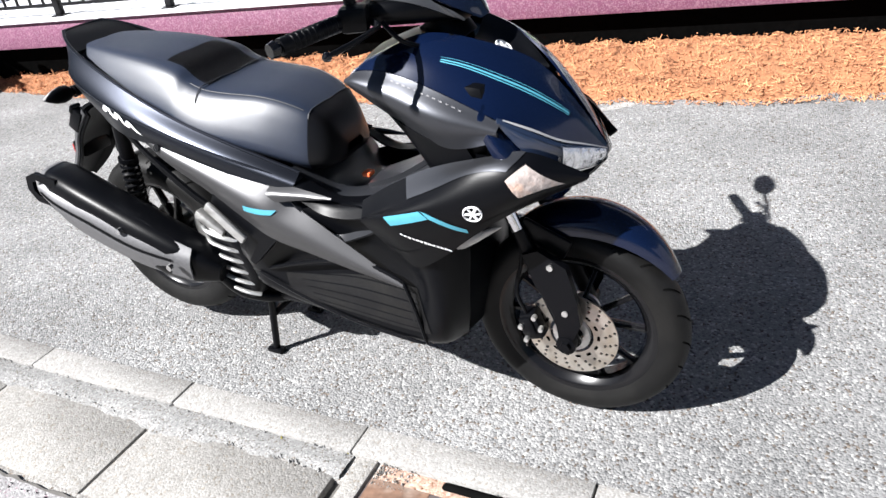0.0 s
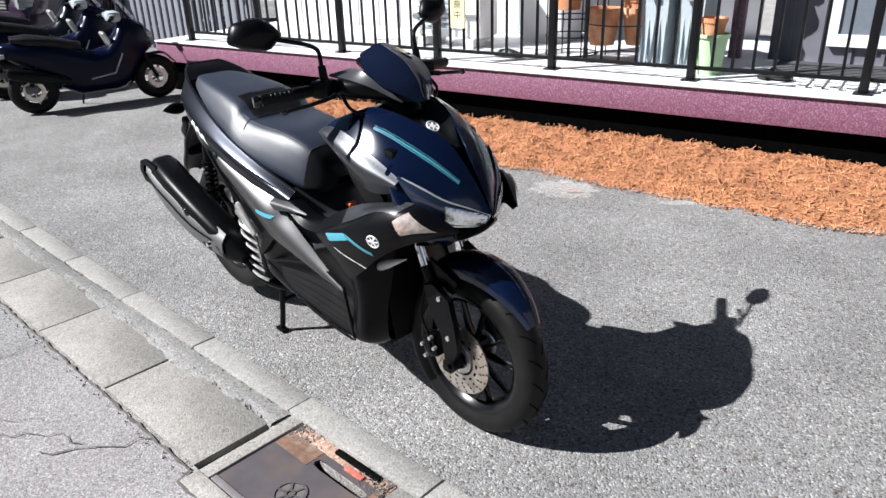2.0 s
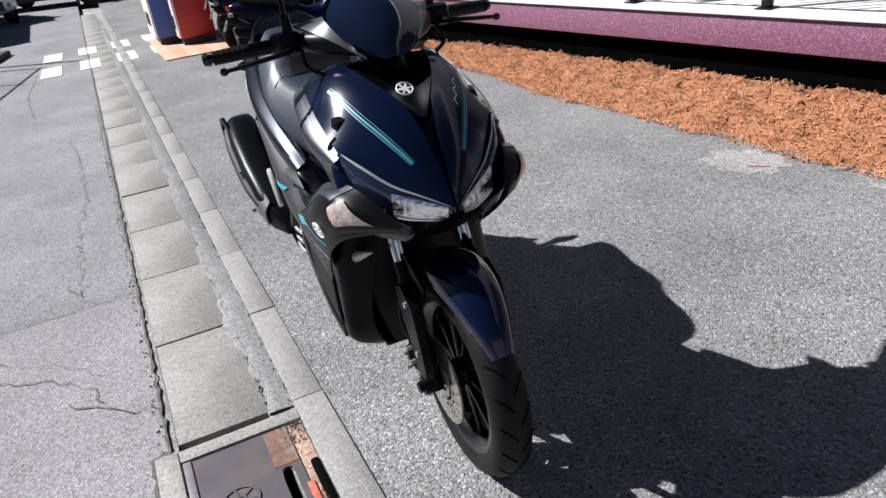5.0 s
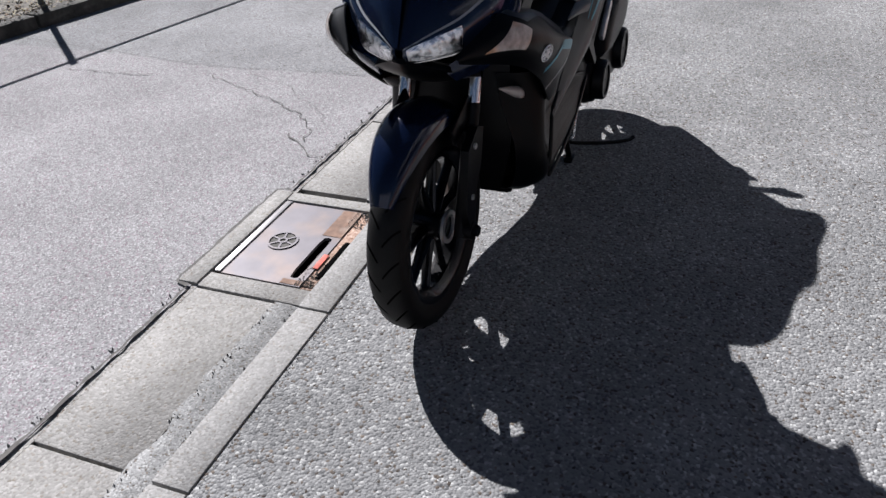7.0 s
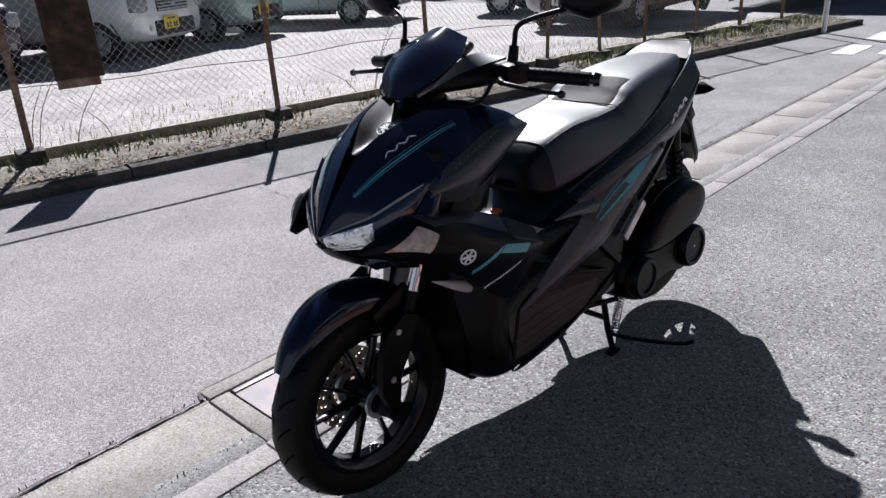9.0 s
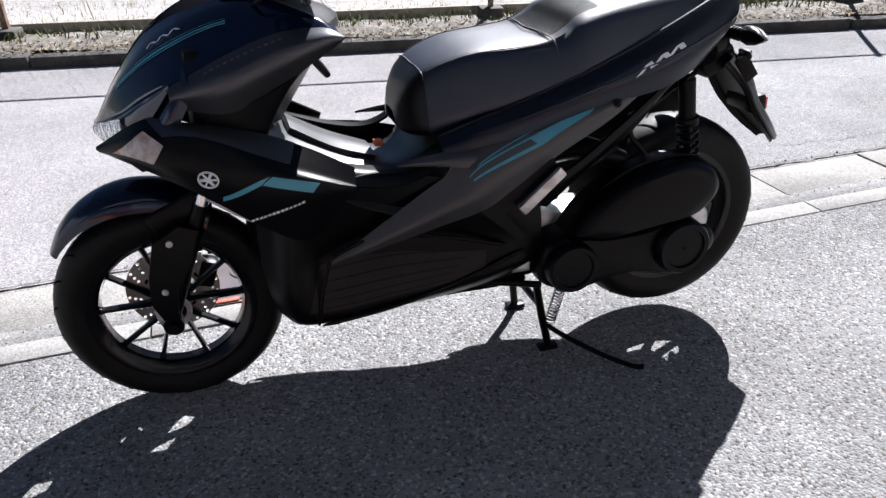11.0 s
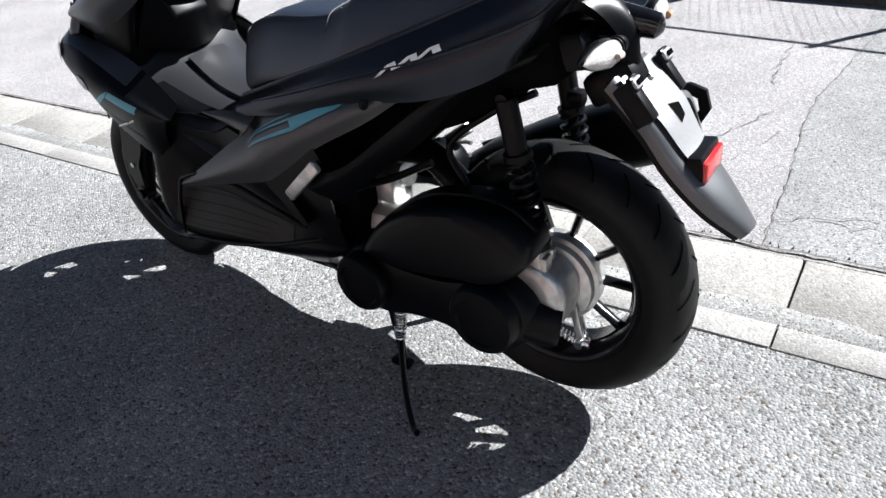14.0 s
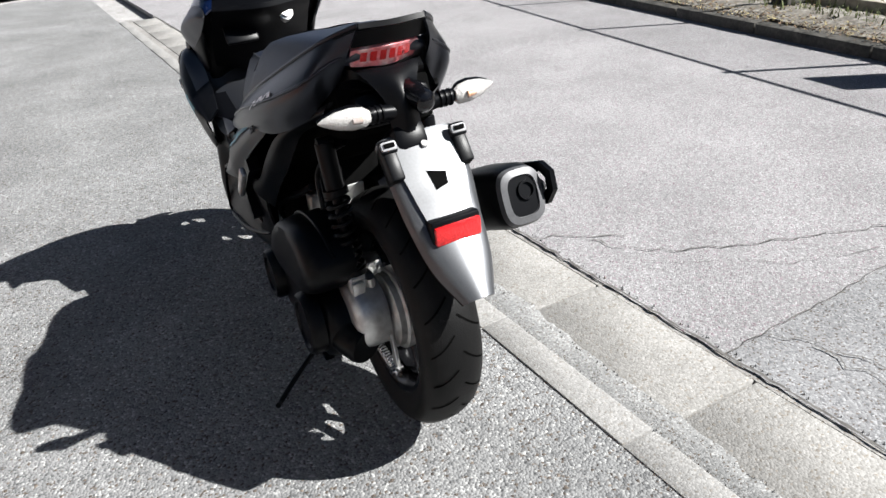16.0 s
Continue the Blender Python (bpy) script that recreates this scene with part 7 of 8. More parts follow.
# boomerang panels
BOOM = [[(0.990, 0.206, 0.420), (0.988, 0.208, 0.417), (0.984, 0.206, 0.413)], [(0.885, 0.202, 0.484), (0.872, 0.218, 0.464), (0.860, 0.212, 0.444)], [(0.775, 0.200, 0.554), (0.750, 0.228, 0.516), (0.726, 0.218, 0.480)],
        [(0.700, 0.196, 0.600), (0.664, 0.234, 0.556), (0.625, 0.222, 0.508)], [(0.648, 0.188, 0.650), (0.600, 0.236, 0.600), (0.550, 0.222, 0.554)], [(0.492, 0.186, 0.708), (0.470, 0.230, 0.662), (0.450, 0.220, 0.618)],
        [(0.350, 0.186, 0.742), (0.335, 0.220, 0.716), (0.320, 0.212, 0.686)], [(0.208, 0.184, 0.766), (0.214, 0.196, 0.758), (0.224, 0.194, 0.746)]]
booms = both("boomerang_panel", BOOM, M_GUN, "matte gunmetal boomerang side panel with a turquoise stripe", 0.006, 44, 14)
for p, ob in booms:
    e = (0.345, 0.206, 0.726), (0.380, 0.216, 0.704)
    # right stripe is shortened, so the glare over its rest goes into the shape
    if p.side < 0:
        e = (0.575, 0.218, 0.602), (0.575, 0.222, 0.592)
    if p.side < 0:
        part("stripe", p.laid(B(), ((0.664, 0.222, 0.592), e[0], e[1], (0.650, 0.228, 0.580)), 24, 3, 0.003), M_TURQ, ob, "turquoise side stripe")
    else:
        part("stripe", p.laid(B(), ((0.520, 0.212, 0.662), e[0], e[1], (0.500, 0.222, 0.646)), 18, 3, 0.003), M_TURQ, ob, "turquoise side stripe")
        part("thin_stripe", p.laid(B(), ((0.664, 0.222, 0.594), (0.520, 0.212, 0.663), (0.518, 0.212, 0.658), (0.664, 0.222, 0.590)), 16, 1, 0.003), M_TURQ, ob)
        part("thin_stripe", p.laid(B(), ((0.656, 0.226, 0.586), (0.504, 0.220, 0.651), (0.500, 0.221, 0.646), (0.655, 0.226, 0.582)), 16, 1, 0.003), M_TURQ, ob)
        part("thin_stripe", p.laid(B(), ((0.64, 0.216, 0.616), (0.44, 0.204, 0.706), (0.44, 0.205, 0.702), (0.64, 0.216, 0.612)), 22, 1, 0.003), M_TURQ, ob)
    u, v = 0.885, 0.5
    c, nn = p.at(u, v), p.normal(u, v) * p.sg
    part("bolt", cyl(lathe(B(), [(0.002, 0.011), (0.004, 0.010), (0.004, 0.006)], c, nn, 18), c, c + nn * 0.003, 0.006, n=6), M_BLACK, ob)
SPUR = [[(0.826, 0.202, 0.634), (0.825, 0.204, 0.632), (0.823, 0.203, 0.629)], [(0.74, 0.198, 0.646), (0.74, 0.214, 0.634), (0.735, 0.212, 0.622)], [(0.648, 0.188, 0.652), (0.645, 0.222, 0.636), (0.668, 0.222, 0.614)]]
both("panel_spur", SPUR, M_GUN, "", 0.006, 12, 6)

# passenger foot rests
for sd in (1, -1):
    hold = B()
    slab(hold, [(0.645, 0.510), (0.54, 0.415), (0.525, 0.425), (0.575, 0.49), (0.485, 0.56), (0.445, 0.585), (0.465, 0.615), (0.57, 0.55)], lambda u, v, s=sd: (Vector((u, s * 0.222, v)), Vector((0, s, 0))), 0.03, 0.08)
    pg = part("foot_rest_holder", hold, M_BLACK, scooter)
    rr = Matrix.Rotation(radians(42), 3, "Y")
    part("foot_rest", box(B(), (0.495, 0.238 * sd, 0.543), (0.135, 0.016, 0.028), rr, 0.006), M_ALU, pg, "folded bright metal passenger foot rest")

# engine, gearbox and filter box
def rounded(outline, y0, y1, bm, rnd=0.02, cut=0.05):
    """A casting: the side outline, swelling and rounded towards its outer face."""
    P = [Vector(p) for p in outline]
    c = sum(P, Vector((0, 0))) / len(P)
    S = [Vector((p.x, p.y)) for p in spline([(p.x, p.y, 0) for p in P + [P[0]]], 5)[:-1]]
    rings = []
    for f, y in ((1.0, y0), (1.0, y0 + (y1 - y0) * 0.45), (0.985, y0 + (y1 - y0) * 0.72), (0.93, y0 + (y1 - y0) * 0.90), (0.83, y1 - (y1 - y0) * 0.02), (0.6, y1)):
        rings.append([Vector((c.x + (p.x - c.x) * f, y, c.y + (p.y - c.y) * f)) for p in S])
    loft(bm, rings)
    return bm


eng = part("gearbox_case", rounded([(0.470, 0.305), (0.452, 0.365), (0.39, 0.388), (0.31, 0.375), (0.18, 0.378), (0.08, 0.398), (0.01, 0.365), (-0.012, 0.31), (0.02, 0.245), (0.09, 0.228), (0.18, 0.25), (0.28, 0.245), (0.38, 0.225), (0.45, 0.248)], 0.085, 0.205, B()), M_BLACK, scooter, "black belt drive case with two round covers")
for x, z, r, y in ((0.392, 0.312, 0.068, 0.198), (0.083, 0.322, 0.076, 0.198)):
    part("round_cover", lathe(B(), [(0, r), (0.028, r * 0.98), (0.036, r * 0.90), (0.036, r * 0.74), (0.030, r * 0.70), (0.031, r * 0.05)], (x, y, z), (0, 1, 0), 40), M_BLACK, eng)
part("exhaust_duct", tube(B(), spline([(0.11, 0.150, 0.305), (0.03, 0.150, 0.300), (-0.040, 0.125, 0.288)]), [0.05] * 8 + [0.046] * 8 + [0.042], 20), M_BLACK, eng)
air = part("filter_box", rounded([(0.395, 0.388), (0.338, 0.462), (0.236, 0.525), (0.12, 0.552), (0.04, 0.542), (-0.008, 0.502), (-0.006, 0.452), (0.05, 0.404), (0.15, 0.388), (0.30, 0.372)], 0.115, 0.225, B()), M_BLACK, scooter, "rounded black air filter box")
part("box_seam", tube(B(), spline([(0.365, 0.16, 0.432), (0.25, 0.165, 0.522), (0.15, 0.165, 0.552), (0.05, 0.165, 0.550), (-0.010, 0.16, 0.51)]), 0.004, 8), M_BLACK, air)
part("intake_duct", tube(B(), spline([(0.20, 0.08, 0.52), (0.30, 0.05, 0.56), (0.40, 0.02, 0.54)]), 0.03, 16), M_BLACK, scooter)
part("crankcase", box(box(B(), (0.45, 0, 0.33), (0.2, 0.22, 0.18), None, 0.035), (0.26, 0.03, 0.34), (0.3, 0.12, 0.14), None, 0.03), M_ALU, scooter, "dull cast engine block")
cl = B()
for k in range(7):
    box(cl, (0.535 - 0.016 * k, 0, 0.40 + 0.004 * k), (0.008, 0.15, 0.12), Matrix.Rotation(radians(-12), 3, "Y"), 0.004)
part("cylinder_fins", cl, M_ALU, scooter)
part("intake_body", box(cyl(B(), (0.36, 0.05, 0.50), (0.44, 0.04, 0.47), 0.026, n=18), (0.40, 0.07, 0.47), (0.05, 0.05, 0.06), None, 0.008), M_ALU, scooter)
part("wiring_hose", tube(B(), spline([(0.52, 0.13, 0.36), (0.50, 0.15, 0.44), (0.44, 0.14, 0.49), (0.34, 0.13, 0.53), (0.24, 0.12, 0.58)]), 0.008, 8), M_BLACK, scooter)
part("fuel_hose", tube(B(), spline([(0.16, 0.12, 0.55), (0.20, 0.11, 0.62), (0.10, 0.10, 0.70), (0.02, 0.09, 0.74)]), 0.007, 8), M_BLACK, scooter)
part("bracket", box(box(B(), (0.52, 0.14, 0.38), (0.03, 0.03, 0.10), None, 0.006), (0.51, 0.16, 0.31), (0.05, 0.03, 0.03), None, 0.006), M_ALU, scooter)

# radiator cover on the other flank
rc = part("radiator_cover", rounded([(0.50, 0.34), (0.48, 0.43), (0.42, 0.49), (0.35, 0.47), (0.33, 0.39), (0.35, 0.30), (0.41, 0.25), (0.47, 0.27)], -0.10, -0.185, B()), M_BLACK, scooter, "black radiator cover with silver louvres")
for k in range(6):
    z = 0.29 + 0.034 * k
    x = 0.425 - 0.006 * k
    part("louvre", tube(B(), spline([(x + 0.055, -0.176, z - 0.012), (x + 0.02, -0.192, z), (x - 0.03, -0.192, z + 0.012), (x - 0.06, -0.178, z + 0.02)], 4), [0.006] * 12 + [0.004], 8), M_ALU, rc, "silver louvre")
part("cover_frame", box(B(), (0.375, -0.178, 0.495), (0.10, 0.03, 0.03), Matrix.Rotation(radians(35), 3, "Y"), 0.008), M_ALU, rc)

# exhaust
mf = []
for x, z, a, b, y in ((0.345, 0.370, 0.030, 0.030, -0.200), (0.30, 0.395, 0.050, 0.052, -0.215), (0.22, 0.430, 0.060, 0.068, -0.230), (0.08, 0.490, 0.062, 0.076, -0.240), (-0.06, 0.550, 0.062, 0.074, -0.242), (-0.165, 0.590, 0.060, 0.070, -0.236), (-0.200, 0.602, 0.053, 0.062, -0.232), (-0.212, 0.607, 0.044, 0.054, -0.231)):
    d = Vector((-0.40, 0, 0.17)).normalized()
    up = Vector((0.17, 0, 0.40)).normalized()
    mf.append([Vector((x, y, z)) + up * b * math.copysign(abs(math.sin(t)) ** 0.6, math.sin(t)) + Vector((0, 1, 0)) * a * math.copysign(abs(math.cos(t)) ** 0.6, math.cos(t)) for t in [2 * math.pi * k / 28 for k in range(28)]])
mbm = B()
loft(mbm, mf)
muf = part("muffler", mbm, M_BLACK, scooter, "black muffler with a grey heat shield")
cap = B()
ring = [[], [], [], []]
for t in [2 * math.pi * k / 32 for k in range(32)]:
    cx, sx = math.copysign(abs(math.cos(t)) ** 0.6, math.cos(t)), math.copysign(abs(math.sin(t)) ** 0.6, math.sin(t))
    for q, (a, b, out) in enumerate(((0.054, 0.063, 0.0), (0.050, 0.058, 0.014), (0.036, 0.044, 0.017), (0.031, 0.039, 0.002))):
        ring[q].append(Vector((-0.200, -0.232, 0.602)) + d * out + up * b * sx + Vector((0, 1, 0)) * a * cx)
loft(cap, ring)
part("end_cap", cap, M_SHIELD, muf, "grey end cap round the outlet")
part("outlet", lathe(B(), [(0.0, 0.022), (0.012, 0.021), (0.012, 0.016), (-0.02, 0.015)], Vector((-0.202, -0.242, 0.614)), d, 24), M_BLACK, muf, "dark outlet pipe")
SHI = [[(0.30, -0.255, 0.465), (0.30, -0.278, 0.430), (0.29, -0.275, 0.375)], [(0.15, -0.272, 0.530), (0.14, -0.306, 0.475), (0.13, -0.290, 0.405)], [(0.0, -0.280, 0.588), (-0.01, -0.314, 0.535), (-0.02, -0.298, 0.460)], [(-0.12, -0.276, 0.622), (-0.13, -0.312, 0.575), (-0.13, -0.295, 0.510)], [(-0.20, -0.272, 0.640), (-0.20, -0.300, 0.605), (-0.175, -0.285, 0.545)]]
sp = Patch(SHI)
part("heat_shield", sp.panel(B(), 0.005, 26, 12, (0, -1, 0)), M_SHIELD, muf, "grey ribbed heat shield")
part("shield_rib", sp.strip(B(), ((0.08, 0.5), (0.95, 0.42), (0.95, 0.48), (0.08, 0.58)), 20, 2, 0.003), M_BLACK, muf)
loop = B()
OUT = [(-0.120, 0.640), (-0.190, 0.662), (-0.224, 0.650), (-0.236, 0.610), (-0.216, 0.572), (-0.150, 0.552)]
INS = [(-0.150, 0.622), (-0.190, 0.640), (-0.208, 0.632), (-0.214, 0.608), (-0.202, 0.590), (-0.165, 0.580)]
fr = [[[loop.verts.new((x, y + 0.12 * (x + 0.12), z)) for x, z in poly] for poly in (OUT, INS)] for y in (-0.292, -0.280)]
for k in range(6):
    q = (k + 1) % 6
    for side in fr:
        loop.faces.new((side[0][k], side[0][q], side[1][q], side[1][k]))
    for poly in (0, 1):
        loop.faces.new((fr[0][poly][k], fr[0][poly][q], fr[1][poly][q], fr[1][poly][k]))
bmesh.ops.recalc_face_normals(loop, faces=loop.faces)
part("shield_tip", loop, M_BLACK, muf, "black pointed guard plate with an opening")
part("exhaust_pipe", tube(B(), spline([(0.345, -0.20, 0.37), (0.42, -0.17, 0.27), (0.52, -0.08, 0.23), (0.56, 0.0, 0.30), (0.54, 0.02, 0.36)]), 0.018, 14), M_BLACK, scooter)
for x, z in ((0.255, 0.43), (0.10, 0.52)):
    part("bolt", cyl(B(), (x, -0.30, z), (x, -0.313, z), 0.009, n=10), M_CHROME, muf)

for ob in [muf] + list(muf.children):
    for v in ob.data.vertices:
        v.co += Vector((0.050, 0.004, -0.016))

# rear drum brake
drum = part("drum_brake", lathe(B(), [(0.03, 0.098), (0.062, 0.098), (0.066, 0.090), (0.080, 0.088), (0.088, 0.076), (0.092, 0.035), (0.104, 0.030), (0.104, 0.001)], (0.015, 0, 0.325), (0, 1, 0), 44), M_ALU, scooter, "cast aluminium gearbox end and drum brake")
cs = B()
rounded([(0.12, 0.397), (0.04, 0.422), (-0.04, 0.387), (-0.052, 0.317), (-0.02, 0.267), (0.07, 0.257), (0.14, 0.297)], 0.07, 0.148, cs)
box(cs, (0.012, 0.12, 0.412), (0.05, 0.03, 0.04), None, 0.006)
gh = part("gear_housing", cs, M_ALU, drum)
for k, (a, l) in enumerate(((15, 0.050), (65, 0.060), (118, 0.064), (165, 0.060), (215, 0.050), (300, 0.045))):
    c = Vector((0.046 + 0.040 * math.cos(radians(a)), 0.112, 0.338 + 0.040 * math.sin(radians(a))))
    part("rib", box(B(), c, (l, 0.030, 0.009), Matrix.Rotation(radians(-a), 3, "Y"), 0.003), M_ALU, drum, "cast stiffening rib")
for p0, p1, r in (((0.075, 0.112, 0.392), (0.095, 0.116, 0.420), 0.016), ((0.005, 0.112, 0.405), (0.0, 0.114, 0.432), 0.013)):
    part("boss", cyl(B(), p0, p1, r, r * 0.8, n=14), M_ALU, drum, "cast boss on the gear housing")
for k in range(7):
    a = radians(40 * k + 20)
    part("bolt", cyl(B(), (0.04 + 0.075 * math.cos(a), 0.10, 0.337 + 0.068 * math.sin(a)), (0.04 + 0.075 * math.cos(a), 0.152, 0.337 + 0.068 * math.sin(a)), 0.009, n=10), M_ALU, drum)
part("brake_lever", box(B(), (-0.048, 0.095, 0.264), (0.018, 0.010, 0.12), Matrix.Rotation(radians(12), 3, "Y"), 0.004), M_ALU, drum, "brake cam lever")
part("cable_end", cyl(cyl(B(), (-0.060, 0.085, 0.212), (-0.060, 0.115, 0.212), 0.009, n=12), (-0.048, 0.10, 0.212), (-0.080, 0.10, 0.212), 0.008, n=8), M_CHROME, drum)
part("return_spring", helix(B(), (-0.048, 0.10, 0.214), (0.045, 0.11, 0.245), 0.009, 0.0020, 12), M_CHROME, drum)
part("axle_nut", cyl(B(), (0.015, 0.09, 0.325), (0.015, 0.115, 0.325), 0.016, n=6), M_CHROME, drum)

for ob in [drum] + list(drum.children_recursive):
    for v in ob.data.vertices:
        v.co.y -= 0.005 if ob is gh else 0.030

# rear suspension
for sd in (1, -1):
    p0, p1 = Vector((0.066, 0.120 * sd, 0.735)), Vector((0.012, 0.112 * sd, 0.436))
    sh = part("shock_absorber", cyl(cyl(B(), p0, p0.lerp(p1, 0.36), 0.021, n=20), p0, p1, 0.011, n=14), M_BLACK, scooter, "black shock absorber")
    part("coil_spring", helix(B(), p0.lerp(p1, 0.36), p0.lerp(p1, 0.94), 0.024, 0.0050, 8.5, 16), M_BLACK, sh, "black coil spring")
    part("spring_seat", cyl(B(), p0.lerp(p1, 0.93), p0.lerp(p1, 0.97), 0.029, n=20), M_BLACK, sh)
    part("spring_seat", cyl(B(), p0.lerp(p1, 0.33), p0.lerp(p1, 0.37), 0.028, n=20), M_BLACK, sh)
    part("clevis", box(B(), p1 + Vector((0.002, 0, -0.018)), (0.030, 0.040, 0.050), Matrix.Rotation(radians(10), 3, "Y"), 0.005), M_ALU, sh, "cast clevis under the spring")
    part("eye", cyl(B(), p1 - Vector((0, 0.016, 0)), p1 + Vector((0, 0.016, 0)), 0.016, n=16), M_ALU, sh)
    part("eye", cyl(B(), p0 - Vector((0, 0.016, 0)), p0 + Vector((0, 0.016, 0)), 0.012, n=16), M_BLACK, sh)
part("reservoir", box(B(), (0.03, -0.105, 0.66), (0.04, 0.035, 0.035), None, 0.012), M_BLACK, scooter)

# arm behind the tail lamp that carries the signals and the mudguard
arm = B()
axis = spline([(0.03, -0.010, 0.842), (-0.06, -0.016, 0.845), (-0.12, -0.026, 0.838), (-0.158, -0.034, 0.828)], 6)
rad = [0.030, 0.032, 0.033, 0.033, 0.032, 0.031, 0.030, 0.029, 0.028, 0.027, 0.026, 0.025, 0.024, 0.0235, 0.023, 0.0225, 0.022, 0.016, 0.006]
tube(arm, axis, rad[:len(axis) - 2] + [0.016, 0.006], 20)
part("signal_arm", arm, M_GLOSS, scooter, "rounded glossy black arm under the tail lamp")

# rear fender with the plate holder
RF = [[(-0.094, 0.084, 0.75), (-0.106, 0.074, 0.768), (-0.112, 0, 0.772), (-0.106, -0.074, 0.768), (-0.094, -0.084, 0.75)],
      [(-0.162, 0.086, 0.682), (-0.176, 0.072, 0.7), (-0.182, 0, 0.705), (-0.176, -0.072, 0.7), (-0.162, -0.086, 0.682)],
      [(-0.208, 0.078, 0.616), (-0.222, 0.064, 0.634), (-0.228, 0, 0.639), (-0.222, -0.064, 0.634), (-0.208, -0.078, 0.616)],
      [(-0.27, 0.064, 0.55), (-0.284, 0.05, 0.568), (-0.292, 0, 0.573), (-0.284, -0.05, 0.568), (-0.27, -0.064, 0.55)],
      [(-0.329, 0.034, 0.498), (-0.34, 0.024, 0.508), (-0.345, 0, 0.512), (-0.34, -0.024, 0.508), (-0.329, -0.034, 0.498)]]
rf = Patch(RF)
rfo = part("rear_mudguard", rf.panel(B(), 0.006, 30, 18, (-1, 0, 1)), M_FEND, scooter, "grey plastic rear mudguard with no number plate")
LIN = [[(x + 0.010, y * 0.95, z - 0.007) for x, y, z in row] for row in RF]
part("underside", Patch(LIN).panel(B(), 0.006, 24, 14, (-1, 0, 1)), M_BLACK, rfo, "black underside of the mudguard")
part("centre_plate", rf.strip(B(), ((0.02, 0.26), (0.54, 0.33), (0.54, 0.67), (0.02, 0.74)), 16, 6, 0.006), M_PLATE, rfo, "pale matte middle plate")
for v in (0.24, 0.76):
    c = rf.at(0.12, v)
    br = B()
    y = c.y
    box(br, (-0.142, y, 0.764), (0.014, 0.036, 0.028), Matrix.Rotation(radians(35), 3, "Y"), 0.006)
    box(br, (-0.146, y, 0.730), (0.038, 0.028, 0.075), Matrix.Rotation(radians(38), 3, "Y"), 0.004)
    part("slot_frame", box(B(), (-0.1465, y, 0.767), (0.010, 0.034, 0.020), Matrix.Rotation(radians(35), 3, "Y"), 0.006), M_LUG, rfo, "pale slot frame")
    b_ = part("plate_lug", br, M_BLACK, rfo, "slotted plate lug")
    # small near-black block stands in for the shaded slot opening
    part("lug_slot", box(B(), (-0.1505, y, 0.770), (0.006, 0.022, 0.009), Matrix.Rotation(radians(35), 3, "Y"), 0.0015), M_HOLESHADE, b_)
# near-black patch paints the shade of a recess in the plate
for q in (((0.23, 0.44), (0.35, 0.46), (0.33, 0.55), (0.26, 0.56)),):
    part("hollow", rf.strip(B(), q, 4, 4, 0.0068), M_HOLESHADE, rfo)
part("bolt", cyl(B(), (-0.138, 0.0, 0.744), (-0.147, 0.0, 0.756), 0.007, n=10), M_ALU, rfo)
hs = part("reflector_housing", box(B(), (-0.234, 0, 0.616), (0.050, 0.104, 0.046), Matrix.Rotation(radians(8), 3, "Y"), 0.006), M_BLACK, rfo)
part("red_reflector", box(B(), (-0.2605, 0, 0.614), (0.012, 0.097, 0.036), Matrix.Rotation(radians(2), 3, "Y"), 0.004), M_REDLENS, hs, "red rear reflector")
part("mudguard_stay", box(B(), (-0.09, 0, 0.745), (0.10, 0.07, 0.06), Matrix.Rotation(radians(30), 3, "Y"), 0.015), M_BLACK, scooter)

# rear turn signals
signals = []
for sd in (1, -1):
    st = tube(B(), [(-0.115, 0.035 * sd, 0.812), (-0.12, 0.07 * sd, 0.818), (-0.122, 0.095 * sd, 0.82)], [0.016, 0.014, 0.013], 14)
    for k in range(3):
        lathe(st, [(-0.003, 0.013), (-0.002, 0.017), (0.002, 0.017), (0.003, 0.013)], (-0.12, (0.062 + 0.011 * k) * sd, 0.817), (0, 1, 0), 16)
    sg = part("rear_turn_signal", st, M_BLACK, scooter, "stalk turn signal with a pale lens")
    ln = B()
    rings = []
    for f, s in ((0.0, 0.55), (0.12, 0.9), (0.35, 1.0), (0.65, 0.78), (0.9, 0.35), (1.0, 0.06)):
        y = (0.092 + 0.095 * f) * sd
        rings.append([Vector((-0.122 + 0.020 * s * math.cos(t) + 0.015 * f, y, 0.820 + 0.024 * s * math.sin(t) + 0.004 * f)) for t in [2 * math.pi * k / 18 for k in range(18)]])
    loft(ln, rings)
    part("signal_shell", ln, M_BLACK, sg)
    lb = B()
    loft(lb, [[Vector((v.x * 0.90 - 0.0205, v.y + (v.y - 0.135 * sd) * 0.02, 0.8205 + (v.z - 0.8205) * 0.90)) for v in r] for r in rings])
    part("signal_lens", lb, M_CLEARSIG, sg, "pale lens with an amber bulb")
    part("amber_bulb", cyl(B(), (-0.146, 0.112 * sd, 0.821), (-0.147, 0.13 * sd, 0.822), 0.007, 0.005, n=12), M_AMBER, sg)
    signals += [sg] + list(sg.children)

for ob in [rfo] + list(rfo.children_recursive):
    for v in ob.data.vertices:
        v.co.y -= 0.018
for ob in signals:
    for v in ob.data.vertices:
        v.co += Vector((0.014, -0.016, 0.002))

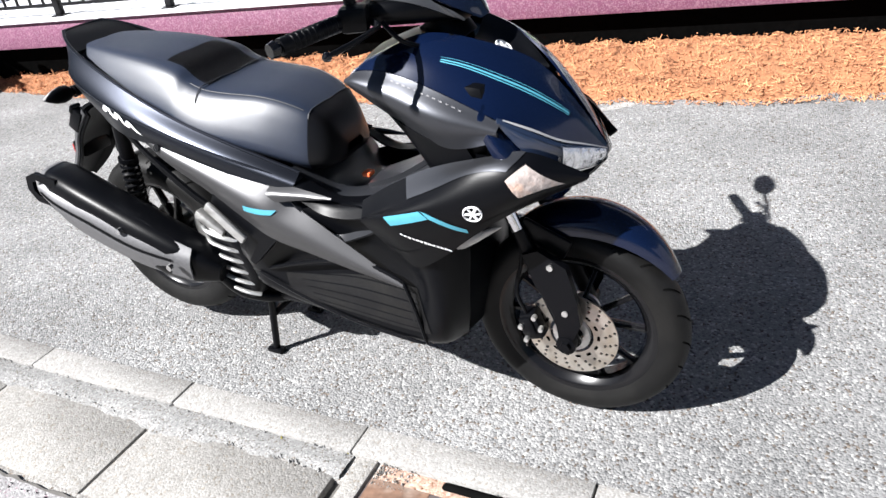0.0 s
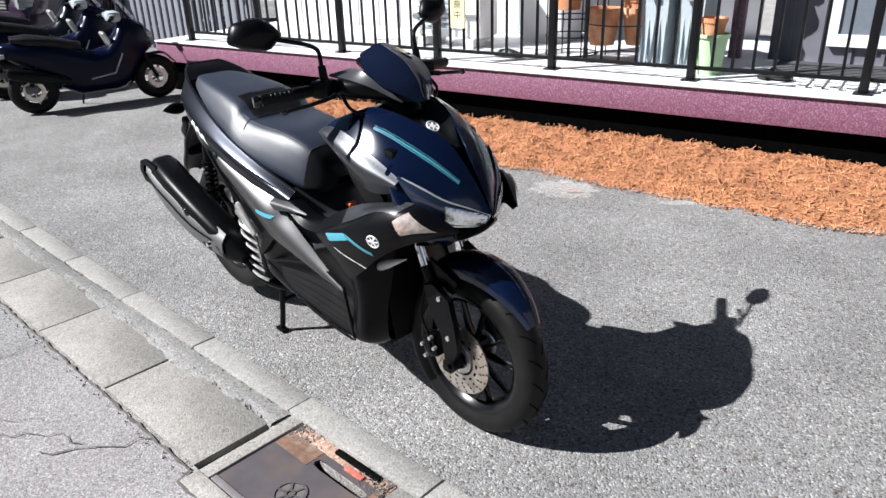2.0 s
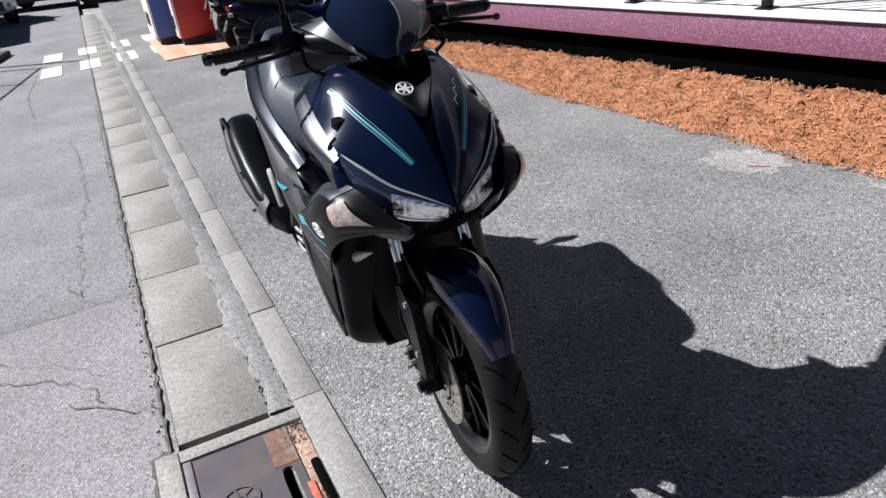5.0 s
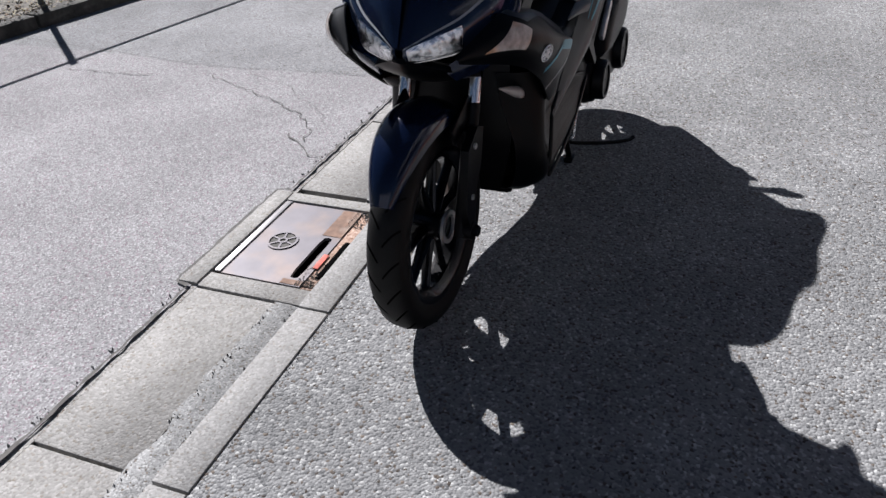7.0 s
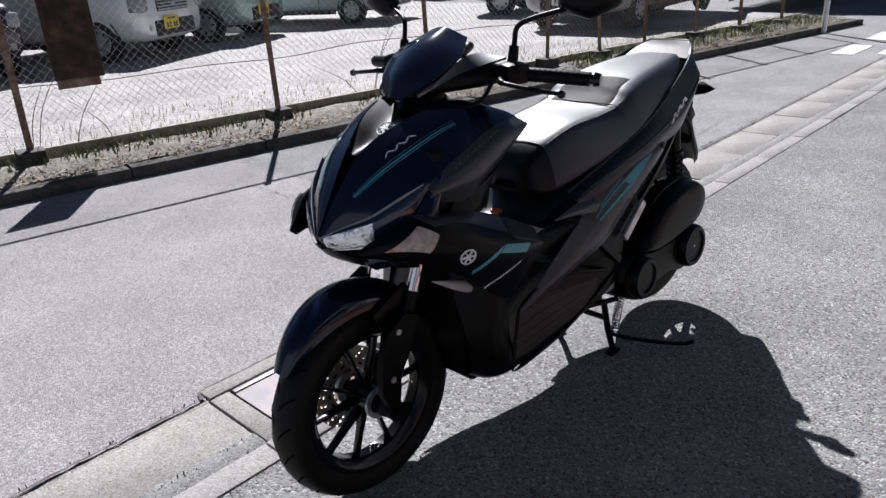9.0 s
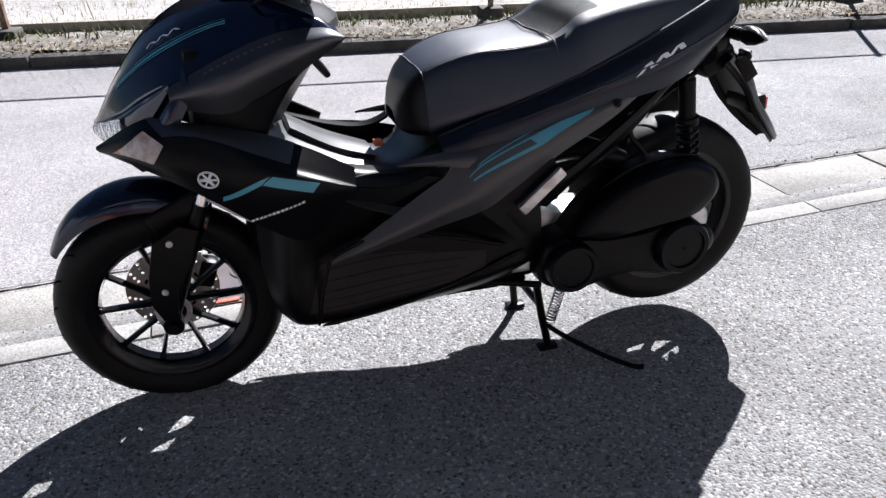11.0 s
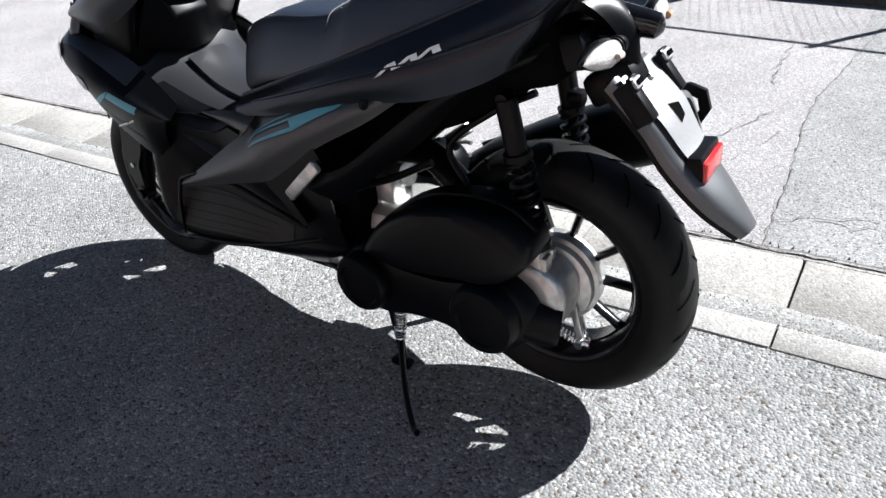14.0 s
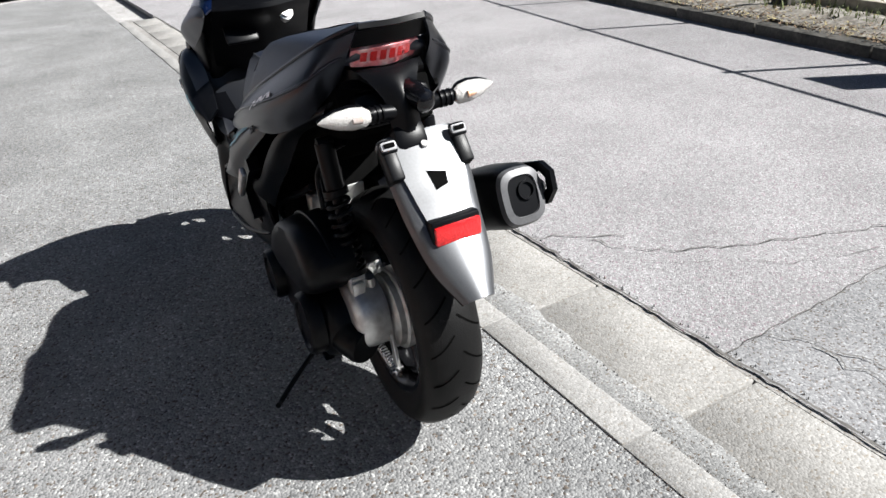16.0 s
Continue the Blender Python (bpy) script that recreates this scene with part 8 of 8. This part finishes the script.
# centre stand and folded side stand
std = part("centre_stand", tube(tube(tube(B(), [(0.43, 0.10, 0.20), (0.41, 0.105, 0.09), (0.395, 0.115, 0.016)], 0.011, 10), [(0.43, -0.10, 0.20), (0.41, -0.10, 0.09), (0.40, -0.105, 0.016)], 0.011, 10), [(0.42, -0.10, 0.14), (0.42, 0.10, 0.14)], 0.010, 10), M_BLACK, scooter, "black tubular centre stand, down")
for y in (0.118, -0.106):
    part("stand_foot", box(B(), (0.398, y, 0.008), (0.055, 0.03, 0.014), None, 0.004), M_BLACK, std)
part("foot_lever", tube(B(), spline([(0.40, 0.11, 0.075), (0.37, 0.15, 0.06), (0.30, 0.235, 0.04), (0.24, 0.295, 0.03), (0.215, 0.312, 0.034)]), 0.0075, 10), M_BLACK, std)
part("stand_spring", helix(B(), (0.365, 0.125, 0.225), (0.395, 0.118, 0.085), 0.013, 0.0026, 15), M_CHROME, std, "bright return spring")
part("side_stand", tube(B(), spline([(0.66, 0.11, 0.255), (0.56, 0.13, 0.250), (0.47, 0.15, 0.240), (0.445, 0.155, 0.238)]), 0.009, 10), M_BLACK, scooter, "folded black side stand")

# handlebar, visor, grips, mirrors
hb = B()
HBR = [(1.140, 0.996, 1.020, 0.045), (1.10, 0.998, 1.055, 0.095), (1.05, 1.000, 1.072, 0.145), (0.99, 1.002, 1.072, 0.172), (0.94, 1.004, 1.055, 0.15), (0.915, 1.006, 1.035, 0.10)]
loft(hb, [[Vector((x, w * math.copysign(abs(math.cos(t)) ** 0.7, math.cos(t)), (z0 + z1) / 2 + (z1 - z0) / 2 * math.copysign(abs(math.sin(t)) ** 0.7, math.sin(t)))) for t in [2 * math.pi * k / 28 for k in range(28)]] for x, z0, z1, w in dense(HBR)])
hcov = part("handlebar_cover", hb, M_BLACK, scooter, "black handlebar cover", angle=60)
part("steering_neck", cyl(B(), (1.10, 0, 0.94), (1.06, 0, 1.0), 0.055, 0.05, n=20), M_BLACK, scooter)
VIS = [[(1.172, 0.026, 0.998), (1.180, 0, 1.002), (1.172, -0.026, 0.998)], [(1.125, 0.085, 1.040), (1.150, 0, 1.052), (1.125, -0.085, 1.040)], [(1.055, 0.108, 1.085), (1.085, 0, 1.106), (1.055, -0.108, 1.085)], [(0.995, 0.075, 1.120), (1.000, 0, 1.142), (0.995, -0.075, 1.120)]]
vis = Patch(VIS)
part("visor", vis.panel(B(), 0.004, 18, 16, (1, 0, 1)), M_SMOKE, hcov, "smoked pointed visor")
part("visor_side", Patch([[(1.150, 0.06, 1.0), (1.14, 0.075, 1.012)], [(1.07, 0.125, 1.05), (1.06, 0.112, 1.078)], [(0.97, 0.17, 1.075), (0.985, 0.10, 1.085)]]).panel(B(), 0.006, 14, 6, (0, 0, 1)), M_FEND, hcov, "grey flank beside the visor")
part("visor_side", Patch([[(1.150, 0.06, 1.0), (1.14, 0.075, 1.012)], [(1.07, 0.125, 1.05), (1.06, 0.112, 1.078)], [(0.97, 0.17, 1.075), (0.985, 0.10, 1.085)]], -1).panel(B(), 0.006, 14, 6, (0, 0, 1)), M_FEND, hcov)
part("meter", box(B(), (0.985, 0, 1.085), (0.06, 0.13, 0.02), Matrix.Rotation(radians(28), 3, "Y"), 0.008), M_GLOSS, hcov, "dark instrument panel")
for sd in (1, -1):
    bar = [(1.0, 0.12 * sd, 1.04), (0.965, 0.19 * sd, 1.038), (0.935, 0.27 * sd, 1.033), (0.905, 0.355 * sd, 1.027)]
    gp = part("grip", tube(B(), spline(bar[1:], 6), 0.0165, 16), M_BLACK, hcov, "black rubber grip")
    rb = B()
    P = spline(bar[1:], 14)
    for k in range(8, 26, 2):
        d = (P[k + 1] - P[k]).normalized()
        lathe(rb, [(-0.003, 0.0160), (-0.0015, 0.0172), (0.0015, 0.0172), (0.003, 0.0160)], P[k], d, 16)
    part("grip_ribs", rb, M_BLACK, gp)
    d = (Vector(bar[3]) - Vector(bar[2])).normalized()
    part("bar_end", cyl(cyl(B(), Vector(bar[3]) - d * 0.002, Vector(bar[3]) + d * 0.010, 0.011, n=16), Vector(bar[3]) + d * 0.010, Vector(bar[3]) + d * 0.024, 0.0165, 0.0135, n=18), M_GLOSS, gp)
    part("switch_block", box(B(), (0.975, 0.195 * sd, 1.04), (0.06, 0.06, 0.05), rotz(-22 * sd), 0.012), M_BLACK, hcov)
    part("brake_lever", tube(B(), spline([(1.01, 0.185 * sd, 1.03), (1.035, 0.215 * sd, 1.028), (1.03, 0.28 * sd, 1.02), (1.005, 0.345 * sd, 1.01)]), [0.008] * 8 + [0.0055] * 14 + [0.005] * 3, 10), M_BLACK, hcov, "black brake lever")
    part("lever_ball", lathe(B(), [(-0.010, 0.001), (-0.007, 0.007), (0, 0.0095), (0.007, 0.007), (0.010, 0.001)], (1.003, 0.349 * sd, 1.009), (0, 1, 0), 14), M_GLOSS, hcov)
    part("cable", tube(B(), spline([(1.02, 0.17 * sd, 1.025), (1.06, 0.17 * sd, 0.99), (1.08, 0.12 * sd, 0.965), (1.07, 0.06 * sd, 0.95)]), 0.005, 8), M_BLACK, hcov)
    stem = spline([(0.962, 0.182 * sd, 1.06), (0.955, 0.183 * sd, 1.105), (0.948, 0.186 * sd, 1.140), (0.932, 0.215 * sd, 1.158), (0.905, 0.285 * sd, 1.176), (0.895, 0.30 * sd, 1.180)], 6)
    mi = part("mirror", tube(cyl(B(), (0.962, 0.182 * sd, 1.06), (0.956, 0.183 * sd, 1.10), 0.013, 0.011, n=14), stem, 0.0062, 10), M_BLACK, hcov, "black rear-view mirror on a bent stem")
    head = B()
    rings = []
    O = Vector((0.882, 0.338 * sd, 1.196))
    ax = Vector((0.90, 0.25 * sd, 0.18)).normalized()
    uu = Vector((-0.25 * sd, 0.95, 0.12 * sd)).normalized()
    uu = (uu - ax * uu.dot(ax)).normalized()
    ww = ax.cross(uu)
    shape = [(1.0, 0.66), (0.45, 0.92), (-0.55, 1.0), (-1.06, -0.02), (-0.62, -0.62), (-0.10, -1.0), (0.86, -0.50)]
    shape = [(a[0] + (b[0] - a[0]) * q, a[1] + (b[1] - a[1]) * q) for a, b in zip(shape, shape[1:] + shape[:1]) for q in (0.13, 0.87)]
    shape = [(0.074 * a * sd, 0.043 * b * sd) for a, b in shape]
    for f, q in ((0.97, -0.012), (1.0, -0.006), (0.98, 0.006), (0.82, 0.020), (0.5, 0.030), (0.1, 0.034)):
        rings.append([O + uu * a * f + ww * b * f + ax * q for a, b in shape])
    loft(head, rings)
    part("mirror_shell", head, M_BLACK, mi)
    gl = B()
    gl.faces.new([gl.verts.new(O + uu * a * 0.92 + ww * b * 0.92 - ax * 0.0135) for a, b in shape])
    part("mirror_glass", gl, M_MIRROR, mi)

# the scooter stands slightly askew to the kerb
for ob in scooter.children_recursive:
    for v in ob.data.vertices:
        v.co.y += 0.045 * (1.42 - v.co.x) - 0.012 * min(v.co.z / 0.7, 1)
